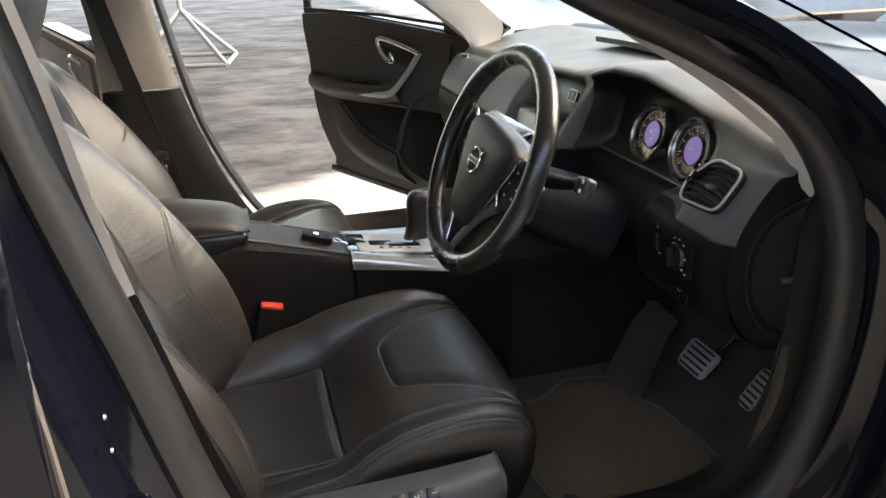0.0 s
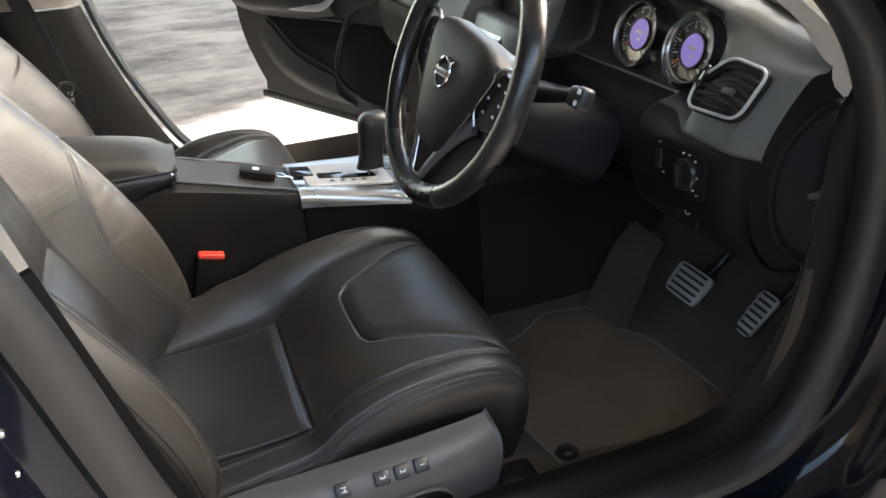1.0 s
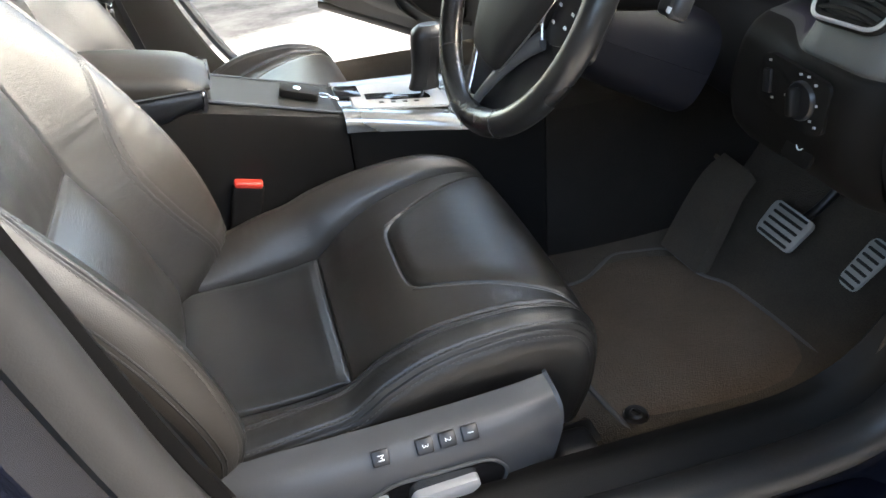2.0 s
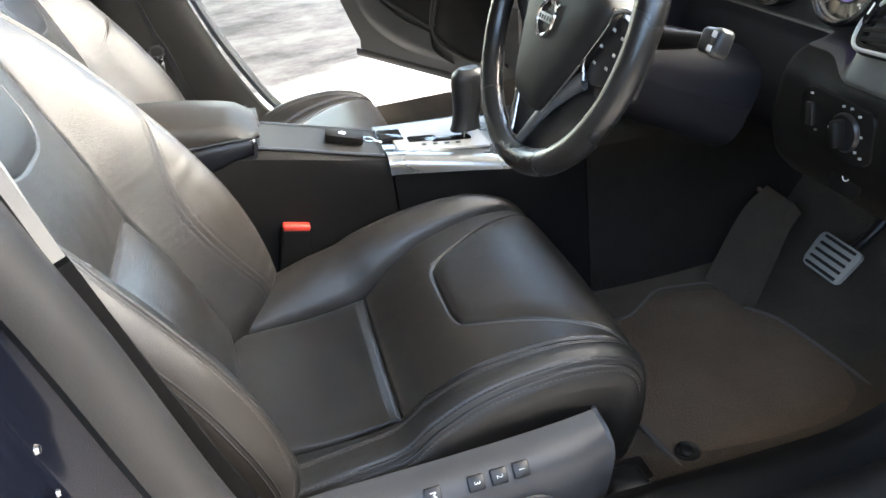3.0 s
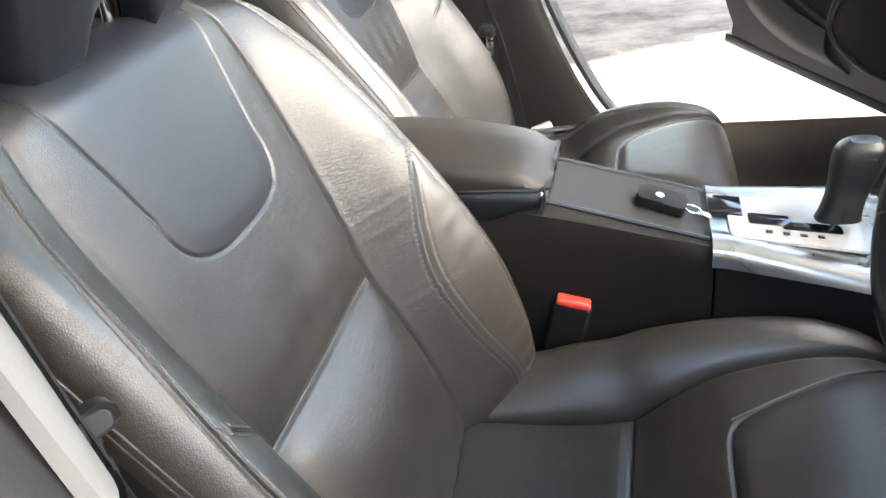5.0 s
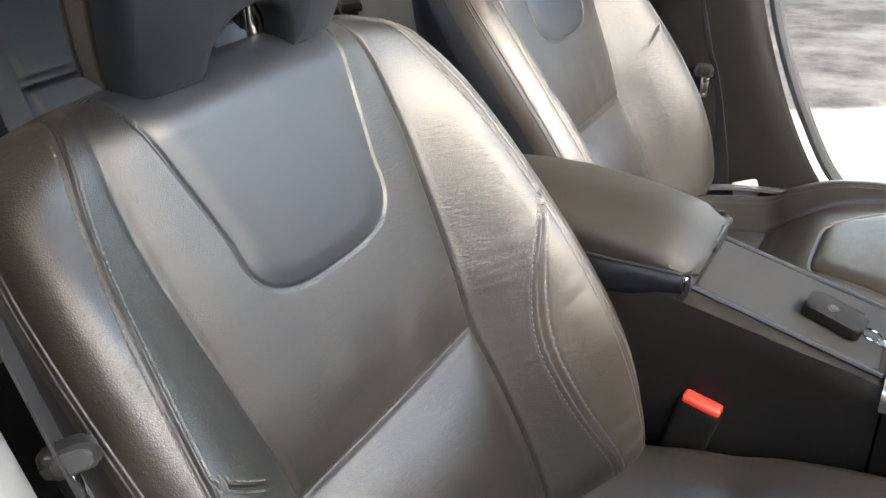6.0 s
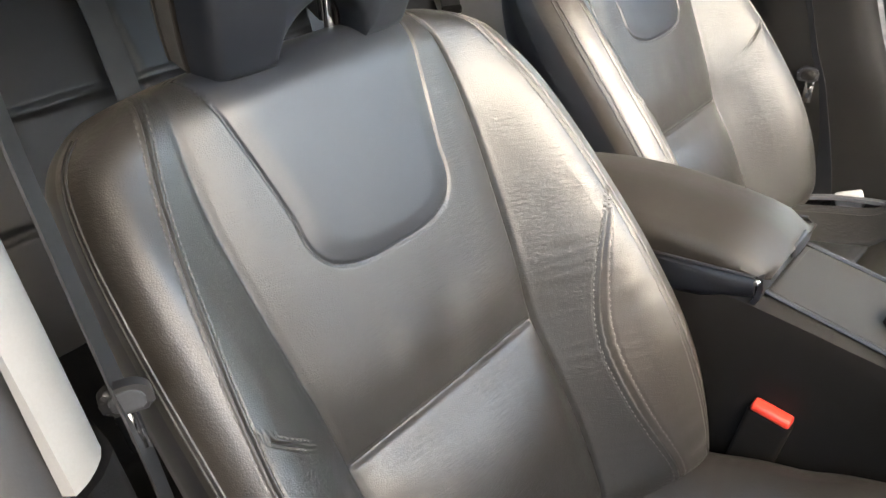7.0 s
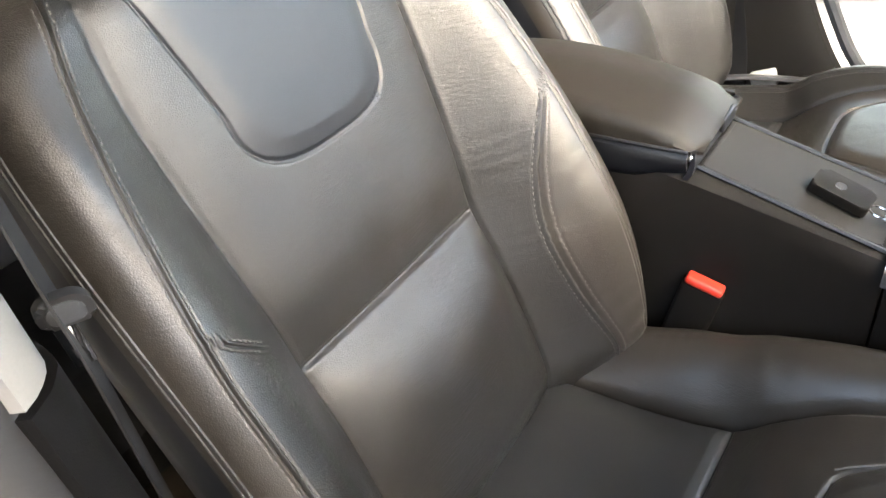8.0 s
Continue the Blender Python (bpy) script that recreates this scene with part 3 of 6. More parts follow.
def headrest(seat):
    """A deep cushion with an arched gap at its foot, on two posts."""
    m = pose(*(-SEAT_BASE)) @ Matrix.Translation(Vector(BACK_O + 0.609 * BACK_U - 0.010 * BACK_N + np.array([-0.010, 0, 0])))
    frame_m = m @ Matrix(((1, 0, 0, 0), (0, BACK_U[1], BACK_N[1], 0), (0, BACK_U[2], BACK_N[2], 0), (0, 0, 0, 1))) @ pose(0, 0, 0, 43, 0, 0)
    # a plump front over an arched foot
    us, ts = np.sin(np.linspace(-1, 1, 61) * math.pi / 2), np.sin(np.linspace(-1, 1, 33) * math.pi / 2)
    wide = smooth_table([-1, -0.6, 0, 0.5, 0.85, 1.0], [0.113, 0.121, 0.127, 0.125, 0.114, 0.098])
    rows = []
    for u in us:
        x0 = abs(u) * 0.112
        foot = 0.056 * math.sqrt(max(1 - (x0 / 0.050) ** 2, 0)) + 0.006 * max((x0 - 0.07) / 0.042, 0) ** 3
        crown = 0.213 - 0.030 * abs(u) ** 4
        row = []
        for t in ts:
            e = max(abs(u), abs(t))
            z = 0.014 * (1 - u**4) * (1 - t**4) - 0.026 * max((e - 0.86) / 0.14, 0) ** 2.6
            row.append((u * float(wide(t)), foot + (crown - foot) * (t + 1) / 2, z))
        rows.append(row)
    G = np.array(rows)
    P = np.array([[tuple(frame_m @ Vector(p)) for p in row] for row in G])
    front = frame_m.to_3x3() @ Vector((0, 0, 1))
    head = shell("headrest", P, 0.003, LEATHER_SMOOTH, seat, "smooth black leather headrest with an arched gap", bool(normals_of(P)[30, 16] @ np.array(front) < 0))
    outline = [tuple(p[:2]) for p in [*G[-1], *G[-2:0:-1, -1], *G[0, ::-1], *G[1:-1, 0]]]
    rows = []
    for k in np.linspace(0, 1, 9):
        grow = 1.0 - 0.20 * smooth01((k - 0.45) / 0.55)
        loop = outline + outline[:1]
        rows.append([tuple(frame_m @ Vector((x * grow, 0.10 + (y - 0.10) * grow, -0.0305 - 0.062 * k))) for x, y in loop])
    P = np.array(rows)
    n0 = normals_of(P)
    out_x = frame_m.to_3x3() @ Vector((1, 0, 0))
    # Warm reflection on the flank is given by the browner leather colour.
    shell("headrest_side", P, 0.004, LEATHER, head, "black leather headrest flank with its warm reflection put into the colour", bool(n0[3, 8] @ np.array(out_x) < 0))
    part("headrest_back", prism(bmesh.new(), [(x * 0.80, 0.10 + (y - 0.10) * 0.80) for x, y in outline], 0.006, frame_m @ pose(0, 0, -0.094), 0.0), PLASTIC, head)
    for z in (-0.031, -0.056):
        rim = [(x * 1.001, y, z) for x, y in outline]
        part("piping", tube(bmesh.new(), np.array(rim)[:, :3], 0.0014, 6, frame_m, closed=True), LEATHER, head)
    for x in (-0.045, 0.045):
        part("headrest_post", tube(bmesh.new(), [(x, -0.06, -0.02), (x, 0.06, -0.05)], 0.006, 12, frame_m), CHROME, seat)


cush_y = [-0.09, 0.0, 0.10, 0.185, 0.235, 0.29, 0.37, 0.43, 0.468, 0.492, 0.49, 0.47]
cush_z = [0.44, 0.455, 0.456, 0.468, 0.505, 0.535, 0.553, 0.552, 0.538, 0.50, 0.44, 0.385]
CUSH = spline(list(zip(cush_y, cush_z)), 230)
CUSH_T = np.gradient(CUSH, axis=0)
CUSH_N = np.stack([-CUSH_T[:, 1], CUSH_T[:, 0]], 1)
CUSH_N /= np.linalg.norm(CUSH_N, axis=1)[:, None]
_w = np.ones(51) / 51
CUSH_N = np.stack([np.convolve(np.pad(CUSH_N[:, k], 25, mode="edge"), _w, "valid") for k in range(2)], 1)
CUSH_N /= np.linalg.norm(CUSH_N, axis=1)[:, None]
CUSH_S = np.r_[0, np.cumsum(np.linalg.norm(np.diff(CUSH, axis=0), axis=1))]
S_SEAM = float(np.interp(0.19, CUSH[:150, 0], CUSH_S[:150]))
S_PAD = float(np.interp(0.29, CUSH[:170, 0], CUSH_S[:170]))
S_TOP = float(np.interp(0.468, CUSH[:185, 0], CUSH_S[:185]))
cush_half = table([0, S_SEAM, S_PAD, S_TOP, S_TOP + 0.08, S_TOP + 0.2], [0.247, 0.251, 0.247, 0.241, 0.240, 0.239])
cush_seam = smooth_table([0, S_SEAM, S_PAD, S_TOP, S_TOP + 0.06, S_TOP + 0.2], [0.140, 0.150, 0.165, 0.190, 0.193, 0.193])
_bol = spline([(0.0, 0.02), (0.09, 0.034), (0.20, 0.066), (S_SEAM, 0.072), (0.5 * (S_SEAM + S_PAD), 0.056), (S_PAD, 0.040), (S_PAD + 0.10, 0.026), (S_TOP, 0.008), (S_TOP + 0.06, 0.0)], 60)
cush_bolster = table(_bol[:, 0], _bol[:, 1])
cush_near = smooth_table([0, 0.09, 0.2, S_SEAM, S_PAD, S_TOP, S_TOP + 0.06, S_TOP + 0.2], [0.012, 0.026, 0.042, 0.043, 0.030, 0.008, 0.0, 0.0])
cush_stitch = table([0, S_SEAM, S_TOP, S_TOP + 0.2], [0.199, 0.201, 0.200, 0.200])
cush_stitch_low = table([0, S_SEAM, S_TOP, S_TOP + 0.2], [0.2365, 0.2395, 0.2305, 0.2295])
CRIM = 0.045


def pad_inside(a, s):
    """Distance inside the raised thigh pad, a trapezium that widens to the front."""
    x = np.abs(a)
    side = (0.078 + (s - S_PAD) * 0.52 - x) * 0.88
    k = 0.010
    return -k * np.log(np.exp(-np.clip(side, -0.2, 0.2) / k) + np.exp(-np.clip(s - S_PAD, -0.2, 0.2) / k))


def cush_height(a, s):
    x = np.abs(a)
    c = cush_seam(s)
    h = np.where(np.asarray(a) > 0, cush_near(s), cush_bolster(s)) * np.sin(0.5 * math.pi * np.clip((x - c) / (0.222 - c), 0, 1) ** np.where(np.asarray(a) > 0, 1.0, 0.72))
    h = h + np.where(x < c, 0.005 * (1 - (x / c) ** 2), 0)
    h = h + groove(x - c, 0.0105, 0.0030)
    h = h + smooth01((c - x) / 0.012) * (groove(s - S_SEAM, 0.005, 0.0026) + np.where(s < S_SEAM, 0.0065 * smooth01((S_SEAM - s) / 0.018), 0.0))
    d = pad_inside(a, s)
    h = h + smooth01((c - x) / 0.006) * np.where((s > S_SEAM) & (s < S_TOP + 0.06), smooth01((S_TOP + 0.05 - s) / 0.05) * 0.0055 * smooth01((d + 0.001) / 0.022) + groove(d, 0.004, 0.0020), 0)
    for line in (cush_stitch(s), cush_stitch_low(s)):
        q = x - line
        h = h + np.where(np.asarray(a) > 0, 0.0013 * np.exp(-((q / 0.0062) ** 4)) + groove(q, 0.0036, 0.0013) + groove(np.abs(q) - 0.0052, 0.0016, 0.0011), 0)
    fold = np.sin(240 * s + 30 * a + 4 * np.sin(31 * s)) * (0.5 + 0.5 * np.sin(41 * s))
    h = h + 0.00035 * fold * np.exp(-(((x - 0.195) / 0.03) ** 4)) * smooth01((S_TOP - s) / 0.1)
    return h


def cush_place(a, s, h):
    c = np.stack([np.interp(s, CUSH_S, CUSH[:, k]) for k in range(2)], -1)
    n = np.stack([np.interp(s, CUSH_S, CUSH_N[:, k]) for k in range(2)], -1)
    p = c + n * np.asarray(h)[..., None]
    return np.concatenate([np.asarray(a)[..., None] - 0.008, p], -1) - SEAT_BASE


def on_cushion(a, s):
    def at(aa, ss):
        half = float(cush_half(ss))
        e = np.clip((abs(aa) - (half - CRIM)) / CRIM, 0, 0.999)
        h = float(cush_height(np.array(aa), np.array(ss))) - CRIM * (1 - math.sqrt(1 - e * e))
        return cush_place(np.array(aa), np.array(ss), np.array(h))

    a, s = float(a), float(s)
    p = at(a, s)
    n = np.cross(at(a + 0.004, s) - at(a - 0.004, s), at(a, s + 0.004) - at(a, s - 0.004))
    n /= np.linalg.norm(n)
    if n[2] < 0:
        n = -n
    return p + n * 0.0004, n


def cushion(seat):
    end = float(CUSH_S[-1])
    ss = dense([(0, S_SEAM - 0.014, 0.005), (S_SEAM - 0.014, S_SEAM + 0.014, 0.0014), (S_SEAM + 0.014, S_PAD - 0.012, 0.005), (S_PAD - 0.012, S_PAD + 0.014, 0.0014), (S_PAD + 0.014, end, 0.0045)])
    rows, A = [], []
    for s in ss:
        h = float(cush_half(s))
        lo = min(float(cush_stitch_low(s)), h - 0.010)
        st = min(float(cush_stitch(s)), lo - 0.018)
        sm = min(float(cush_seam(s)), st - 0.018)
        pd = min(max(0.078 + (s - S_PAD) * 0.52, 0.03), sm - 0.018)
        pos = np.r_[np.linspace(0, pd - 0.009, 10)[:-1], np.linspace(pd - 0.009, pd + 0.009, 15)[:-1], np.linspace(pd + 0.009, sm - 0.007, 9)[:-1], np.linspace(sm - 0.007, sm + 0.009, 13)[:-1], np.linspace(sm + 0.009, st - 0.0085, 7)[:-1], np.linspace(st - 0.0085, st + 0.0085, 18)[:-1], np.linspace(st + 0.0085, lo - 0.0085, 4)[:-1], np.linspace(lo - 0.0085, min(lo + 0.0085, h - 0.001), 18)]
        e0 = math.asin(min(max((pos[-1] - (h - CRIM)) / CRIM, 0.0), 0.999))
        tail = h - CRIM + CRIM * np.sin(np.linspace(e0, math.pi / 2, 10)[1:])
        half_a = np.maximum.accumulate(np.r_[pos, tail])
        a = np.r_[-half_a[:0:-1], half_a]
        edge_e = np.clip((np.abs(a) - (h - CRIM)) / CRIM, 0, 1)
        z = cush_height(a, np.full_like(a, s)) - CRIM * (1 - np.sqrt(1 - edge_e**2))
        drop = np.linspace(0, 1, 12)[1:]
        low = 0.085 if s < S_TOP else 0.085 - 0.055 * min((s - S_TOP) / 0.1, 1)
        ar, zr = h - 0.012 * drop**2, z[-1] - low * drop
        A.append(np.r_[-ar[::-1], a, ar])
        rows.append(cush_place(A[-1], np.full(len(A[-1]), s), np.r_[zr[::-1], z, zr]))
    P, A = np.stack(rows), np.stack(A)
    nr = normals_of(P)
    flip = nr[60, nr.shape[1] // 2, 2] < 0
    if flip:
        nr = -nr
    a_c = 0.25 * (A[:-1, :-1] + A[1:, :-1] + A[:-1, 1:] + A[1:, 1:])
    s_c = (0.5 * (ss[:-1] + ss[1:]))[:, None] * np.ones((1, a_c.shape[1]))
    col = np.arange(a_c.shape[1])[None] * np.ones((len(ss) - 1, 1))
    x = np.abs(a_c)
    centre = x < cush_seam(s_c)
    ids = np.where(a_c > 0, 3, 4)
    ids[centre & (s_c < S_SEAM)] = 0
    ids[centre & (s_c >= S_SEAM)] = 1
    ids[centre & (pad_inside(a_c, s_c) > 0) & (s_c < S_TOP + 0.03)] = 2
    ids[centre & (s_c >= S_TOP + 0.03)] = 5
    ids[(x > cush_stitch(s_c)) & (a_c > 0)] = 6
    ids[(x > cush_stitch(s_c)) & (a_c < 0)] = 7
    spec = {
        0: ("seat_insert", LEATHER_FLAT, "flat matt black leather insert"),
        1: ("thigh_panel", LEATHER, ""),
        2: ("thigh_pad", LEATHER, "raised black leather thigh pad"),
        3: ("cushion_bolster", LEATHER_WORN, ""),
        4: ("cushion_bolster", LEATHER, ""),
        5: ("cushion_nose", LEATHER, ""),
        6: ("cushion_flank", LEATHER_WORN, "stitched black leather flank"),
        7: ("cushion_flank", LEATHER, "stitched black leather flank"),
    }
    sheet(P, ids, spec, seat, flip, nr)
    run = np.linspace(0.06, S_TOP + 0.05, 90)
    for curve in (cush_stitch, cush_stitch_low):
        for off in (-0.005, 0.005):
            stitches(on_cushion, [(curve(s) + off, s) for s in run], seat)
    stitches(on_cushion, [(a, S_PAD - 0.004) for a in np.linspace(-0.055, 0.055, 20)], seat, gap=0.006)
    # Thin pale tubes stand in for light caught along the seams.
    for sgn in (1, -1):
        edge_s = np.linspace(S_PAD + 0.004, S_TOP + 0.015, 24)
        line = [on_cushion(sgn * min(0.078 + (s - S_PAD) * 0.52 + 0.0035, float(cush_seam(s)) - 0.004), s)[0] for s in edge_s]
        part("pad_glint", tube(bmesh.new(), line, 0.0013, 6), SEAM_GLINT, seat, "thin pale line standing in for the seam highlight beside the thigh pad")
        line = [on_cushion(sgn * (float(cush_seam(s)) - 0.0035), s)[0] for s in np.linspace(S_PAD, S_TOP + 0.03, 24)]
        part("seam_glint_line", tube(bmesh.new(), line, 0.0012, 6), SEAM_GLINT, seat)
    part("seat_base", boxm(bmesh.new(), (0.44, 0.46, 0.10), (0, -0.005, 0.055), (4, 0, 0), 0.02, 3), PLASTIC_BLACK, seat, "dark seat frame under the cushion")
    for x in (-0.2, 0.2):
        rail = part("seat_rail", boxm(bmesh.new(), (0.045, 0.60, 0.03), (x, 0.0, 0.0), (0, 0, 0), 0.006), PLASTIC_BLACK, seat)
        part("rail_cover", boxm(bmesh.new(), (0.05, 0.060, 0.045), (x * 1.2, 0.245, 0.032), (0, 0, 0), 0.014, 3), PLASTIC_BLACK, rail)


def side_trim(seat):
    """The moulded valance on the seat's outer flank, with memory keys and the adjuster paddles."""
    b = SEAT_BASE
    top = [(0.245, -0.13, 0.40), (0.250, -0.02, 0.470), (0.262, 0.06, 0.492), (0.268, 0.15, 0.500), (0.268, 0.27, 0.503), (0.262, 0.355, 0.502), (0.255, 0.396, 0.500)]
    lip = [(0.272, -0.13, 0.39), (0.282, -0.02, 0.462), (0.293, 0.06, 0.484), (0.297, 0.15, 0.492), (0.297, 0.27, 0.494), (0.290, 0.355, 0.493), (0.280, 0.399, 0.490)]
    key = [(0.288, -0.13, 0.37), (0.300, -0.02, 0.43), (0.311, 0.06, 0.455), (0.314, 0.15, 0.466), (0.314, 0.27, 0.468), (0.306, 0.355, 0.468), (0.293, 0.402, 0.465)]
    mid = [(0.292, -0.13, 0.35), (0.305, -0.02, 0.39), (0.316, 0.06, 0.41), (0.318, 0.15, 0.42), (0.317, 0.27, 0.42), (0.309, 0.355, 0.42), (0.296, 0.399, 0.42)]
    low = [(0.285, -0.13, 0.33), (0.296, -0.02, 0.34), (0.304, 0.06, 0.345), (0.306, 0.15, 0.35), (0.306, 0.27, 0.355), (0.30, 0.345, 0.36), (0.29, 0.385, 0.365)]
    b = b + np.array([0.016, -0.007, 0.0])
    P = loft([[tuple(np.array(p) - b) for p in c] for c in (top, lip, key, mid, low)], 110, 60)
    nrm = normals_of(P)
    turned = bool(nrm[30, 55, 0] < 0)
    nrm = -nrm if turned else nrm
    trim = shell("side_trim", P, 0.006, PLASTIC_TRIM, seat, "grey moulded plastic seat valance", turned)

    def on_trim(y, z):
        gap = (P[:, :, 1] - (y - b[1])) ** 2 + (P[:, :, 2] - (z - b[2])) ** 2
        i, j = np.unravel_index(np.argmin(gap), gap.shape)
        n = Vector(nrm[i, j])
        across = Vector((0, 1, 0))
        across = (across - n * across.dot(n)).normalized()
        up = n.cross(across)
        p = P[i, j] * np.array([1, 0, 0]) + np.array([0, y - b[1], z - b[2]])
        return Matrix(((across.x, up.x, n.x, p[0]), (across.y, up.y, n.y, p[1]), (across.z, up.z, n.z, p[2]), (0, 0, 0, 1)))

    nose = [[(0.20, 0.405, 0.49), (0.255, 0.396, 0.50)], [(0.20, 0.412, 0.46), (0.293, 0.402, 0.465)], [(0.20, 0.40, 0.37), (0.29, 0.385, 0.365)]]
    shell("trim_end", loft([[tuple(np.array(p) - b) for p in c] for c in nose], 10, 12), 0.005, PLASTIC_TRIM, seat, "", False)
    for mark, y in (("M", 0.189), ("3", 0.238), ("2", 0.264), ("1", 0.290)):
        m = on_trim(y, 0.4885)
        k = part("memory_key", boxm(bmesh.new(), (0.019, 0.018, 0.006), (0, 0, 0.001), (0, 0, 0), 0.002, 2, m), PLASTIC_BLACK, trim, "small black memory key")
        letters(mark, 0.010, m @ pose(0, 0, 0.0042, 0, 0, -90), WHITE_MARK, k, "key_mark")
    out = rounded([(0.160, 0.395), (0.315, 0.405), (0.330, 0.435), (0.308, 0.460), (0.190, 0.460), (0.152, 0.43)], 0.02)
    flat_m = Matrix(((0, 0, 1, 0.3172 - b[0]), (1, 0, 0, -b[1]), (0, 1, 0, -b[2]), (0, 0, 0, 1)))
    part("switch_bezel", prism(bmesh.new(), out, 0.003, flat_m, 0.001), GLOSS_BLACK, trim, "black switch recess")
    part("bezel_rim", tube(bmesh.new(), [(y, z, 0.003) for y, z in out], 0.0022, 8, flat_m, closed=True), PLASTIC_TRIM, trim)
    sw = rounded([(0.210, 0.420), (0.290, 0.426), (0.292, 0.445), (0.217, 0.441)], 0.008)
    part("seat_switch", prism(bmesh.new(), sw, 0.014, flat_m, 0.003), SATIN, trim, "silver seat adjuster switch")
    sw = rounded([(0.171, 0.410), (0.188, 0.410), (0.190, 0.448), (0.175, 0.448)], 0.006)
    part("recline_switch", prism(bmesh.new(), sw, 0.014, flat_m, 0.003), SATIN, trim, "silver recline switch")


SEAT_X = 0.368
seat = thing("bucket_seat", (SEAT_X, 0.20, 0.32), "black leather driver's seat with stitched bolsters beside the steering wheel", "car seat", "front seats")
backrest(seat)
headrest(seat)
cushion(seat)
side_trim(seat)
mate = copy_thing(seat, pose(-0.385, 0.068, 0.312) @ Matrix.Diagonal((-1, 1, 1, 1)))
tagged(mate, "black leather passenger seat with stitched bolsters beside the console")

# ---- ground ----
bm = bmesh.new()
bmesh.ops.create_grid(bm, x_segments=60, y_segments=60, size=60)
ground = tagged(part("ground", bm, CONCRETE), "worn white-washed workshop concrete floor with painted-in daylight", "floor", "", "structure")


WALL = surface("dusty_cream_wall", (0.26, 0.21, 0.155), (0.33, 0.27, 0.20), 0.85, fine=60)


def setting(ob, label, category):
    return tagged(ob, label, category, "", "structure")


# Unseen walls behind the camera and the car, added to block and tint light.
setting(rbox("wall_east", (0.25, 18.8, 2.1), (3.7, -0.4, 1.05), WALL, bevel=0.02), "unseen plain dusty cream wall, added to shape the light", "wall")
setting(rbox("wall_south", (22.0, 0.25, 4.6), (-6.7, -9.0, 2.3), WALL, bevel=0.02), "unseen plain dusty cream wall, added to shape the light", "wall")
# Added wall in front, cutting the bright sky near the horizon.
ADDED_WALL = surface("pale_added_wall", (0.40, 0.40, 0.40), (0.50, 0.50, 0.49), 0.85, fine=40)
setting(rbox("wall_north", (26.0, 0.25, 3.4), (-6.0, 9.2, 1.7), ADDED_WALL, bevel=0.02), "plain pale grey wall, added to cut the low sky ahead", "wall")
# Unseen roof, added to block the sky overhead; open in front of the car.
ADDED_ROOF = surface("grey_added_roof", (0.17, 0.163, 0.152), (0.22, 0.212, 0.20), 0.8, fine=40)
setting(rbox("ceiling", (17.6, 11.4, 0.2), (-5.0, -3.4, 4.3), ADDED_ROOF, bevel=0.02), "unseen plain dull grey roof, added to block the sky", "ceiling")


# ---- car body round the cabin ----
stations = [-1.30, -0.60, 0.30, 0.88, 1.00, 1.08, 1.15, 1.20]
heights = [0.31, 0.308, 0.308, 0.310, 0.40, 0.53, 0.70, 0.86]
rows = []
for y, z in zip(stations, heights):
    lift = 0.10 if y < 0.95 else 0.0
    rows.append([(-0.745, y, z + lift + 0.02), (-0.69, y, z + lift), (-0.63, y, z + 0.01), (-0.3, y, z), (0, y, z + 0.02), (0.3, y, z), (0.585, y, z + 0.006), (0.650, y, z + lift * 0.55), (0.700, y, z + lift * 0.75)])
setting(shell("car_floor", loft(rows, 70, 70), 0.02, CARPET, None, "", False), "dark brown-black carpet lining of the footwell", "carpet")

# Door opening on the driver's side: inner trim, rubber seal, painted jamb.
edge = spline([(-0.125, 1.36), (-0.088, 1.157), (-0.067, 1.048), (-0.029, 0.897), (-0.008, 0.817), (0.035, 0.634), (0.085, 0.49), (0.17, 0.425), (0.35, 0.405), (0.56, 0.398), (0.72, 0.405), (0.80, 0.455), (0.848, 0.58), (0.862, 0.72), (0.850, 0.84), (0.806, 0.945), (0.73, 1.03), (0.60, 1.108), (0.47, 1.165), (0.30, 1.25), (0.15, 1.32)], 220)
centre = np.array([0.38, 0.80])
back_shift = np.interp(edge[:, 0], [-0.13, 0.04, 0.16, 0.30], [0.032, 0.032, 0.012, 0.0]) * (edge[:, 1] < 1.3)
edge[:, 0] -= back_shift * (np.arange(len(edge)) < 110)
rad = edge - centre
rad /= np.linalg.norm(rad, axis=1)[:, None]


def ring(x, out):
    slim = np.where(edge[:, 0] > 0.3, np.interp(edge[:, 1], [0.84, 0.97], [1.0, 0.32]), 1.0) if out > 0.03 else 1.0
    return np.c_[np.full(len(edge), x), edge + rad * (np.ones(len(edge)) * out * slim)[:, None]]


def band(name, pairs, thick, material, label, category, flip=True):
    P = np.stack([ring(x, o) for x, o in pairs])
    return setting(shell(name, P, thick, material, None, "", flip), label, category)


band("door_seal", [(0.722, -0.002), (0.732, -0.010), (0.745, -0.012), (0.757, -0.006), (0.763, 0.004), (0.764, 0.016), (0.758, 0.024)], 0.006, RUBBER, "thick black rubber door seal round the opening", "door seal")
band("door_jamb", [(0.758, 0.022), (0.768, 0.045), (0.79, 0.062), (0.825, 0.066), (0.845, 0.072), (0.853, 0.085), (0.858, 0.12)], 0.004, PAINT, "glossy black painted door jamb", "door jamb")

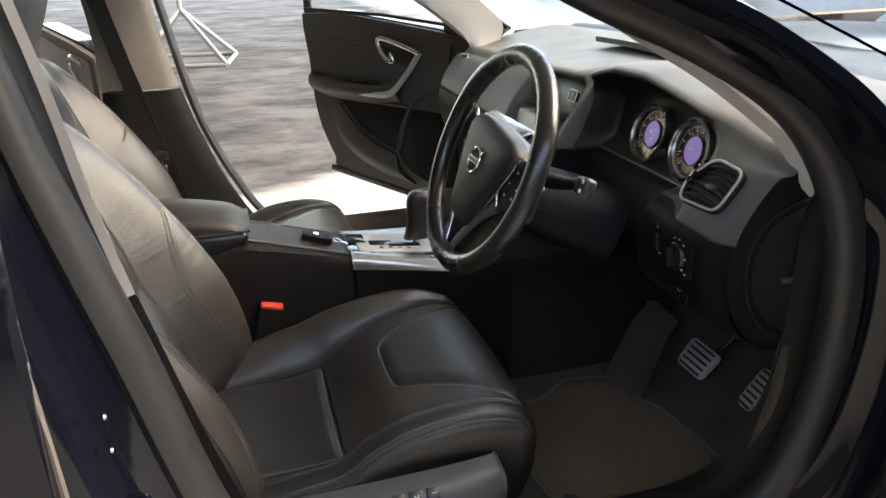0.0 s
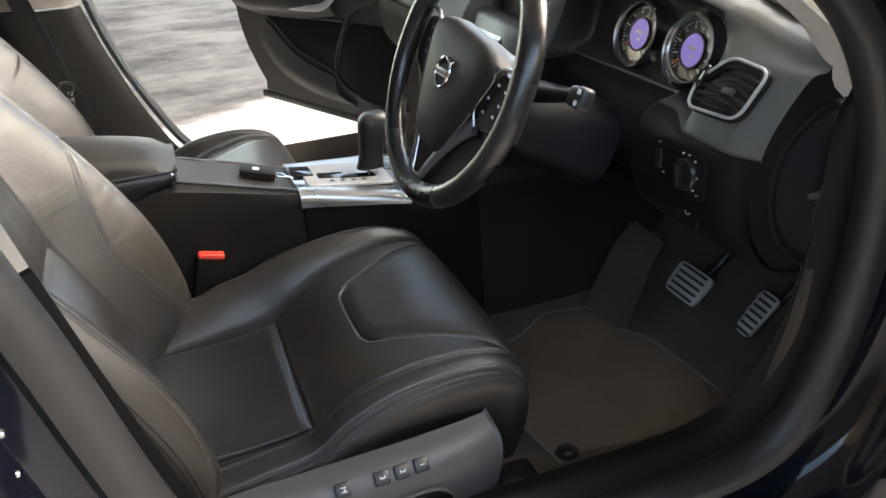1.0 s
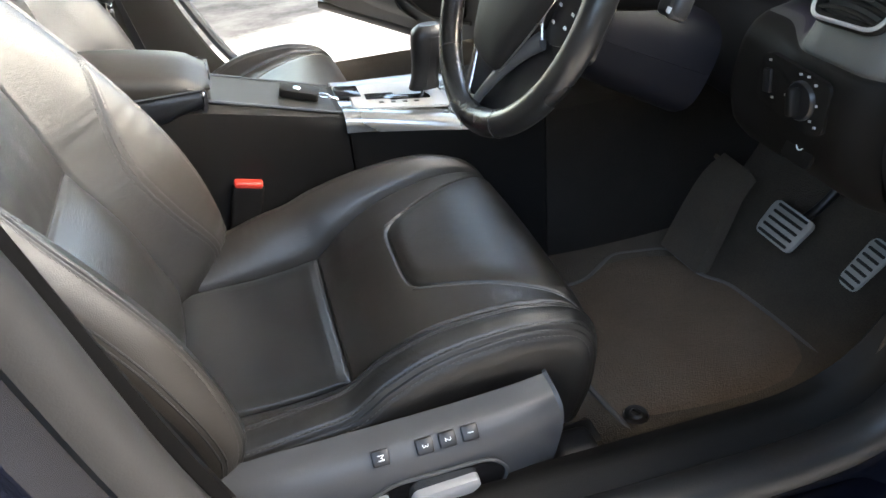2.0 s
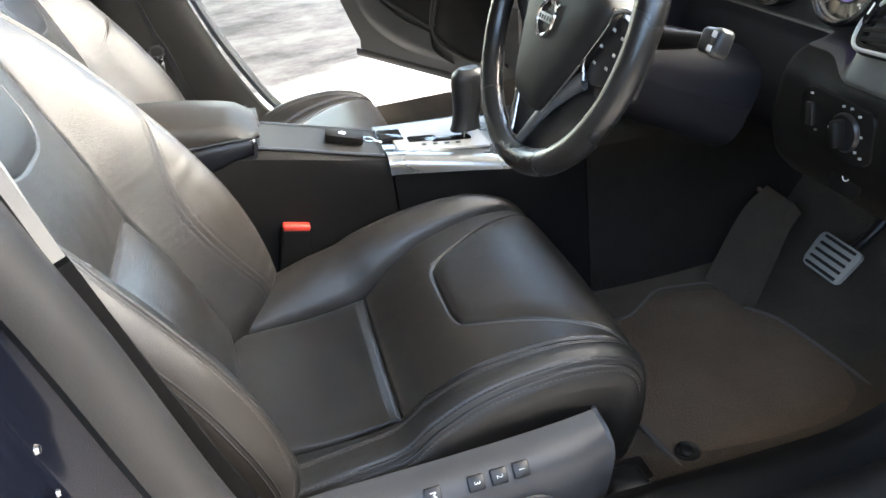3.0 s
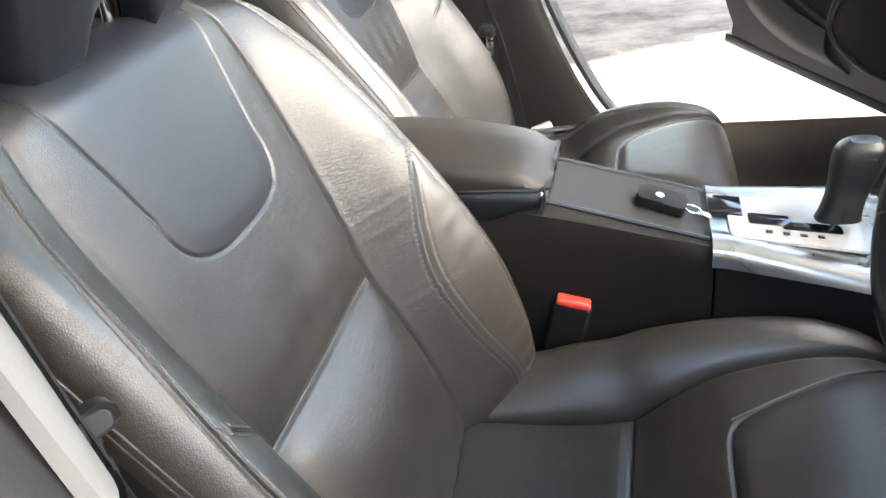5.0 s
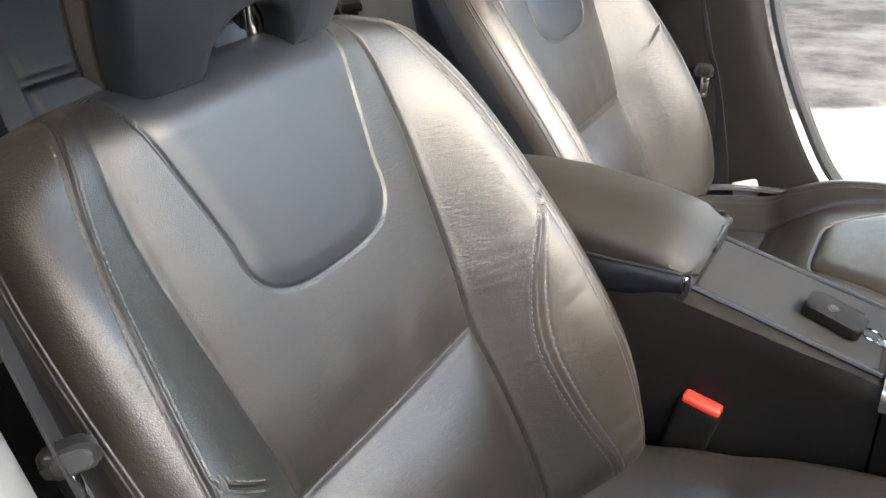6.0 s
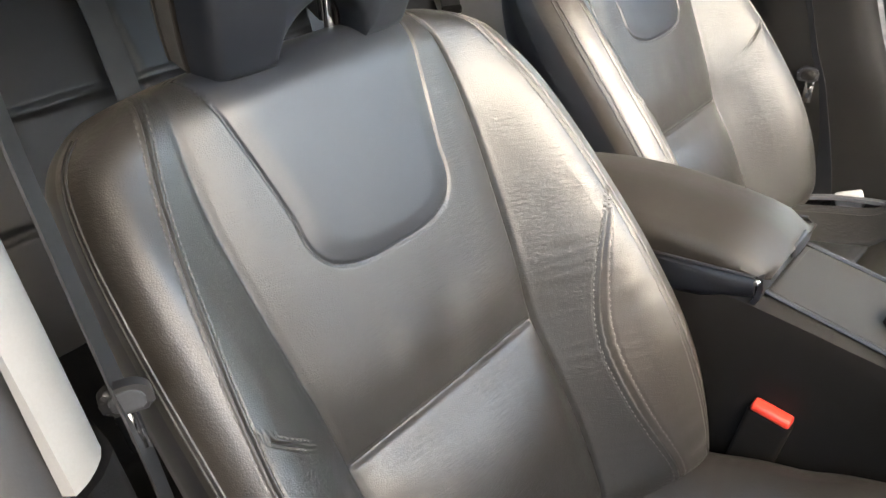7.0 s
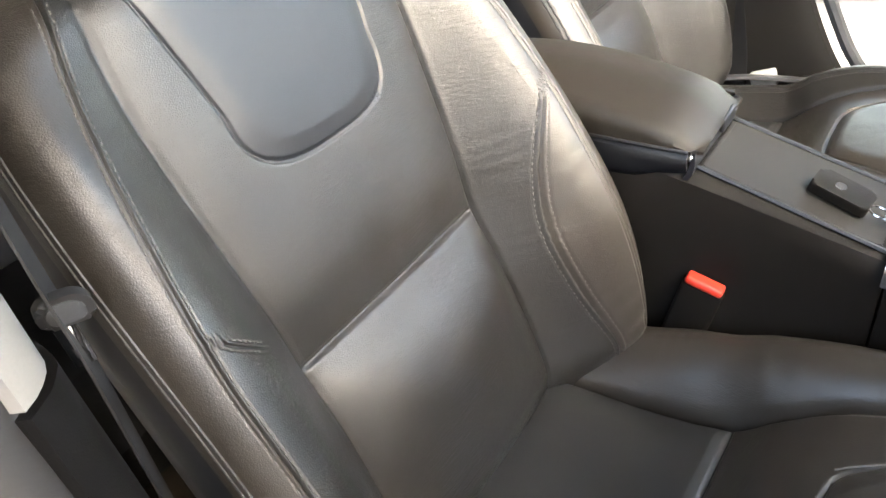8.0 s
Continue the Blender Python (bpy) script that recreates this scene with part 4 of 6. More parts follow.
# One moulded lining runs along the sill and up the windscreen post.
inner = spline([(0.66, 0.02, 0.415), (0.66, 0.35, 0.414), (0.660, 0.60, 0.412), (0.672, 0.70, 0.432), (0.688, 0.765, 0.49), (0.702, 0.803, 0.60), (0.708, 0.815, 0.72), (0.702, 0.822, 0.86), (0.705, 0.838, 0.905)], 90)
mid = spline([(0.69, 0.06, 0.428), (0.69, 0.35, 0.424), (0.692, 0.60, 0.421), (0.700, 0.72, 0.437), (0.710, 0.785, 0.49), (0.718, 0.822, 0.60), (0.722, 0.835, 0.72), (0.718, 0.830, 0.86), (0.72, 0.82, 0.93)], 90)
outer_line = spline([(0.727, 0.10, 0.47), (0.727, 0.17, 0.418), (0.727, 0.35, 0.402), (0.727, 0.58, 0.396), (0.727, 0.72, 0.404), (0.727, 0.80, 0.457), (0.727, 0.848, 0.58), (0.727, 0.862, 0.72), (0.727, 0.850, 0.84), (0.727, 0.815, 0.93)], 90)
P = np.stack([spline([inner[k], mid[k], outer_line[k]], 10) for k in range(90)], 1)
setting(shell("sill_cover", P, 0.008, PLASTIC, None, "", False), "black moulded sill and post lining", "sill")
kick = [[(0.700, 0.815, 0.67), (0.698, 0.95, 0.67), (0.695, 1.10, 0.67)], [(0.700, 0.80, 0.56), (0.698, 0.95, 0.56), (0.695, 1.10, 0.56)], [(0.684, 0.765, 0.46), (0.685, 0.93, 0.45), (0.685, 1.10, 0.45)], [(0.66, 0.70, 0.40), (0.66, 0.90, 0.36), (0.66, 1.10, 0.36)]]
setting(shell("kick_panel", loft(kick, 20, 20), 0.015, CARPET, None, "", True), "dark carpeted kick panel beside the pedals", "trim")

# Windscreen posts, light inside.
for sx in (1, -1):
    curves = [[(sx * x, y, z) for x, y, z in c] for c in (
        [(0.716, 0.846, 0.908), (0.715, 0.812, 0.955), (0.710, 0.755, 0.998), (0.694, 0.672, 1.062), (0.675, 0.583, 1.115), (0.64, 0.36, 1.24), (0.60, 0.16, 1.335)],
        [(0.700, 0.826, 0.892), (0.695, 0.796, 0.945), (0.687, 0.750, 0.994), (0.673, 0.682, 1.047), (0.657, 0.602, 1.103), (0.617, 0.382, 1.233), (0.577, 0.182, 1.332)],
        [(0.71, 0.87, 0.91), (0.70, 0.88, 0.96), (0.68, 0.88, 1.01), (0.66, 0.80, 1.08), (0.645, 0.71, 1.14), (0.605, 0.48, 1.265), (0.565, 0.28, 1.36)])]
    post = shell("windscreen_post", loft([curves[0], curves[1], curves[2]], 40, 10), 0.006, BEIGE, None, "", sx < 0)
    setting(post, "light grey lining of the windscreen post", "windscreen post")
    outer = [[(sx * x, y, z) for x, y, z in c] for c in (
        [(0.765, 0.885, 0.91), (0.765, 0.745, 1.035), (0.755, 0.57, 1.125), (0.70, 0.28, 1.29), (0.64, 0.0, 1.38)],
        [(0.785, 0.915, 0.955), (0.780, 0.765, 1.062), (0.768, 0.60, 1.152), (0.705, 0.30, 1.32), (0.635, 0.03, 1.42)],
        [(0.72, 0.925, 0.985), (0.705, 0.79, 1.072), (0.68, 0.62, 1.165), (0.63, 0.34, 1.325), (0.57, 0.06, 1.43)])]
    setting(shell("outer_post", loft(outer, 30, 12), 0.006, PAINT, None, "", sx > 0), "glossy black painted windscreen post", "windscreen post")

# Roof, rear shelf, windscreen, wing, bonnet.
roof = [[(x, y, 1.435 - 0.09 * (x / 0.6) ** 2 + dz) for x in np.linspace(-0.6, 0.6, 13)] for y, dz in ((0.14, -0.03), (-0.2, 0.0), (-0.7, 0.0), (-1.15, -0.06))]
setting(shell("headliner", loft(roof, 24, 20), 0.03, HEADLINER, None, "", False), "pale grey cloth headliner", "headliner")
glass = [[(x, 1.24 - 0.10 * (x / 0.7) ** 2, 0.975) for x in np.linspace(-0.7, 0.7, 9)], [(x * 0.93, 0.72 - 0.07 * (x / 0.7) ** 2, 1.20) for x in np.linspace(-0.7, 0.7, 9)], [(x * 0.82, 0.16 - 0.04 * (x / 0.7) ** 2, 1.395) for x in np.linspace(-0.7, 0.7, 9)]]
pane = setting(shell("windscreen", loft(glass, 24, 20), 0.004, GLASS, None, "", False), "clear raked windscreen", "windscreen")
pane.visible_shadow = False
cowl = [[(x, y - 0.10 * (x / 0.7) ** 2, z) for x in np.linspace(-0.72, 0.72, 9)] for y, z in ((1.20, 0.965), (1.25, 0.985), (1.32, 0.975), (1.40, 0.985))]
setting(shell("scuttle", loft(cowl, 24, 10), 0.01, PLASTIC_BLACK, None, "", False), "black scuttle panel under the windscreen", "scuttle")
bonnet = [[(x, y, z - 0.05 * (x / 0.8) ** 2) for x in np.linspace(-0.8, 0.8, 13)] for y, z in ((1.39, 0.99), (1.7, 1.0), (2.1, 0.95), (2.45, 0.80))]
setting(shell("bonnet", loft(bonnet, 24, 16), 0.01, PAINT, None, "", False), "glossy black bonnet", "bonnet")
for sx in (1, -1):
    wing = [[(sx * x, y, z) for y in np.linspace(0.97, 2.4, 10)] for x, z in ((0.80, 0.965), (0.875, 0.90), (0.90, 0.76), (0.905, 0.55), (0.89, 0.36))]
    setting(shell("wing", loft(wing, 20, 16), 0.01, PAINT, None, "", sx > 0), "glossy black front wing", "wing")
    quarter = [[(sx * 0.69, -0.72, 0.45), (sx * 0.685, -0.76, 0.70), (sx * 0.68, -0.80, 0.95), (sx * 0.62, -0.92, 1.36)], [(sx * 0.66, -1.05, 0.45), (sx * 0.66, -1.06, 0.70), (sx * 0.66, -1.10, 0.95), (sx * 0.60, -1.20, 1.30)]]
    setting(shell("rear_quarter", loft(quarter, 16, 8), 0.03, BEIGE, None, "", sx < 0), "light grey rear quarter lining", "trim")
    sillp = [[(sx * x, y, z) for y in np.linspace(-0.9, 0.98, 8)] for x, z in ((0.77, 0.36), (0.84, 0.33), (0.86, 0.26), (0.80, 0.19))]
    setting(shell("sill_panel", loft(sillp, 12, 10), 0.01, PAINT, None, "", sx > 0), "glossy black sill under the doors", "sill")

# Middle posts between the doors.
for sx, top_low in ((1, 0.886), (-1, 0.884)):
    post = thing("door_post", (sx * 0.71, -0.10, 0.40), "door post with pale upper and dark lower lining", "door post")
    post["kind"] = "structure"
    o = np.array([sx * 0.71, -0.10, 0.40])
    ins, dy = 0.0, 0.0 if sx > 0 else -0.014
    up = [[(sx * x, y + dy, z) for y, z in zip(ys, (1.36, 1.12, 1.0, top_low))] for x, ys in (
        (0.722 + ins, (-0.125, -0.078, -0.060, -0.036)), (0.706 + ins, (-0.135, -0.086, -0.064, -0.046)), (0.694 + ins, (-0.16, -0.11, -0.09, -0.075)), (0.70 + ins, (-0.25, -0.21, -0.19, -0.18)), (0.715 + ins, (-0.29, -0.245, -0.235, -0.235)))]
    # The far lining gets a darker colour for the shade on that side.
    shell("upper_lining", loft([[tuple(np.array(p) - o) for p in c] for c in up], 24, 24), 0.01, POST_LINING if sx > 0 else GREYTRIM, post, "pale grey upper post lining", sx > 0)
    lo = [[(sx * x, y + dy, z) for y, z in zip(ys, (top_low - 0.004, 0.75, 0.60, 0.47, 0.405))] for x, ys in (
        (0.722 + ins, tuple(v + (0.0 if sx > 0 else e) for v, e in zip((-0.034, -0.002, 0.040, 0.09, 0.17), (0, 0.006, 0.022, 0.05, 0.08)))), (0.702 + ins, tuple(v + (0.0 if sx > 0 else e) for v, e in zip((-0.046, -0.012, 0.030, 0.08, 0.16), (0, 0.006, 0.022, 0.05, 0.08)))), (0.688 + ins, (-0.075, -0.05, -0.02, 0.02, 0.08)), (0.69 + ins, (-0.18, -0.19, -0.20, -0.22, -0.26)), (0.715 + ins, (-0.235, -0.25, -0.28, -0.32, -0.36)))]
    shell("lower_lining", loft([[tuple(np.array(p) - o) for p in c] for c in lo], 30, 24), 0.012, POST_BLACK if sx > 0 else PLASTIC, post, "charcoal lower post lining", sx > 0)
    if sx < 0:
        line = spline([(-0.735, -0.121, 1.36), (-0.737, -0.070, 1.10), (-0.738, -0.030, 0.885), (-0.738, 0.006, 0.75), (-0.738, 0.070, 0.60), (-0.738, 0.145, 0.48), (-0.738, 0.26, 0.412), (-0.738, 0.45, 0.40), (-0.738, 0.72, 0.41)], 70)
        part("seal_strip", tube(bmesh.new(), line - o, 0.012, 8), PLASTIC_TRIM, post, "grey rubber seal strip")

# ---- centre console ----
CB = np.array([0.0, 0.20, 0.32])
console = thing("centre_console", tuple(CB), "black centre console with silver gear surround and leather armrest", "console")
con_top = table([-0.35, 0.06, 0.28, 0.50, 0.60], [0.696, 0.696, 0.634, 0.604, 0.612])
con_half = table([-0.35, 0.20, 0.30, 0.42, 0.52, 0.62], [0.080, 0.080, 0.083, 0.110, 0.138, 0.15])


def con_section(y):
    h, z = float(con_half(y)), float(con_top(y))
    pts = [(-h - 0.012, 0.31), (-h - 0.006, z - 0.16), (-h, z - 0.03), (-h + 0.002, z - 0.008), (-h + 0.012, z), (-h + 0.03, z + 0.002), (0, z + 0.002), (h - 0.03, z + 0.002), (h - 0.012, z), (h - 0.002, z - 0.008), (h, z - 0.03), (h + 0.006, z - 0.16), (h + 0.012, 0.31)]
    return [(x, y, zz) for x, zz in pts]


ys = list(np.linspace(-0.35, 0.285, 9))
P = loft([con_section(y) for y in ys], 60, 40) - CB
shell("console_body", P, 0.01, CONSOLE, console, "charcoal console body", True)
ys = list(np.linspace(0.288, 0.60, 8))
P = loft([con_section(y) for y in ys], 60, 30) - CB
shell("console_front", P, 0.01, CONSOLE, console, "charcoal front flank of the console", True)
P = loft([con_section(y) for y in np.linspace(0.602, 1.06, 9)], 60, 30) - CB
shell("tunnel_carpet", P, 0.01, CARPET_SHADED, console, "brown-black carpet beside the console, darkened in colour for shade", True)
rbox("console_back", (0.20, 0.02, 0.36), (0, -0.55, 0.18), PLASTIC, console, bevel=0.006)
# Roller cover of fine slats.
cover = rbox("roller_cover", (0.116, 0.19, 0.003), (0, 0.18 - CB[1], float(con_top(0.18)) + 0.002 - CB[2]), RIBBED, console, (-15.7, 0, 0), 0.0008, 1, "ribbed grey roller cover")
rib = None
for k in range(38):
    y = 0.0875 + k * 0.005
    if rib is None:
        rib = rbox("rib", (0.112, 0.0047, 0.0010), (0, 0, 0), RIBBED, cover, (-15.7, 0, 0), 0.0006, 1)
        ob = rib
    else:
        ob = new("rib", rib.data)
        ob.parent = cover
    ob.location = (0, y - CB[1], float(con_top(y)) + 0.0030 - CB[2])
for sx in (-1, 1):
    part("cover_rail", tube(bmesh.new(), [(sx * 0.063, y - CB[1], float(con_top(y)) + 0.003 - CB[2]) for y in np.linspace(0.08, 0.28, 8)], 0.003, 6), PLASTIC_BLACK, console)


def armrest():
    """A padded lid over a rounded black bin."""
    lid_y = np.linspace(-0.30, 0.078, 20)
    rows = []
    for y in lid_y:
        u = (y + 0.30) / 0.378
        z = 0.722 + 0.034 * math.sin(math.pi * min(max(u * 0.8 + 0.16, 0), 1)) - 0.012 * smooth01((u - 0.93) / 0.07)
        h = 0.077 + 0.004 * math.sin(math.pi * u)
        rows.append([(-h, y, 0.708), (-h + 0.002, y, z - 0.012), (-h + 0.02, y, z - 0.001), (0, y, z + 0.008), (h - 0.02, y, z - 0.001), (h - 0.002, y, z - 0.012), (h, y, 0.708)])
    for y, dz in ((0.083, 0.004), (0.0875, 0.012), (0.0895, 0.022)):
        rows_h = 0.077 - (y - 0.078) * 0.5
        z = 0.7135 - dz * 0.6
        rows.append([(-rows_h, y, 0.708), (-rows_h + 0.002, y, max(z - 0.012, 0.7085)), (-rows_h + 0.02, y, max(z - 0.001, 0.709)), (0, y, max(z + 0.008, 0.7095)), (rows_h - 0.02, y, max(z - 0.001, 0.709)), (rows_h - 0.002, y, max(z - 0.012, 0.7085)), (rows_h, y, 0.708)])
    P = np.stack([spline(r, 40) for r in rows]) - CB + np.array([0, 0, 0.008])
    lid = shell("armrest_lid", P, 0.003, ARMREST, console, "padded black leather armrest lid", bool(normals_of(P)[8, 20, 2] < 0))
    rows = []
    for y in np.linspace(-0.30, 0.076, 14):
        u = (y + 0.30) / 0.376
        low = 0.660 + 0.020 * smooth01((u - 0.8) / 0.2)
        h = 0.079
        rows.append([(-h, y, 0.708), (-h - 0.006, y, 0.70), (-h - 0.002, y, low + 0.008), (-h + 0.012, y, low), (0, y, low - 0.002), (h - 0.012, y, low), (h + 0.002, y, low + 0.008), (h + 0.006, y, 0.70), (h, y, 0.708)])
    shell("armrest_bin", np.stack([spline(r, 40) for r in rows]) - CB + np.array([0, 0, 0.008]), 0.006, LEATHER_SMOOTH, console, "rounded black armrest bin", False)
    P = np.stack([[(x, y, z) for x in np.linspace(-0.078, 0.078, 12)] for y, z in ((0.074, 0.668), (0.081, 0.680), (0.084, 0.694), (0.083, 0.7075))])
    shell("armrest_front", P - CB + np.array([0, 0, 0.008]), 0.006, LEATHER_SMOOTH, console, "", bool(normals_of(P)[1, 5, 1] < 0))
    rbox("armrest_latch", (0.045, 0.006, 0.018), (-0.02, 0.0875 - CB[1], 0.713 - CB[2]), LEATHER_SMOOTH, lid, bevel=0.003, label="small black latch")
    for sx in (-1, 1):
        part("seam", tube(bmesh.new(), [(sx * 0.0815, y - CB[1], 0.7175 - CB[2]) for y in np.linspace(-0.29, 0.076, 20)], 0.002, 6), PLASTIC_BLACK, lid)
    part("hinge_stud", lathe(bmesh.new(), [(0, 0.004), (0.003, 0.003), (0.004, 0)], pose(0.0805, 0.078 - CB[1], 0.711 - CB[2], 0, 90, 0), 12), CHROME, lid)


armrest()


def gear_surround():
    """The bright plate round the gear gate, with its curved skirt."""
    ys = np.linspace(0.283, 0.505, 16)
    rows = []
    for y in ys:
        u = (y - 0.283) / 0.222
        h = float(con_half(y)) + 0.004 - 0.03 * smooth01((u - 0.86) / 0.14)
        z = float(con_top(y)) + 0.006
        skirt = 0.030 - 0.016 * u
        rows.append([(-h, y, z - skirt), (-h + 0.002, y, z - 0.010), (-h + 0.012, y, z), (-h + 0.03, y, z + 0.001), (-h + 0.05, y, z - 0.002), (0, y, z - 0.002), (h - 0.05, y, z - 0.002), (h - 0.03, y, z + 0.001), (h - 0.012, y, z), (h - 0.002, y, z - 0.010), (h, y, z - skirt)])
    plate = shell("gear_surround", np.stack([spline(r, 50) for r in rows]) - CB, 0.003, SILVER, console, "brushed aluminium gear surround", True)
    tilt = -6.5

    def on(x, y, dz=0.0):
        return (x - CB[0], y - CB[1], float(con_top(y)) + dz - CB[2])

    gate = rounded([(-0.052, -0.085), (0.052, -0.085), (0.06, 0.075), (-0.06, 0.075)], 0.012)
    part("gate_plate", prism(bmesh.new(), gate, 0.004, pose(*on(0.005, 0.39, 0.005), tilt, 0, 0), 0.001), SATIN, plate, "satin gear gate plate")
    part("gate_slot", prism(bmesh.new(), rounded([(-0.016, -0.06), (0.010, -0.06), (0.010, -0.02), (0.018, -0.02), (0.018, 0.05), (-0.002, 0.05), (-0.002, -0.01), (-0.016, -0.01)], 0.004), 0.0035, pose(*on(0.012, 0.39, 0.0066), tilt, 0, 0), 0.0005), GLOSS_BLACK, plate, "black gear slot")
    for k in range(4):
        rbox("gate_mark", (0.006, 0.008, 0.001), on(0.042, 0.352 + 0.02 * k, 0.0105), PLASTIC_BLACK, plate, (tilt, 0, 0), 0.0002)
    part("storage_lip", boxm(bmesh.new(), (0.05, 0.04, 0.004), on(-0.02, 0.305, 0.007), (tilt, 0, 0), 0.001), GLOSS_BLACK, plate)


gear_surround()
lever = thing("gear_lever", (0.010, 0.430, 0.606), "black leather automatic gear lever with chrome stem", "gear lever")
part("stem", tube(bmesh.new(), spline([(0, 0, 0.0), (0.0, 0.004, 0.03), (0.002, 0.008, 0.06)], 8), 0.006, 12), CHROME, lever, "chrome stem")
prof = [(0.0, 0.025, 0.014), (0.012, 0.022, 0.016), (0.035, 0.021, 0.0175), (0.06, 0.024, 0.0195), (0.082, 0.027, 0.021), (0.096, 0.025, 0.019), (0.104, 0.016, 0.012)]
rows = []
for z, ry, rx in prof:
    rows.append([(rx * math.copysign(abs(math.cos(a)) ** 0.7, math.cos(a)), ry * math.copysign(abs(math.sin(a)) ** 0.7, math.sin(a)) + 0.16 * z, z) for a in np.linspace(0, 2 * math.pi, 33)])
P = np.stack([np.array(r) for r in rows])
P = np.stack([spline(P[:, j], 24) for j in range(33)], 1)
P = np.concatenate([P, P[-1:] * np.array([0, 1, 1]) * 1.0 + 0], 0)
P[-1, :, :] = P[-2].mean(0)
knob = shell("knob", P + np.array([0.002, 0.004, 0.030]), 0.002, PLASTIC_BLACK, lever, "black leather knob", False)
part("knob_button", boxm(bmesh.new(), (0.006, 0.02, 0.022), (0.0215, 0.022, 0.110), (0, 6, 0), 0.003, 2), PLASTIC_BLACK, knob)
part("knob_seam", tube(bmesh.new(), [(0.0195 + 0.0015 * math.sin(k), 0.004 + 0.12 * 0.09 * k, 0.035 + 0.085 * k) for k in np.linspace(0, 1, 10)], 0.0012, 6), PLASTIC_BLACK, knob)

fob = thing("key_fob", (0.006, 0.222, 0.6585), "black car key fob lying on the console", "key", m=pose(0.010, 0.222, 0.6585, -15.5, 0, -8))
case = part("case", prism(bmesh.new(), rounded([(-0.019, -0.032), (0.019, -0.032), (0.019, 0.032), (-0.019, 0.032)], 0.008), 0.012, pose(0, 0, 0), 0.0035, 3), PLASTIC, fob, "matt black case")
part("emblem", lathe(bmesh.new(), [(0, 0.0006), (0.006, 0.0006), (0.0065, 0)], pose(0, -0.004, 0.012), 20), CHROME, case, "small chrome emblem")
part("key_ring", tube(bmesh.new(), [(0.009 * math.cos(a), 0.041 + 0.010 * math.sin(a), 0.005) for a in np.linspace(0, 2 * math.pi, 24, endpoint=False)], 0.0012, 6, closed=True), CHROME, fob, "chrome key ring")
part("key_tag", boxm(bmesh.new(), (0.010, 0.016, 0.003), (0.004, 0.056, 0.005), (0, 0, 20), 0.001), CHROME, fob, "chrome tag")

for sx, base in ((1, (0.088, 0.070, 0.386)), (-1, (-0.150, 0.0, 0.38))):
    buckle = thing("seat_belt_buckle", base, "black seat belt buckle with a red release button", "belt buckle", "belt buckles", m=pose(*base, -14, sx * 2, 0))
    part("buckle_body", prism(bmesh.new(), rounded([(-0.010, -0.025), (0.010, -0.025), (0.010, 0.025), (-0.010, 0.025)], 0.006), 0.174, None, 0.003), PLASTIC, buckle)
    bm = bmesh.new()
    boxm(bm, (0.017, 0.045, 0.012), (0, 0, 0.178), (0, 0, 0), 0.004, 3)
    part("release_button", bm, RED, buckle, "red release button")

# ---- steering wheel ----
WM = pose(0.386, 0.469, 0.900, 66.5, 0, 3) @ pose(0, 0, 0, 0, 0, -9)
RIM_R = 0.1735
wheel = thing("steering_wheel", (0, 0, 0), "black leather three-spoke steering wheel with silver inlays", "steering wheel", m=WM)


def rim_part(name, material, label=""):
    """The padded rim: thicker at the thumb grips, slightly flattened."""
    ts = np.linspace(0, 2 * math.pi, 140, endpoint=False)
    pts = [(RIM_R * math.cos(t), RIM_R * math.sin(t), 0) for t in ts]
    grips = [0.0168 + 0.0022 * max(math.exp(-((math.degrees(t) - g + 180) % 360 - 180) ** 2 / 500) for g in (32, 148)) for t in ts]
    return part(name, tube(bmesh.new(), pts, np.array(grips), 18, flat=0.9, closed=True), material, wheel, label)


rim = rim_part("rim", LEATHER_RIM, "black leather rim")
for a in (12, 168, 236, 304):
    t = radians(a)
    m = pose(RIM_R * math.cos(t), RIM_R * math.sin(t), 0, 0, 0, a) @ pose(0, 0, 0, 90, 0, 0) @ Matrix.Diagonal((1, 0.9, 1, 1))
    part("rim_seam", lathe(bmesh.new(), [(0.0166, -0.0007), (0.0174, 0), (0.0166, 0.0007)], m, 20), THREAD, rim)


def hub_pad():
    """The shield-shaped cushion: domed, with a soft edge."""
    side = [(0.0, 0.060), (0.060, 0.058), (0.094, 0.046), (0.100, 0.030), (0.090, -0.004), (0.072, -0.046), (0.048, -0.094), (0.036, -0.108), (0.018, -0.112), (0.0, -0.113)]
    right = spline([(x, y, 0) for x, y in side], 34)
    loop = np.concatenate([right, (right * np.array([-1, 1, 1]))[-2:0:-1]])
    rows = [loop + np.array([0, 0, -0.022]), loop + np.array([0, 0, -0.006])]
    mid = np.array([0.0, -0.018, 0.0])
    for k, z in ((0.985, 0.001), (0.95, 0.005), (0.88, 0.0085), (0.7, 0.0115), (0.4, 0.0135), (0.12, 0.014), (0.001, 0.014)):
        rows.append(mid + (loop - mid) * k + np.array([0, 0, z]))
    n = len(loop)
    verts = [tuple(p) for r in rows for p in r]
    faces = [(i * n + j, i * n + (j + 1) % n, (i + 1) * n + (j + 1) % n, (i + 1) * n + j) for i in range(len(rows) - 1) for j in range(n)]
    faces = [f[::-1] for f in faces]
    return link("hub_cover", verts, faces, HUB, wheel, "dark brown-grey padded hub cover")


hub = hub_pad()
part("hub_body", prism(bmesh.new(), rounded([(-0.085, 0.052), (0.085, 0.052), (0.092, 0.02), (0.06, -0.05), (-0.06, -0.05), (-0.092, 0.02)], 0.02), 0.03, pose(0, 0, -0.050), 0.008, 2), PLASTIC_BLACK, wheel)
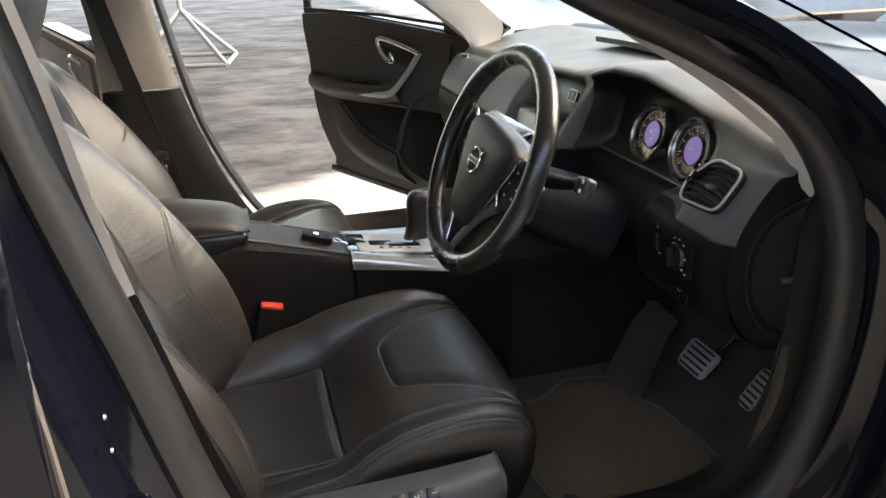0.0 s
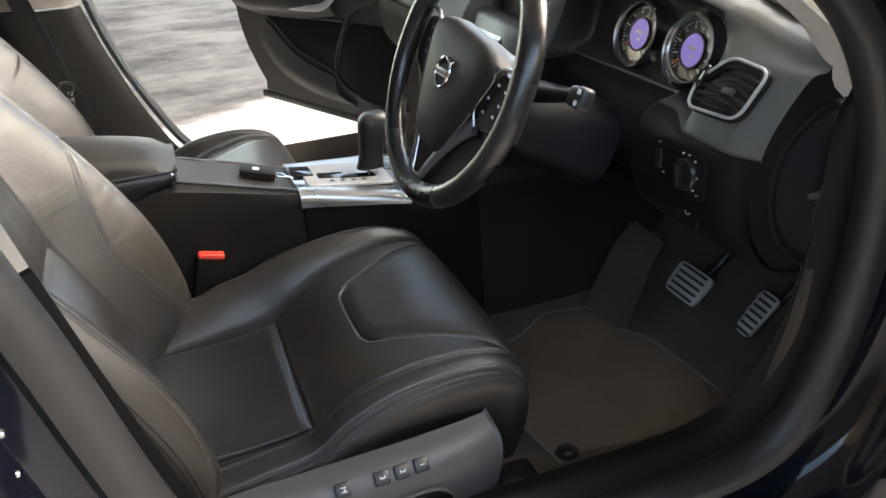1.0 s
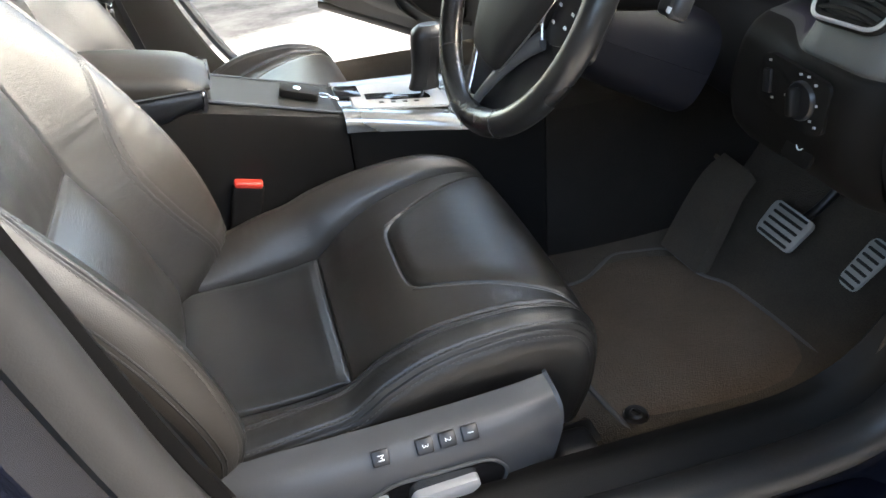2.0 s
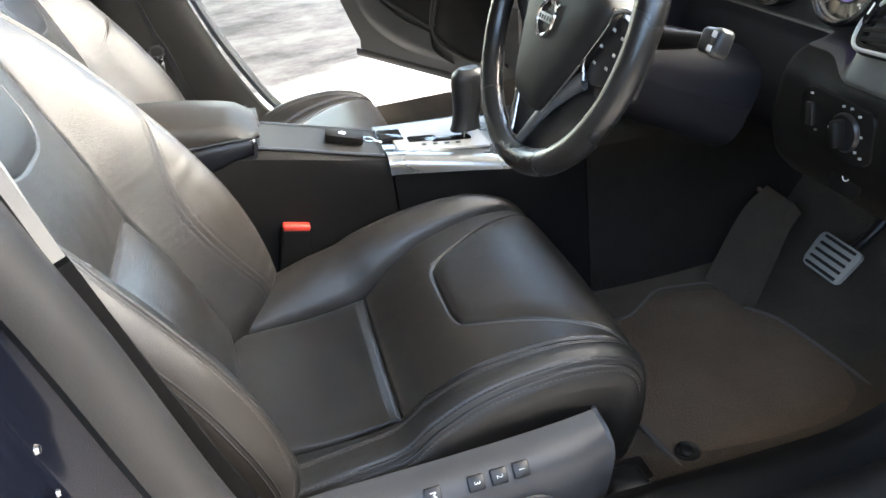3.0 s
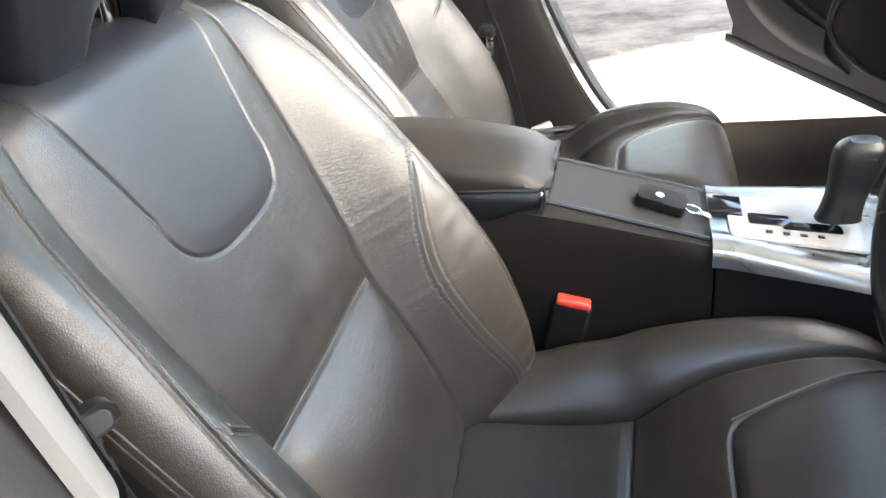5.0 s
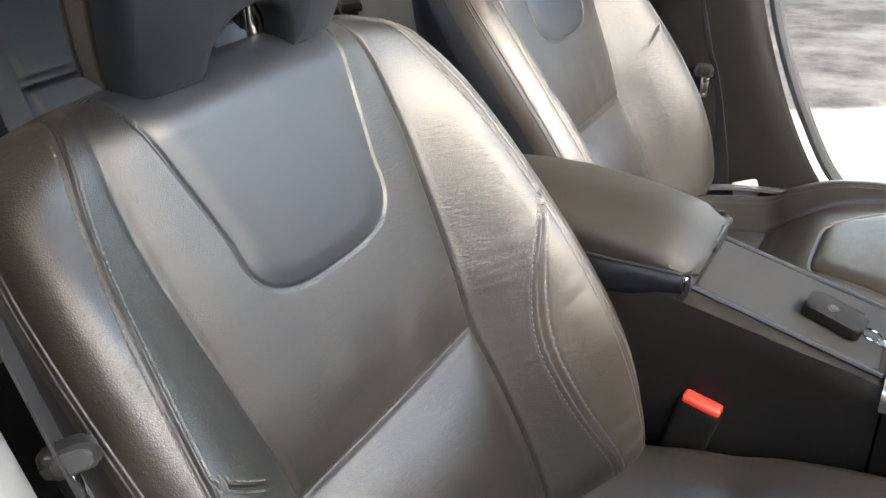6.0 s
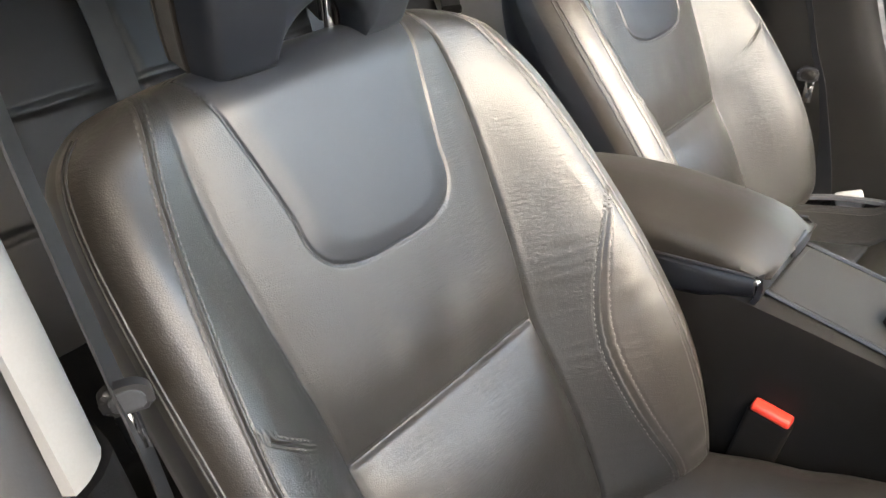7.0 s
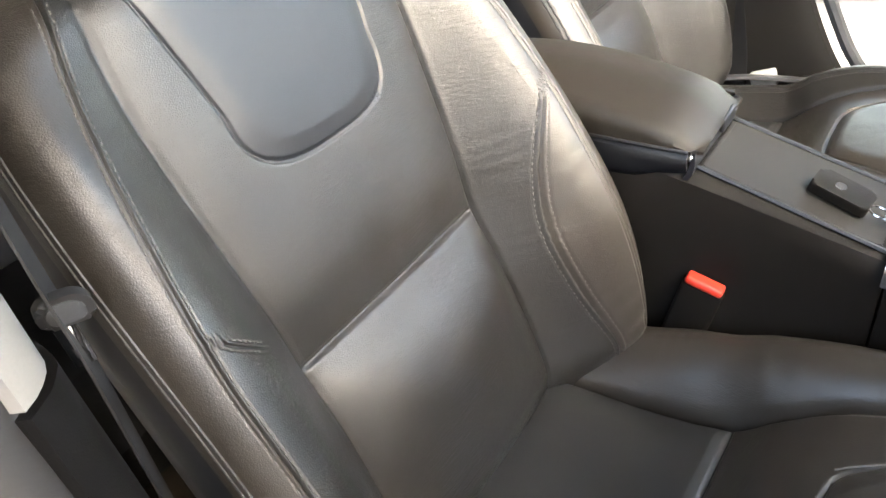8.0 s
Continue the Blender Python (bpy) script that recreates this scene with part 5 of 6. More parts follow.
# Emblem: a ring with a slanting bar.
EM = pose(-0.004, -0.008, 0.0155)
part("emblem_ring", tube(bmesh.new(), [tuple(EM @ Vector((0.0205 * math.cos(t), 0.0205 * math.sin(t), 0))) for t in np.linspace(0, 2 * math.pi, 40, endpoint=False)], 0.0026, 8, closed=True), CHROME, hub, "chrome emblem ring")
part("emblem_bar", boxm(bmesh.new(), (0.040, 0.010, 0.002), (0, 0, 0), (0, 0, 0), 0.0006, m=EM @ pose(0, 0, 0, 0, 0, 8)), SATIN, hub, "grey name bar")
for k in range(5):
    rbox("bar_mark", (0.004, 0.005, 0.0006), (-0.014 + 0.007 * k, 0, 0.0013), PLASTIC_BLACK, hub, bevel=0.0001, segs=1, m=EM @ pose(0, 0, 0, 0, 0, 8))
part("emblem_arrow", boxm(bmesh.new(), (0.012, 0.0036, 0.003), (0.0185, 0.0185, 0), (0, 0, 45), 0.0006, m=EM), CHROME, hub)
for sx in (1, -1):
    out = [(sx * x, y) for x, y in ((0.070, 0.046), (0.160, 0.030), (0.165, -0.030), (0.11, -0.050), (0.060, -0.060))]
    part("side_spoke", prism(bmesh.new(), rounded(out, 0.01), 0.016, pose(0, 0, -0.030), 0.004, 2), PLASTIC_BLACK, wheel)
    pod = part("button_pod", prism(bmesh.new(), rounded([(sx * x, y) for x, y in ((0.104, 0.042), (0.148, 0.036), (0.156, -0.020), (0.104, -0.040), (0.088, -0.030), (0.088, 0.004))], 0.012), 0.008, pose(0, 0, -0.016), 0.002, 2), PLASTIC_BLACK, wheel, "black button pod")
    part("pod_trim", tube(bmesh.new(), spline([(sx * 0.152, 0.047, -0.008), (sx * 0.118, 0.048, -0.004), (sx * 0.099, 0.034, -0.002), (sx * 0.086, 0.002, -0.002), (sx * 0.083, -0.022, -0.003), (sx * 0.093, -0.040, -0.006)], 28), np.linspace(0.0034, 0.0020, 28), 8), SILVER, wheel, "silver pod trim")
    for x, y in ((0.106, 0.024), (0.127, 0.022), (0.095, 0.002), (0.125, 0.003), (0.096, -0.017), (0.122, -0.013)):
        rbox("button_mark", (0.006, 0.0032, 0.0006), (sx * x, y, -0.0077), WHITE_MARK if sx > 0 else GREY_MARK, pod, bevel=0.0001, segs=1)
    # bright edge of the hub, running down into the lower spoke
    edge = spline([(sx * 0.099, 0.044, -0.002), (sx * 0.101, 0.026, -0.001), (sx * 0.091, -0.006, 0), (sx * 0.074, -0.048, 0), (sx * 0.051, -0.092, -0.001), (sx * 0.044, -0.104, -0.002)], 26)
    part("hub_edge", tube(bmesh.new(), edge, 0.0030 if sx < 0 else 0.0012, 8), SILVER, wheel, "bright hub edge")
    pr = spline([(sx * 0.052, -0.088, -0.004), (sx * 0.036, -0.112, -0.003), (sx * 0.025, -0.140, -0.004), (sx * 0.015, -0.166, -0.004)], 20) if sx < 0 else spline([(0.090, -0.040, -0.010), (0.066, -0.066, -0.008), (0.040, -0.104, -0.006), (0.022, -0.140, -0.005), (0.013, -0.164, -0.004)], 20)
    part("lower_prong", tube(bmesh.new(), pr, np.linspace(0.0050, 0.0090, 20) if sx < 0 else np.linspace(0.0120, 0.0075, 20), 12, flat=0.5, up=(0, 0, 1)), SILVER if sx < 0 else SPOKE, wheel, "slim spoke prong")
part("prong_foot", boxm(bmesh.new(), (0.034, 0.014, 0.010), (0, -0.162, -0.004), (0, 0, 0), 0.004, 3), SILVER, wheel)
part("spoke_backing", prism(bmesh.new(), rounded([(-0.09, -0.04), (0.12, -0.04), (0.118, -0.095), (0.075, -0.150), (0.02, -0.166), (-0.03, -0.166), (-0.05, -0.12)], 0.012), 0.012, pose(0, 0, -0.026), 0.004), PLASTIC_BLACK, wheel)

column = thing("steering_column", (0.378, 0.60, 0.84), "dark steering column shroud with control stalk", "steering column")
cm = Matrix.Translation(-Vector((0.378, 0.60, 0.84))) @ pose(0.380, 0.455, 0.90, 66, 0, 0)
rows = []
for d, hw, hh in ((-0.035, 0.042, 0.030), (-0.07, 0.066, 0.042), (-0.13, 0.080, 0.052), (-0.25, 0.090, 0.060)):
    rows.append([tuple(cm @ Vector((hw * math.copysign(abs(math.cos(a)) ** 0.6, math.cos(a)), -0.030 + hh * math.copysign(abs(math.sin(a)) ** 0.6, math.sin(a)), d))) for a in np.linspace(0, 2 * math.pi, 41)])
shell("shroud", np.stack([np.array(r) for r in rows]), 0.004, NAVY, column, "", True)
stalk = part("stalk", tube(bmesh.new(), spline([tuple(cm @ Vector(p)) for p in ((0.05, 0.01, -0.085), (0.11, 0.022, -0.095), (0.168, 0.036, -0.102))], 12), np.linspace(0.016, 0.007, 12), 12), PLASTIC, column)
tip_m = cm @ pose(0.181, 0.037, -0.100)
tip = part("stalk_tip", boxm(bmesh.new(), (0.034, 0.026, 0.020), (0, 0, 0), (0, 0, 6), 0.006, 3, tip_m), PLASTIC_BLACK, column, "black stalk tip with bright ring")
part("tip_ring", boxm(bmesh.new(), (0.014, 0.029, 0.0205), (0.008, 0, 0), (0, 0, 6), 0.005, 3, tip_m), PLASTIC_GREY, tip, "grey ring")
for k in (-0.007, 0.007):
    rbox("tip_mark", (0.007, 0.006, 0.001), (0.008, k, 0.0105), WHITE_MARK, tip, bevel=0.0002, segs=1, m=tip_m)
stalk2 = part("stalk", tube(bmesh.new(), spline([tuple(cm @ Vector(p)) for p in ((-0.05, 0.01, -0.085), (-0.12, 0.012, -0.085), (-0.19, 0.018, -0.08))], 12), np.linspace(0.009, 0.011, 12), 12), PLASTIC_BLACK, column)

# ---- dashboard ----
DB = np.array([0.0, 0.80, 0.62])
dash = thing("dashboard", tuple(DB + np.array([0.003, 0.016, 0.011])), "grey and black dashboard with twin dials and chrome-framed vents", "dashboard")
brow = table([-0.74, -0.3, 0.04, 0.105, 0.15, 0.205, 0.252, 0.364, 0.496, 0.545, 0.582, 0.623, 0.66, 0.70], [0.928, 0.946, 0.966, 0.968, 0.974, 0.990, 0.999, 1.002, 0.982, 0.968, 0.957, 0.947, 0.941, 0.930])


def recess(x):
    cluster = smooth01((x - 0.128) / 0.035) * smooth01((0.585 - x) / 0.085)
    screen_hood = smooth01((x + 0.175) / 0.035) * smooth01((0.118 - x) / 0.025)
    return float(max(cluster, screen_hood))


def dash_section(x):
    b, r = float(brow(x)), recess(x)
    knee = 0.05 * float(smooth01((0.470 - x) / 0.02)) * float(smooth01((x - 0.10) / 0.04))
    pl = 0.06 * float(smooth01((0.02 - x) / 0.1))
    side = 0.016 * float(smooth01((x - 0.655) / 0.045))
    back = 1.235 - 0.10 * (x / 0.7) ** 2
    flat = [(back, 0.972), (1.05, 0.982), (0.92, 0.5 * (0.985 + b) + 0.004), (0.82, b + 0.006), (0.785, b + 0.002), (0.773, b - 0.006), (0.765, b - 0.018), (0.742, 0.912), (0.716, 0.880), (0.698, 0.852), (0.686, 0.822), (0.690, 0.817), (0.684, 0.812), (0.677, 0.785), (0.680, 0.745), (0.695, 0.70), (0.73, 0.662), (0.80, 0.650), (0.90, 0.66)]
    deep = [(back, 0.972), (1.05, 0.985), (0.92, 0.5 * (0.985 + b) + 0.008), (0.80, b + 0.008), (0.752, b + 0.003), (0.742, b - 0.003), (0.745, b - 0.012), (0.80, b - 0.030), (0.822, b - 0.055), (0.806, 0.850), (0.772, 0.832), (0.722, 0.828), (0.705, 0.818), (0.692, 0.80), (0.684, 0.745), (0.695, 0.70), (0.73, 0.662), (0.80, 0.650), (0.90, 0.66)]
    out = []
    for k, ((y0, z0), (y1, z1)) in enumerate(zip(flat, deep)):
        y, z = y0 + r * (y1 - y0), z0 + r * (z1 - z0)
        if k >= 11:
            y += knee + (0.02 if k > 11 else 0) * 0 + pl * 0.0
        if 4 <= k <= 16:
            y += side + (0.02 if x < 0.0 else 0) * 0
        out.append((x, y, z))
    return np.array(out)


xs = np.r_[np.linspace(-0.735, -0.19, 14), np.linspace(-0.18, -0.13, 10), np.linspace(-0.12, 0.085, 10), np.linspace(0.09, 0.19, 30), np.linspace(0.21, 0.44, 12), np.linspace(0.452, 0.58, 20), np.linspace(0.595, 0.70, 12)]
sec = []
for x in xs:
    p = dash_section(x)
    fine = []
    for k in range(len(p) - 1):
        for u in np.linspace(0, 1, 5, endpoint=False):
            fine.append(p[k] * (1 - u) + p[k + 1] * u)
    fine.append(p[-1])
    f = np.array(fine)
    g = f.copy()
    for _ in range(2):
        g[1:-1] = 0.25 * g[:-2] + 0.5 * g[1:-1] + 0.25 * g[2:]
    sec.append(g)
P = np.stack(sec) - DB
nr = normals_of(P)
flip = nr[5, 8, 2] < 0
if flip:
    nr = -nr
row_of = np.arange(P.shape[1] - 1)[None] * np.ones((len(xs) - 1, 1))
x_of = (0.5 * (xs[:-1] + xs[1:]))[:, None] * np.ones((1, P.shape[1] - 1))
ids = np.where(row_of < 27, 0, 1)
ids[row_of >= 55] = 3
rec = np.vectorize(recess)(x_of) > 0.4
ids[rec & (row_of >= 27) & (row_of < 53)] = 2
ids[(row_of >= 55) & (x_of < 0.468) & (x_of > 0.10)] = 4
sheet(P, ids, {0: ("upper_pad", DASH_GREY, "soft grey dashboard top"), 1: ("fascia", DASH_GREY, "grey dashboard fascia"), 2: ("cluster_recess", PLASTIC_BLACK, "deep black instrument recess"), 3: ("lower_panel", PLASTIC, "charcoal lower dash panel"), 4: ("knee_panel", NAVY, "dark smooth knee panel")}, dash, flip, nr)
# Shut line round the top pad's raised speaker grille at its centre.
P = np.stack([[(x, y, 0.9885 + 0.004 * math.sin(math.pi * (x + 0.2) / 0.36)) for x in np.linspace(-0.20, 0.16, 14)] for y in np.linspace(0.93, 1.10, 8)]) - DB
shell("speaker_panel", P, 0.012, DASH_GREY, dash, "low grey speaker panel on the dash top", False)


def dial(x, z, turn):
    m = Matrix.Translation(Vector((x, 0.797, z)) - Vector(DB)) @ Matrix(((1, 0, 0, 0), (0, math.sin(radians(16)), -math.cos(radians(16)), 0), (0, math.cos(radians(16)), math.sin(radians(16)), 0), (0, 0, 0, 1)))
    d = part("dial", lathe(bmesh.new(), [(0.0, 0.0), (0.047, 0.0), (0.0472, -0.02), (0.0, -0.02)], m, 48), DIAL_FACE, dash, "round black dial with a lilac display")
    part("dial_rim", lathe(bmesh.new(), [(0.0445, 0.0), (0.0465, 0.010), (0.0495, 0.014), (0.053, 0.012), (0.0545, 0.0), (0.054, -0.018), (0.046, -0.018), (0.0445, 0.0)], m, 56), SILVER, d, "bright silver rim")
    part("display", lathe(bmesh.new(), [(0.0, 0.002), (0.0225, 0.002), (0.0235, 0.0008), (0.0235, 0.0)], m, 40), DISPLAY, d, "glowing lilac display")
    part("display_ring", lathe(bmesh.new(), [(0.0235, 0.0008), (0.0245, 0.003), (0.026, 0.003), (0.027, 0.0)], m, 40), PLASTIC_BLACK, d)
    bm = bmesh.new()
    for k in range(37):
        a = radians(225 - 270 * k / 36)
        long = 0.006 if k % 4 == 0 else 0.0035
        r = 0.0425 - long / 2
        boxm(bm, (long, 0.0009 if k % 4 else 0.0013, 0.0005), (r * math.cos(a), r * math.sin(a), 0.0006), (0, 0, math.degrees(a)), m=m)
    part("tick_marks", bm, WHITE_MARK, d, "", False)
    bm = bmesh.new()
    for k in range(0, 37, 4):
        a = radians(225 - 270 * k / 36)
        boxm(bm, (0.0045, 0.0028, 0.0005), (0.0335 * math.cos(a), 0.0335 * math.sin(a), 0.0006), m=m)
    part("dial_figures", bm, GREY_MARK, d, "", False)
    a = radians(turn)
    part("needle", boxm(bmesh.new(), (0.016, 0.0016, 0.001), (0.034 * math.cos(a), 0.034 * math.sin(a), 0.003), (0, 0, turn), 0.0003, 1, m), ORANGE, d, "orange needle")
    bm = bmesh.new()
    boxm(bm, (0.018, 0.0042, 0.0004), (0.0, 0.003, 0.0022), m=m)
    boxm(bm, (0.010, 0.0026, 0.0004), (0.002, -0.008, 0.0022), m=m)
    part("display_text", bm, WHITE_MARK, d, "", False)


dial(0.311, 0.884, 216)
dial(0.442, 0.884, 218)
# Vent beside the cluster, in a chrome frame.


def vent(at, sx=1, w=0.046, h=0.034):
    up = np.array([0, 0.56, 0.83])
    up /= np.linalg.norm(up)
    m = Matrix.Translation(Vector(at) - Vector(DB)) @ Matrix(((1, 0, 0, 0), (0, up[1], -up[2], 0), (0, up[2], up[1], 0), (0, 0, 0, 1)))
    out = rounded([(-w * 0.86, -h), (w * 0.92, -h * 0.86), (w * 1.04, h * 0.9), (-w * 0.35, h * 1.02), (-w * 1.02, -h * 0.1)], 0.016, 6)
    out = [(sx * x, y) for x, y in out]
    v = part("vent", prism(bmesh.new(), out, 0.004, m @ pose(0, 0, -0.014), 0.0), GLOSS_BLACK, dash, "black air vent in a chrome frame")
    part("vent_frame", tube(bmesh.new(), [(x * 1.06, y * 1.08, 0.004) for x, y in out], 0.0022, 8, m, closed=True), SATIN, v, "satin chrome frame")
    part("vent_bezel", tube(bmesh.new(), [(x * 1.0, y * 1.0, -0.002) for x, y in out], 0.006, 8, m, closed=True), PLASTIC, v)
    for k in range(6):
        y = -h * 0.74 + k * h * 0.29
        lo, hi = -w * 0.62 - (0.012 if y < 0 else -0.010), w * 0.86
        pts = [(sx * (lo + (hi - lo) * u), y + 0.004 * math.sin(math.pi * u), 0.001 + 0.003 * math.sin(math.pi * u)) for u in np.linspace(0, 1, 12)]
        part("vent_slat", tube(bmesh.new(), pts, 0.0033, 8, m, flat=0.55, up=(0, 0.5, 1)), PLASTIC, v)
    part("vent_tab", boxm(bmesh.new(), (0.018, 0.010, 0.008), (sx * 0.012, -0.004, 0.007), (0, 0, 5), 0.003, 2, m), PLASTIC_GREY, v, "small grey vent tab")
    part("vent_wheel", lathe(bmesh.new(), [(0.0, 0.003), (0.011, 0.003), (0.013, 0.001), (0.013, -0.003)], m @ pose(sx * -0.043, 0.004, 0.004) @ Matrix.Diagonal((0.45, 1.25, 1, 1)), 20), GLOSS_BLACK, v)
    rbox("wheel_mark", (0.002, 0.012, 0.001), (sx * -0.043, 0.004, 0.0075), WHITE_MARK, v, bevel=0.0002, segs=1, m=m)


vent((0.618, 0.712, 0.884))
vent((-0.655, 0.730, 0.884), -1)
# Side window demister slot on the top pad.
dm = Matrix.Translation(Vector((0.592, 0.820, 0.9640)) - Vector(DB)) @ pose(0, 0, 0, 3, 14, 3) @ Matrix.Diagonal((0.70, 0.9, 1, 1))
slot = part("demister", prism(bmesh.new(), rounded([(-0.10, -0.012), (0.095, -0.016), (0.10, 0.012), (-0.06, 0.016)], 0.008), 0.004, dm, 0.001), DASH_GREY, dash, "long demister slot")
part("demister_gap", prism(bmesh.new(), rounded([(-0.07, -0.006), (0.085, -0.010), (0.088, 0.006), (-0.05, 0.008)], 0.005), 0.0025, dm @ pose(0, 0, 0.0022), 0.0), GLOSS_BLACK, slot)
for k in (-0.02, 0.035):
    rbox("demister_fin", (0.003, 0.016, 0.003), (k, -0.001, 0.0045), PLASTIC_GREY, slot, bevel=0.0005, segs=1, m=dm)

# Headlamp switch panel.
lm = Matrix.Translation(Vector((0.590, 0.6745, 0.773)) - Vector(DB)) @ Matrix(((1, 0, 0, 0), (0, 0.02, -1, 0), (0, 1, 0.02, 0), (0, 0, 0, 1)))
panel = part("light_switch", prism(bmesh.new(), rounded([(-0.058, -0.020), (0.035, -0.030), (0.052, -0.022), (0.050, 0.030), (-0.048, 0.036), (-0.060, 0.024)], 0.012, 5), 0.006, lm @ pose(0, 0, -0.0070), 0.0015), PLASTIC, dash, "black headlamp switch panel")
part("knob_ring", lathe(bmesh.new(), [(0.0, 0.004), (0.019, 0.004), (0.021, 0.001), (0.021, -0.004)], lm @ pose(0.014, 0.002, 0.0), 32), PLASTIC_BLACK, panel)
part("switch_knob", boxm(bmesh.new(), (0.010, 0.030, 0.016), (0.014, 0.002, 0.009), (0, 0, 14), 0.004, 3, lm), PLASTIC, panel, "turned headlamp knob")
part("thumb_wheel", boxm(bmesh.new(), (0.012, 0.026, 0.006), (-0.040, 0.006, 0.0005), (0, 0, 10), 0.002, 2, lm), PLASTIC_BLACK, panel)
for x, y in ((-0.043, 0.028), (-0.046, 0.008), (-0.030, -0.010), (0.006, 0.028), (0.018, 0.029), (0.030, 0.024), (0.036, 0.004), (0.032, -0.014), (0.040, -0.018), (-0.010, 0.0)):
    rbox("switch_mark", (0.0044, 0.0026, 0.0006), (x, y, -0.0007), GREY_MARK, panel, (0, 0, 15), bevel=0.0001, segs=1, m=lm)
pm = Matrix.Translation(Vector((0.600, 0.690, 0.716)) - Vector(DB)) @ Matrix(((1, 0, 0, 0), (0, 0.34, -0.94, 0), (0, 0.94, 0.34, 0), (0, 0, 0, 1)))
brake = part("parking_brake_switch", prism(bmesh.new(), rounded([(-0.022, -0.017), (0.022, -0.017), (0.022, 0.017), (-0.022, 0.017)], 0.005), 0.004, pm @ pose(0, 0, -0.0035), 0.001), PLASTIC, dash, "black parking brake switch")
part("brake_mark", tube(bmesh.new(), [(0.005 * math.cos(a), 0.003 + 0.005 * math.sin(a), 0.0012) for a in np.linspace(0, 2 * math.pi, 16, endpoint=False)], 0.0008, 6, pm, closed=True), WHITE_MARK, brake)

# End cap facing the door opening.
cap_out = [(0.87, 0.928), (0.805, 0.926), (0.752, 0.900), (0.712, 0.850), (0.698, 0.80), (0.70, 0.745), (0.722, 0.695), (0.76, 0.655), (0.80, 0.635), (0.86, 0.66), (0.87, 0.80)]
em = Matrix(((0, 0, 1, 0.655 - DB[0]), (1, 0, 0, -DB[1]), (0, 1, 0, -DB[2]), (0, 0, 0, 1)))
cap = part("end_cap", prism(bmesh.new(), rounded(cap_out, 0.03, 4), 0.040, em, 0.008, 3), PLASTIC, dash, "dark end panel of the dashboard")
oval = spline([(0.835, 0.872), (0.785, 0.868), (0.745, 0.838), (0.728, 0.790), (0.735, 0.735), (0.765, 0.688), (0.80, 0.662)], 40)
part("cap_rim", tube(bmesh.new(), [(y, z, 0.040) for y, z in oval], 0.0045, 8, em), PLASTIC, cap, "raised rim of the end panel")
part("cap_face", prism(bmesh.new(), rounded([(0.845, 0.868), (0.79, 0.862), (0.75, 0.832), (0.735, 0.79), (0.742, 0.738), (0.77, 0.695), (0.81, 0.668), (0.85, 0.70)], 0.03, 4), 0.0035, em @ pose(0, 0, 0.0385), 0.002), PLASTIC_BLACK, cap)
part("finger_grip", tube(bmesh.new(), spline([(0.786, 0.757, 0.043), (0.805, 0.760, 0.046), (0.822, 0.772, 0.043)], 12), 0.005, 8, em, flat=0.6), PLASTIC_GREY, cap)

# Centre stack: screen, bright bar, floating panel.
sm = Matrix.Translation(Vector((-0.025, 0.786, 0.895)) - Vector(DB)) @ Matrix(((1, 0, 0, 0), (0, 0.34, -0.94, 0), (0, 0.94, 0.34, 0), (0, 0, 0, 1)))
screen = part("screen", prism(bmesh.new(), rounded([(-0.125, -0.048), (0.125, -0.048), (0.125, 0.050), (-0.125, 0.050)], 0.02), 0.02, sm @ pose(0, 0, -0.012), 0.004, 2), DIAL_FACE, dash, "dark glossy display screen")
part("screen_surround", prism(bmesh.new(), rounded([(-0.128, -0.050), (0.124, -0.050), (0.126, 0.053), (-0.128, 0.053)], 0.02), 0.012, sm @ pose(0, 0, -0.010), 0.003, 2), PLASTIC, dash, "dark screen surround")
part("bright_bar", boxm(bmesh.new(), (0.235, 0.034, 0.016), (-DB[0], 0.634 - DB[1], 0.852 - DB[2]), (12, 0, 0), 0.006, 3), SILVER, dash, "silver bar under the screen")
part("side_switch", boxm(bmesh.new(), (0.030, 0.020, 0.008), (0.158, 0.010, 0.070), (0, 0, 0), 0.003, 2, sm), PLASTIC_BLACK, dash, "small black dash switch")
part("switch_rim", tube(bmesh.new(), [(0.158 + x, 0.010 + y, 0.0745) for x, y in rounded([(-0.016, -0.011), (0.016, -0.011), (0.016, 0.011), (-0.016, 0.011)], 0.004)], 0.0013, 6, sm, closed=True), SATIN, dash)
rows = []
for y, z, w in ((0.560, 0.628, 0.085), (0.60, 0.66, 0.085), (0.622, 0.74, 0.088), (0.636, 0.81, 0.094), (0.640, 0.845, 0.096)):
    rows.append([(-0.02 + x * w, y, z) for x in np.linspace(-1, 1, 9)])
shell("stack_panel", loft(rows, 16, 24) - DB, 0.014, SATIN, dash, "satin grey centre stack panel", False)
bm = bmesh.new()
for i in range(4):
    for j in range(5):
        y, z = 0.603 + j * 0.008, 0.685 + j * 0.030
        boxm(bm, (0.013, 0.004, 0.009), (-0.055 + i * 0.023 - DB[0], y - 0.003 - DB[1], z - DB[2]), (-65, 0, 0), 0.0015, 1)
part("stack_buttons", bm, PLASTIC_BLACK, dash, "small black stack buttons")
rbox("stack_core", (0.27, 0.20, 0.24), (-0.02, -0.02, 0.11), PLASTIC_BLACK, dash, (-16, 0, 0), 0.02)

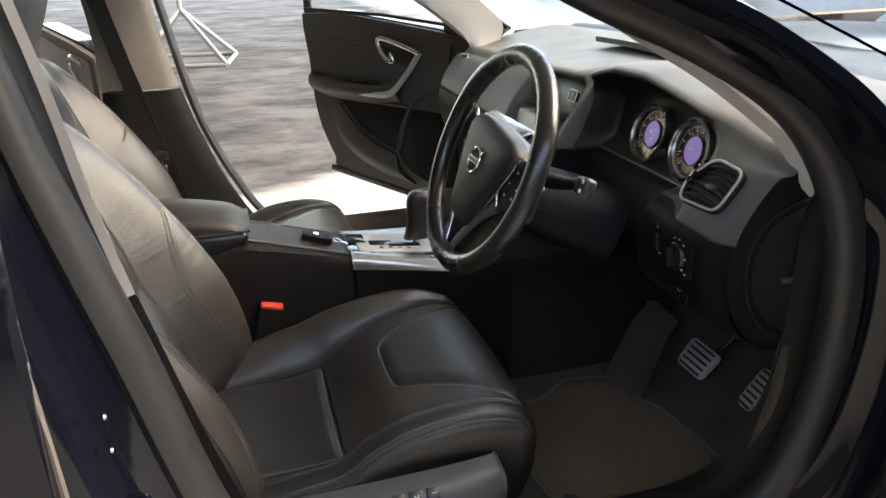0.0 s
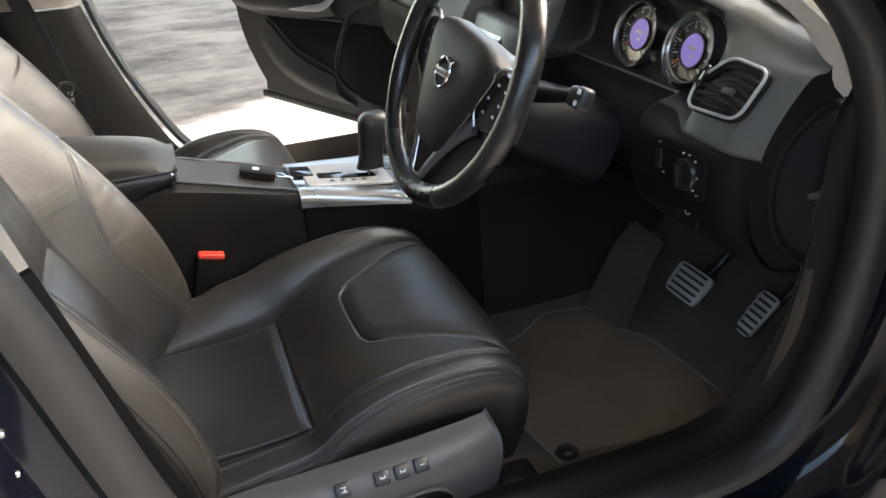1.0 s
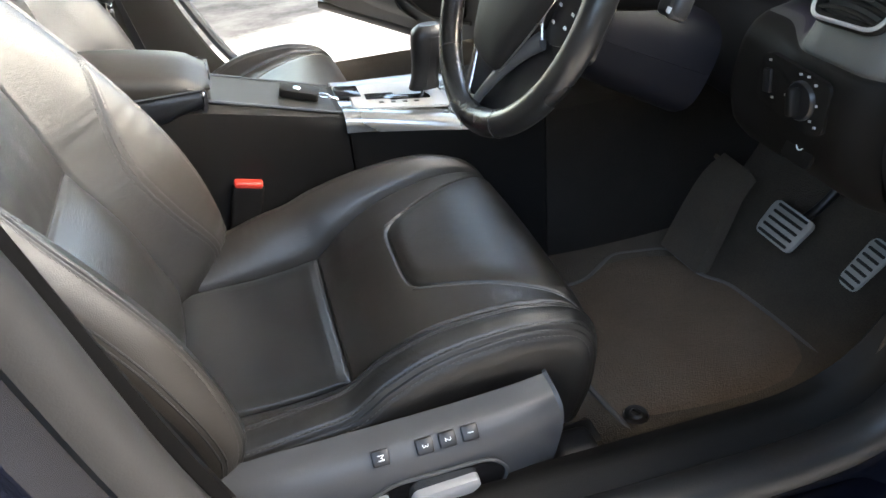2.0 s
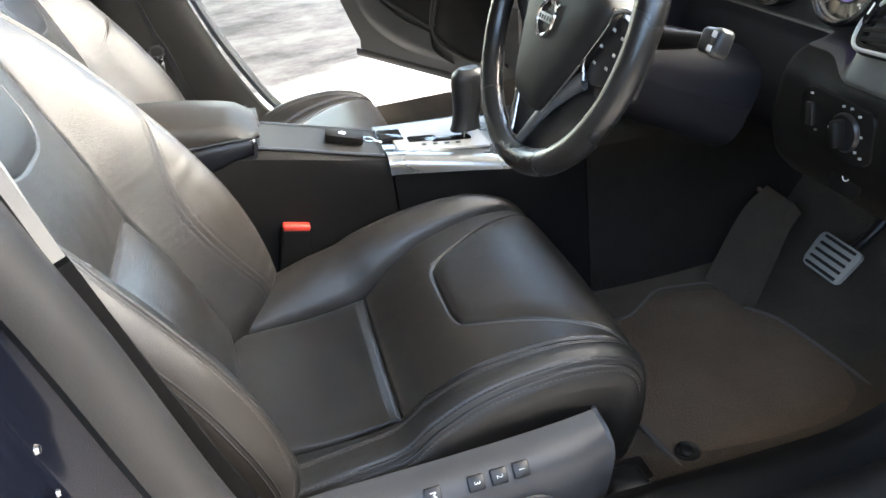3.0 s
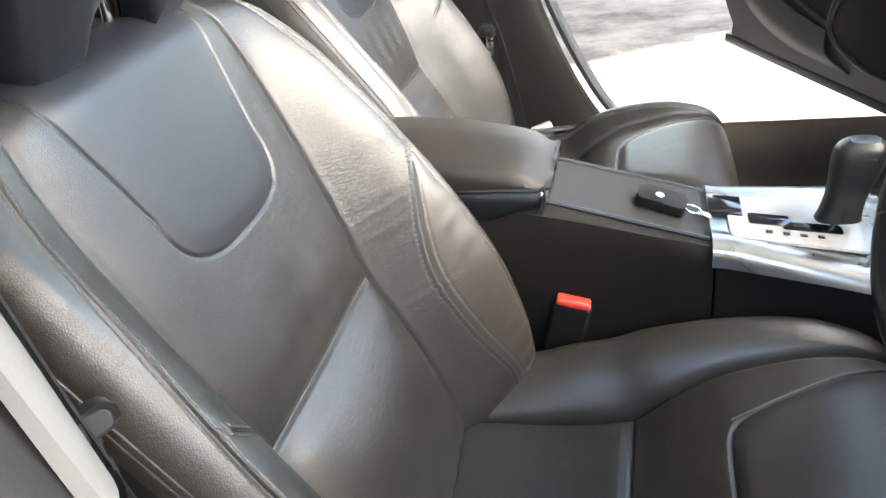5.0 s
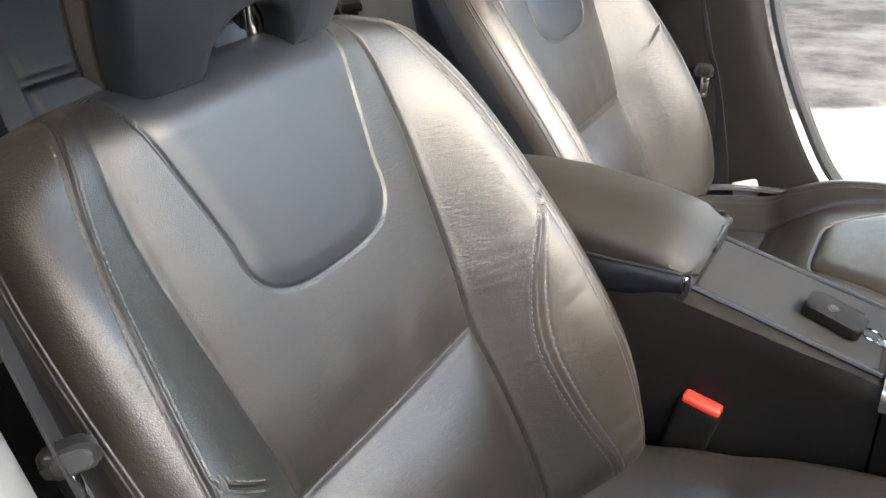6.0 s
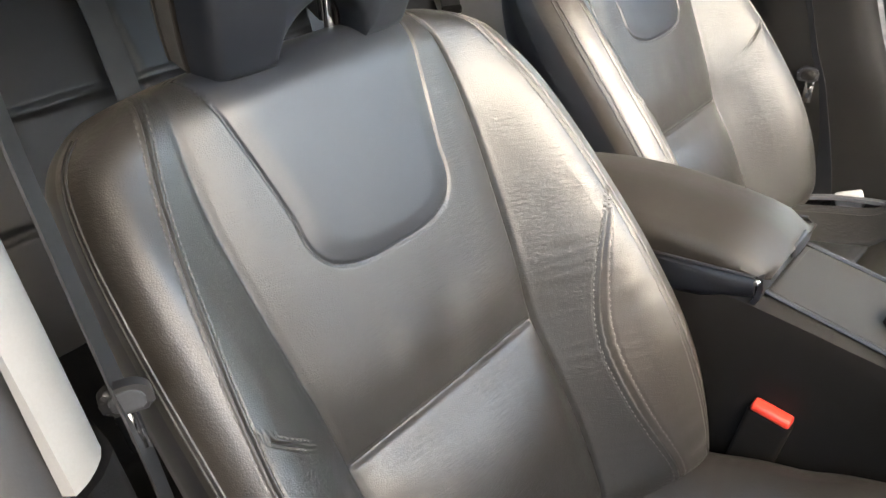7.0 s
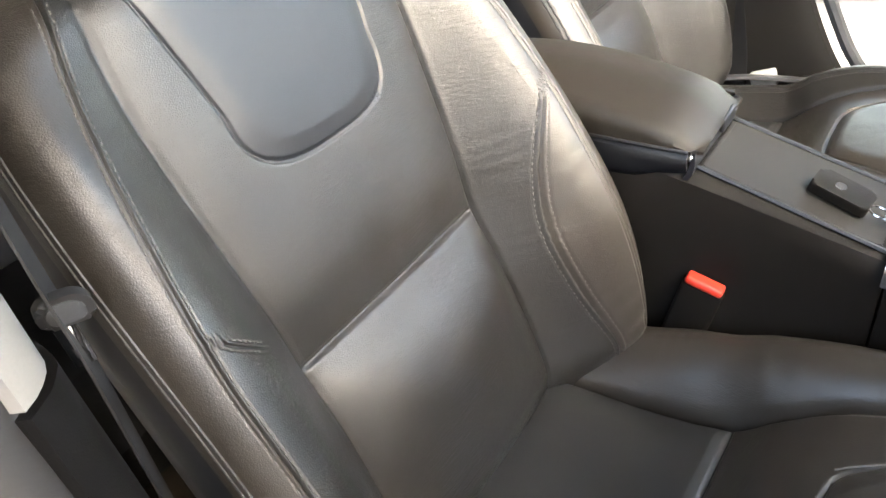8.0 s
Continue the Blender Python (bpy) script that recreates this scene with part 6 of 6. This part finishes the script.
# ---- floor mat and pedals ----
mat_out = [(0.246, 0.635), (0.190, 0.715), (0.209, 0.815), (0.305, 0.824), (0.343, 0.854), (0.463, 0.868), (0.585, 0.873), (0.614, 0.842), (0.636, 0.616), (0.618, 0.548), (0.449, 0.522), (0.25, 0.525)]
fmat = thing("floor_mat", (0.42, 0.68, 0.322), "worn brown-black carpet floor mat with bound edges in the footwell", "floor mat")
shape = [(x - 0.42, y - 0.68) for x, y in rounded(mat_out, 0.02, 4)]
part("mat_carpet", prism(bmesh.new(), shape, 0.006, None, 0.002), MAT_PILE, fmat)
part("edge_binding", tube(bmesh.new(), [(x, y, 0.005) for x, y in shape], 0.0042, 8, closed=True), THREAD, fmat, "bound mat edge")
clip = part("mat_clip", lathe(bmesh.new(), [(0.0, 0.008), (0.007, 0.008), (0.010, 0.005), (0.016, 0.006), (0.018, 0.0)], pose(0.561 - 0.42, 0.562 - 0.68, 0.006), 28), PLASTIC_BLACK, fmat, "round black mat clip")
part("clip_slot", boxm(bmesh.new(), (0.012, 0.003, 0.001), (0.561 - 0.42, 0.562 - 0.68, 0.0143), (0, 0, 30)), PLASTIC, clip)

foot = [[(0.200, 0.832, 0.322), (0.300, 0.842, 0.322)], [(0.198, 0.872, 0.40), (0.292, 0.878, 0.40)], [(0.200, 0.900, 0.45), (0.284, 0.903, 0.45)], [(0.204, 0.930, 0.475), (0.276, 0.930, 0.475)]]
rest = thing("foot_rest", (0.22, 0.88, 0.32), "brown-black carpeted foot rest beside the pedals", "foot rest")
shell("rest_face", loft(foot, 14, 14) - np.array([0.22, 0.88, 0.32]), 0.03, CARPET, rest, "", False)
ribs = bmesh.new()
for k in range(6):
    u = 0.15 + 0.13 * k
    boxm(ribs, (0.085, 0.008, 0.006), (0.0, -0.047 + 0.10 * u, 0.018 + 0.18 * u), (62, 0, 0), 0.002, 1)
part("rest_ribs", ribs, MAT_PILE, rest)


def pedal(name, m, w, h, ribs, taper, label):
    p = thing(name, (0, 0, 0), label, "pedal", "pedals", m=m)
    out = rounded([(-w / 2 * taper, -h / 2), (w / 2 * taper, -h / 2), (w / 2, h / 2), (-w / 2, h / 2)], 0.012, 5)
    part("pedal_plate", prism(bmesh.new(), out, 0.007, None, 0.002), SATIN, p, "brushed steel pedal plate")
    for k in range(ribs):
        y = -h / 2 + h * (k + 0.5) / ribs
        part("rubber_rib", boxm(bmesh.new(), (w * 0.74, h / ribs * 0.42, 0.004), (0, y, 0.0075), (0, 0, 0), 0.0018, 2), RUBBER, p)
    part("pedal_arm", tube(bmesh.new(), spline([(0.0, 0.0, -0.002), (0.0, 0.05, -0.03), (0.01, 0.14, -0.02), (0.015, 0.24, 0.02)], 14), 0.008, 10), PLASTIC_BLACK, p)
    return p


pedal("brake_pedal", pose(0.366, 0.925, 0.436, 50, 0, 0), 0.092, 0.062, 5, 0.90, "silver brake pedal with black rubber ribs")
pedal("accelerator_pedal", pose(0.505, 0.959, 0.440, 52, 4, 0), 0.042, 0.084, 7, 0.80, "long silver accelerator pedal with black rubber ribs")

# ---- seat belts ----


def webbing(bm, pts, width, side, thick=0.0016):
    """A flat strap along points; side is the direction of its width, point by point or for all."""
    p = spline(pts, 40)
    tan = np.gradient(p, axis=0)
    s = np.broadcast_to(np.array(side, float), p.shape)
    rings = []
    for k in range(len(p)):
        t = tan[k] / np.linalg.norm(tan[k])
        w = s[k] - t * (s[k] @ t)
        w /= np.linalg.norm(w)
        n = np.cross(t, w)
        rings.append([bm.verts.new(Vector(p[k] + w * a * width / 2 + n * b * thick / 2)) for a, b in ((-1, -1), (1, -1), (1, 1), (-1, 1))])
    for a, b in zip(rings, rings[1:]):
        for i in range(4):
            bm.faces.new((a[i], a[(i + 1) % 4], b[(i + 1) % 4], b[i]))
    bm.faces.new(rings[0][::-1])
    bm.faces.new(rings[-1])
    return bm


def front_belt(sx, pts, side, tongue_m, label):
    base = pts[-1]
    belt = thing("seat_belt", base, label, "seat belt", "front seat belts")
    off = np.array(base)
    part("webbing", webbing(bmesh.new(), [tuple(np.array(q) - off) for q in pts], 0.046, side), BELT, belt, "black woven belt webbing")
    m = Matrix.Translation(-Vector(base)) @ tongue_m
    cap = part("tongue_grip", prism(bmesh.new(), rounded([(-0.030, -0.018), (0.030, -0.018), (0.032, 0.012), (0.018, 0.026), (-0.018, 0.026), (-0.032, 0.012)], 0.01), 0.016, m @ pose(0, 0, -0.008), 0.004, 3), PLASTIC_BLACK, belt)
    part("grip_face", prism(bmesh.new(), rounded([(-0.020, -0.012), (0.020, -0.012), (0.022, 0.010), (0.010, 0.019), (-0.010, 0.019), (-0.022, 0.010)], 0.007), 0.004, m @ pose(0, 0, 0.0065), 0.0015, 2), GRIP if sx > 0 else PLASTIC, cap, "grey tongue cover")
    part("tongue", boxm(bmesh.new(), (0.026, 0.070, 0.003), (0.010, -0.052, 0.004), (0, 0, 0), 0.001, 2, m), CHROME, belt, "chrome belt tongue")
    part("tongue_slot", boxm(bmesh.new(), (0.012, 0.016, 0.0034), (0.010, -0.064, 0.004), (0, 0, 0), 0.0, 1, m), PLASTIC_BLACK, belt)
    return belt


front_belt(1, [(0.652, -0.165, 1.30), (0.660, -0.130, 1.06), (0.661, -0.122, 1.0), (0.662, -0.108, 0.90), (0.662, -0.100, 0.85), (0.662, -0.095, 0.75), (0.662, -0.085, 0.58), (0.66, -0.08, 0.44)], (0.45, 0.89, 0), pose(0.664, -0.092, 0.884) @ Matrix(((0.93, 0.1, 0.36, 0), (-0.36, 0.1, 0.93, 0), (0.06, 0.99, -0.1, 0), (0, 0, 0, 1))) @ Matrix.Scale(0.50, 4), "black seat belt with chrome tongue hanging beside the driver's seat")
front_belt(-1, [(-0.672, -0.255, 1.30), (-0.684, -0.190, 0.99), (-0.69, -0.160, 0.86), (-0.69, -0.130, 0.734), (-0.69, -0.112, 0.68), (-0.685, -0.080, 0.52), (-0.67, -0.07, 0.44)], (0.25, 0.97, 0), pose(-0.682, -0.122, 0.70) @ Matrix(((-0.3, 0.0, 0.95, 0), (0.95, 0.1, 0.3, 0), (-0.1, 0.99, 0.0, 0), (0, 0, 0, 1))) @ Matrix.Scale(0.6, 4), "black seat belt with chrome tongue hanging on the far door post")
anchor = thing("belt_anchor", (-0.662, -0.015, 0.475), "pale plastic belt anchor cover beside the passenger seat", "belt anchor")
part("anchor_cover", boxm(bmesh.new(), (0.018, 0.050, 0.034), (0, 0, 0), (20, 0, 0), 0.006, 3), SATIN, anchor)

# ---- rear bench ----
bench = thing("rear_seat", (0, -0.75, 0.32), "black leather rear bench with stitched panels", "rear seat")
RB = np.array([0, -0.75, 0.32])


def bench_back(x, v):
    w = 0.016 * np.exp(-((((np.abs(x) - 0.33) / 0.20) ** 4)))
    for s in (-0.53, -0.15, 0.15, 0.53):
        w = w + groove(x - s, 0.010, 0.006)
    for s in (0.20, 0.38):
        w = w + groove(v - s, 0.008, 0.006)
    return w


us, vs = np.linspace(-0.64, 0.64, 161), np.linspace(0, 0.70, 100)
U, V = np.meshgrid(us, vs, indexing="ij")
W = bench_back(U, V)
P = np.stack([U, -0.86 - 0.42 * V + 0.90 * W - 0.05 * smooth01((V - 0.64) / 0.06), 0.50 + 0.90 * V + 0.42 * W], -1) - RB
ids = (np.searchsorted([-0.53, -0.15, 0.15, 0.53], 0.5 * (U[:-1, :-1] + U[1:, :-1])) * 3 + np.searchsorted([0.20, 0.38], 0.5 * (V[:-1, :-1] + V[:-1, 1:])))
n0 = normals_of(P)
fl = n0[80, 40, 1] < 0
sheet(P, ids, {k: ("back_panel", BENCH, "") for k in range(15)}, bench, bool(fl), -n0 if fl else n0)
rbox("bench_core", (1.26, 0.10, 0.70), (0, -0.35, 0.43), PLASTIC_BLACK, bench, (25, 0, 0), 0.02)
us, vs = np.linspace(-0.64, 0.64, 121), np.linspace(0, 0.46, 50)
U, V = np.meshgrid(us, vs, indexing="ij")
H = 0.015 * np.exp(-((((np.abs(U) - 0.33) / 0.20) ** 4))) + groove(np.abs(U) - 0.15, 0.01, 0.006) - 0.09 * smooth01((V - 0.40) / 0.06)
P = np.stack([U, -0.88 + V, 0.49 + 0.05 * V / 0.46 + H], -1) - RB
sheet(P, np.searchsorted([-0.15, 0.15], 0.5 * (U[:-1, :-1] + U[1:, :-1])), {k: ("bench_cushion", BENCH, "") for k in range(3)}, bench, False)
rbox("bench_base", (1.28, 0.40, 0.14), (0, 0.08, 0.06), PLASTIC_BLACK, bench, bevel=0.02)
for x in (-0.36, 0.36):
    part("rear_headrest", boxm(bmesh.new(), (0.26, 0.10, 0.17), (x, -0.44, 0.875), (20, 0, 0), 0.035, 4), LEATHER_SMOOTH, bench)
for x0, x1 in ((0.168, 0.205), (-0.30, -0.24)):
    base = (x1, -0.80, 0.54)
    belt = thing("seat_belt", base, "black rear seat belt lying across the bench back", "seat belt", "rear seat belts")
    part("webbing", webbing(bmesh.new(), [tuple(np.array(q) - np.array(base)) for q in ((x0, -1.135, 1.12), (0.6 * x0 + 0.4 * x1, -1.035, 0.965), (x1, -0.955, 0.80), (x1 + 0.02, -0.86, 0.58))], 0.046, (1, 0, 0)), BELT, belt)
tongue = thing("belt_tongue", (-0.640, -0.950, 0.772), "chrome belt tongue hanging at the rear quarter", "belt tongue")
part("tongue_plate", prism(bmesh.new(), rounded([(-0.012, -0.03), (0.012, -0.03), (0.014, 0.012), (-0.014, 0.012)], 0.005), 0.003, pose(0, 0, 0, 80, 0, -40), 0.0008), CHROME, tongue)
part("tongue_hood", boxm(bmesh.new(), (0.05, 0.016, 0.022), (0, 0, 0.022), (0, 0, -40), 0.006, 3), PLASTIC, tongue)
part("webbing", webbing(bmesh.new(), [(0, 0, 0.03), (-0.02, -0.06, 0.2), (-0.03, -0.14, 0.38)], 0.046, (0.7, -0.7, 0)), BELT, tongue)

# ---- doors ----


def door_panel(door, m, outline, trim=PLASTIC_GREY):
    body = part("door_shell", prism(bmesh.new(), outline, 0.06, m @ pose(0, 0, -0.075), 0.004), PAINT, door, "glossy black outer door")
    face = [(x * 0.985 + 0.008, y * 0.985 + 0.010) for x, y in outline]
    part("door_trim", prism(bmesh.new(), face, 0.02, m @ pose(0, 0, -0.012), 0.006, 3), trim, door, "dark grey moulded door trim")
    return body


def passenger_door():
    d = Vector((-0.858, -0.513, 0))
    n = Vector((0.513, -0.858, 0))
    door = thing("passenger_door", (-0.80, 0.85, 0.38), "open dark grey passenger door with silver pull handle", "car door", "car doors", m=Matrix(((d.x, 0, n.x, -0.80), (d.y, 0, n.y, 0.85), (0, 1, 0, 0), (0, 0, 0, 1))))
    I = Matrix()
    out = spline([(0.03, 0.42), (0.02, 0.70), (0.03, 0.955)], 8).tolist() + [(0.16, 0.970), (0.45, 0.995), (0.70, 1.015), (0.905, 1.005)] + spline([(0.900, 0.95), (0.876, 0.82), (0.862, 0.66), (0.815, 0.53), (0.752, 0.455)], 12).tolist() + [(0.77, 0.420), (0.40, 0.385), (0.10, 0.372)]
    door_panel(door, I, out, PLASTIC_GREY)
    part("lower_edge", boxm(bmesh.new(), (0.74, 0.028, 0.09), (0.42, 0.390, -0.035), (0, 0, 3), 0.006, 2), PLASTIC_BLACK, door)
    # upper pad line
    part("pad_seam", tube(bmesh.new(), spline([(0.84, 0.905, 0.009), (0.66, 0.915, 0.011), (0.47, 0.905, 0.012), (0.40, 0.885, 0.012)], 24), 0.004, 8), PLASTIC_GREY, door)
    # armrest: a ledge with a bright front edge
    arm = [[(0.87, 0.775, 0.008), (0.72, 0.770, 0.010), (0.50, 0.768, 0.010), (0.36, 0.785, 0.008)], [(0.85, 0.770, 0.030), (0.72, 0.762, 0.048), (0.50, 0.760, 0.050), (0.36, 0.772, 0.030)], [(0.85, 0.745, 0.032), (0.72, 0.735, 0.052), (0.50, 0.738, 0.052), (0.36, 0.75, 0.032)], [(0.86, 0.72, 0.008), (0.72, 0.70, 0.010), (0.50, 0.702, 0.010), (0.36, 0.72, 0.008)]]
    shell("armrest", loft(arm, 30, 18), 0.006, PLASTIC_GREY, door, "grey door armrest", False)
    shell("armrest", loft(arm, 30, 18), 0.004, PLASTIC_GREY, door, "grey door armrest", True).name = "armrest_lining"
    part("pull_trim", tube(bmesh.new(), spline([(0.745, 0.752, 0.050), (0.60, 0.744, 0.054), (0.45, 0.742, 0.052), (0.375, 0.752, 0.044), (0.325, 0.80, 0.030), (0.275, 0.862, 0.020), (0.252, 0.895, 0.016)], 40), 0.0115, 10, flat=0.55, up=(0, 0, 1)), SATIN, door, "satin silver pull trim")
    part("handle_surround", prism(bmesh.new(), rounded([(0.448, 0.930), (0.425, 0.905), (0.395, 0.845), (0.30, 0.84), (0.25, 0.885), (0.26, 0.905), (0.35, 0.915)], 0.015), 0.010, pose(0, 0, 0.006), 0.003), PLASTIC_BLACK, door, "black handle recess")
    part("door_handle", tube(bmesh.new(), spline([(0.250, 0.892, 0.020), (0.34, 0.918, 0.026), (0.44, 0.932, 0.024), (0.446, 0.905, 0.026), (0.410, 0.868, 0.030), (0.372, 0.858, 0.030), (0.385, 0.885, 0.030)], 40), 0.0085, 10, flat=0.6, up=(0, 0, 1)), CHROME, door, "chrome door handle")
    sw = bmesh.new()
    for k in range(4):
        boxm(sw, (0.03, 0.012, 0.014), (0.62 - 0.05 * k, 0.777, 0.034), (20, 0, 0), 0.003, 1)
    part("window_switches", sw, PLASTIC_BLACK, door)
    pocket = rounded([(0.705, 0.700), (0.318, 0.705), (0.380, 0.530), (0.58, 0.598)], 0.02)
    part("door_pocket", prism(bmesh.new(), pocket, 0.004, pose(0, 0, 0.007), 0.001), PLASTIC, door, "dark open door pocket")
    part("pocket_rim", tube(bmesh.new(), [(x, y, 0.011) for x, y in pocket], 0.006, 8, closed=True), PLASTIC_GREY, door)
    pb = [[(0.70, 0.68, 0.012), (0.60, 0.595, 0.014), (0.50, 0.550, 0.018), (0.385, 0.520, 0.014)], [(0.74, 0.66, 0.010), (0.66, 0.555, 0.020), (0.52, 0.495, 0.026), (0.37, 0.465, 0.018)], [(0.76, 0.62, 0.008), (0.68, 0.52, 0.010), (0.52, 0.455, 0.010), (0.30, 0.43, 0.008)]]
    shell("pocket_wall", loft(pb, 24, 14), 0.006, PLASTIC_GREY, door, "bulging pocket wall", False)
    grille = rounded([(0.305, 0.70), (0.375, 0.525), (0.25, 0.452), (0.10, 0.455), (0.09, 0.70)], 0.03)
    part("speaker_panel", prism(bmesh.new(), grille, 0.008, pose(0, 0, 0.006), 0.004, 2), PLASTIC, door, "dark speaker panel")
    part("speaker_rim", tube(bmesh.new(), spline([(0.11, 0.93, 0.012), (0.145, 0.80, 0.016), (0.30, 0.715, 0.016), (0.378, 0.525, 0.014), (0.23, 0.448, 0.012), (0.08, 0.45, 0.010)], 50), 0.006, 8), PLASTIC_GREY, door)
    part("mirror_sail", prism(bmesh.new(), rounded([(0.02, 0.95), (0.16, 0.965), (0.09, 1.12), (0.02, 1.10)], 0.02), 0.02, pose(0, 0, -0.02), 0.004), PLASTIC_BLACK, door)
    frame_pts = spline([(0.03, 1.0, -0.03), (0.10, 1.13, -0.03), (0.32, 1.30, -0.03), (0.60, 1.38, -0.03), (0.84, 1.36, -0.03), (0.905, 1.20, -0.03), (0.905, 1.0, -0.03)], 60)
    wf = part("window_frame", tube(bmesh.new(), frame_pts, 0.02, 10, flat=0.7), PLASTIC_BLACK, door, "black window frame")
    pg = part("window_pane", prism(bmesh.new(), [(x, y) for x, y, _ in frame_pts], 0.004, pose(0, 0, -0.034)), GLASS, door, "clear window glass")
    pg.visible_shadow = False
    part("glass_strip", tube(bmesh.new(), [(0.10, 0.985, -0.004), (0.45, 1.008, -0.004), (0.89, 1.016, -0.004)], 0.006, 8), RUBBER, door)


passenger_door()


def rear_left_door():
    a = radians(68)
    d = Vector((-math.sin(a), -math.cos(a), 0))
    n = Vector((math.cos(a), -math.sin(a), 0))
    door = thing("rear_door", (-0.84, -0.26, 0.38), "open rear passenger door with pale trim and chrome handle", "car door", "car doors", m=Matrix(((d.x, 0, n.x, -0.84), (d.y, 0, n.y, -0.26), (0, 1, 0, 0), (0, 0, 0, 1))))
    out = [(0.03, 0.42), (0.02, 0.96), (0.30, 0.985), (0.80, 1.01), (0.84, 0.80), (0.76, 0.55), (0.60, 0.42)]
    door_panel(door, Matrix(), rounded(out, 0.03), GREYTRIM)
    part("trim_insert", prism(bmesh.new(), rounded([(0.06, 0.78), (0.06, 0.94), (0.76, 0.975), (0.78, 0.80)], 0.03), 0.008, pose(0, 0, 0.006), 0.003), BEIGE, door, "pale door insert")
    part("door_handle", tube(bmesh.new(), spline([(0.10, 0.93, 0.022), (0.16, 0.945, 0.03), (0.22, 0.94, 0.03), (0.21, 0.905, 0.03), (0.15, 0.89, 0.03)], 30), 0.009, 10, flat=0.6), CHROME, door, "chrome door handle")
    part("pull_trim", tube(bmesh.new(), spline([(0.70, 0.77, 0.04), (0.40, 0.76, 0.045), (0.24, 0.78, 0.04), (0.16, 0.88, 0.025)], 30), 0.010, 10, flat=0.6), SATIN, door)


rear_left_door()


def rear_right_door():
    door = thing("rear_door", (0.87, -0.06, 0.38), "closed glossy black rear door with a bright edge strip", "car door", "car doors")
    o = np.array([0.87, -0.06, 0.38])
    rows = [[(x, y, z) for z, x in ((0.36, 0.872), (0.60, 0.893), (0.82, 0.900), (0.94, 0.900), (1.10, 0.875), (1.36, 0.76))] for y in (-0.098, -0.30, -0.60, -0.98)]
    shell("door_skin", loft(rows, 40, 12) - o, 0.03, PAINT, door, "glossy black door skin", False)
    strip = [(0.886, -0.090, 0.38), (0.900, -0.094, 0.60), (0.904, -0.098, 0.80), (0.904, -0.104, 0.96), (0.884, -0.112, 1.10)]
    part("edge_strip", tube(bmesh.new(), spline(strip, 20) - o, 0.007, 8, flat=0.6), GREYTRIM, door, "bright strip along the door edge")
    return door


rear_right_door()
post = thing("door_striker", (0.80, -0.085, 0.66), "steel door striker and bolts on the painted post", "striker")
part("striker_plate", boxm(bmesh.new(), (0.05, 0.006, 0.07), (0, 0.006, 0), (0, 0, -6), 0.002), PAINT, post)
part("striker_loop", tube(bmesh.new(), spline([(-0.012, 0.008, 0.02), (-0.012, 0.03, 0.018), (-0.012, 0.034, 0), (-0.012, 0.03, -0.018), (-0.012, 0.008, -0.02)], 16), 0.003, 8), PAINT, post)
for z in (0.09, -0.09, 0.13):
    part("bolt", lathe(bmesh.new(), [(0, 0.003), (0.003, 0.0025), (0.004, 0.0)], pose(0.0, 0.010, z, -90, 0, 0), 12), CHROME, post)


def driver_door():
    a = radians(66)
    d = Vector((math.sin(a), -math.cos(a), 0))
    n = Vector((-math.cos(a), -math.sin(a), 0))
    door = thing("drivers_door", (0.838, 0.890, 0.38), "open black driver's door with dark trim", "car door", "car doors", m=Matrix(((d.x, 0, n.x, 0.838), (d.y, 0, n.y, 0.890), (0, 1, 0, 0), (0, 0, 0, 1))))
    out = rounded([(0.03, 0.40), (0.02, 0.95), (0.16, 0.975), (0.90, 1.01), (0.87, 0.70), (0.76, 0.42)], 0.03)
    door_panel(door, Matrix(), out, PLASTIC_GREY)
    part("speaker_rim", tube(bmesh.new(), spline([(0.10, 0.93, 0.012), (0.145, 0.80, 0.016), (0.30, 0.715, 0.016), (0.378, 0.525, 0.014), (0.23, 0.448, 0.012), (0.08, 0.45, 0.010)], 50), 0.006, 8), PLASTIC, door)
    part("speaker_panel", prism(bmesh.new(), rounded([(0.305, 0.70), (0.375, 0.525), (0.25, 0.452), (0.10, 0.455), (0.09, 0.70)], 0.03), 0.008, pose(0, 0, 0.006), 0.004, 2), PLASTIC, door)
    part("hinge", boxm(bmesh.new(), (0.10, 0.05, 0.03), (-0.02, 0.55, -0.03), (0, 0, 0), 0.006), PAINT, door)


driver_door()

# ---- workshop stand beyond the car ----
stand = thing("steel_stand", (-8.6, -0.35, 0), "tubular chrome work stand on the workshop floor", "stand")
feet = [(-0.55, -0.50, 0.02), (0.50, -0.62, 0.02), (0.75, 0.42, 0.02), (-0.35, 0.55, 0.02)]
top = (0.05, -0.05, 0.62)
for f in feet:
    part("leg", tube(bmesh.new(), [f, top], 0.028, 10), SATIN, stand)
for a, b in zip(feet, feet[1:] + feet[:1]):
    part("foot_bar", tube(bmesh.new(), [a, b], 0.024, 10), SATIN, stand)
part("mast", tube(bmesh.new(), [(0.05, -0.05, 0.55), (0.05, -0.05, 2.2)], 0.03, 12), SATIN, stand)
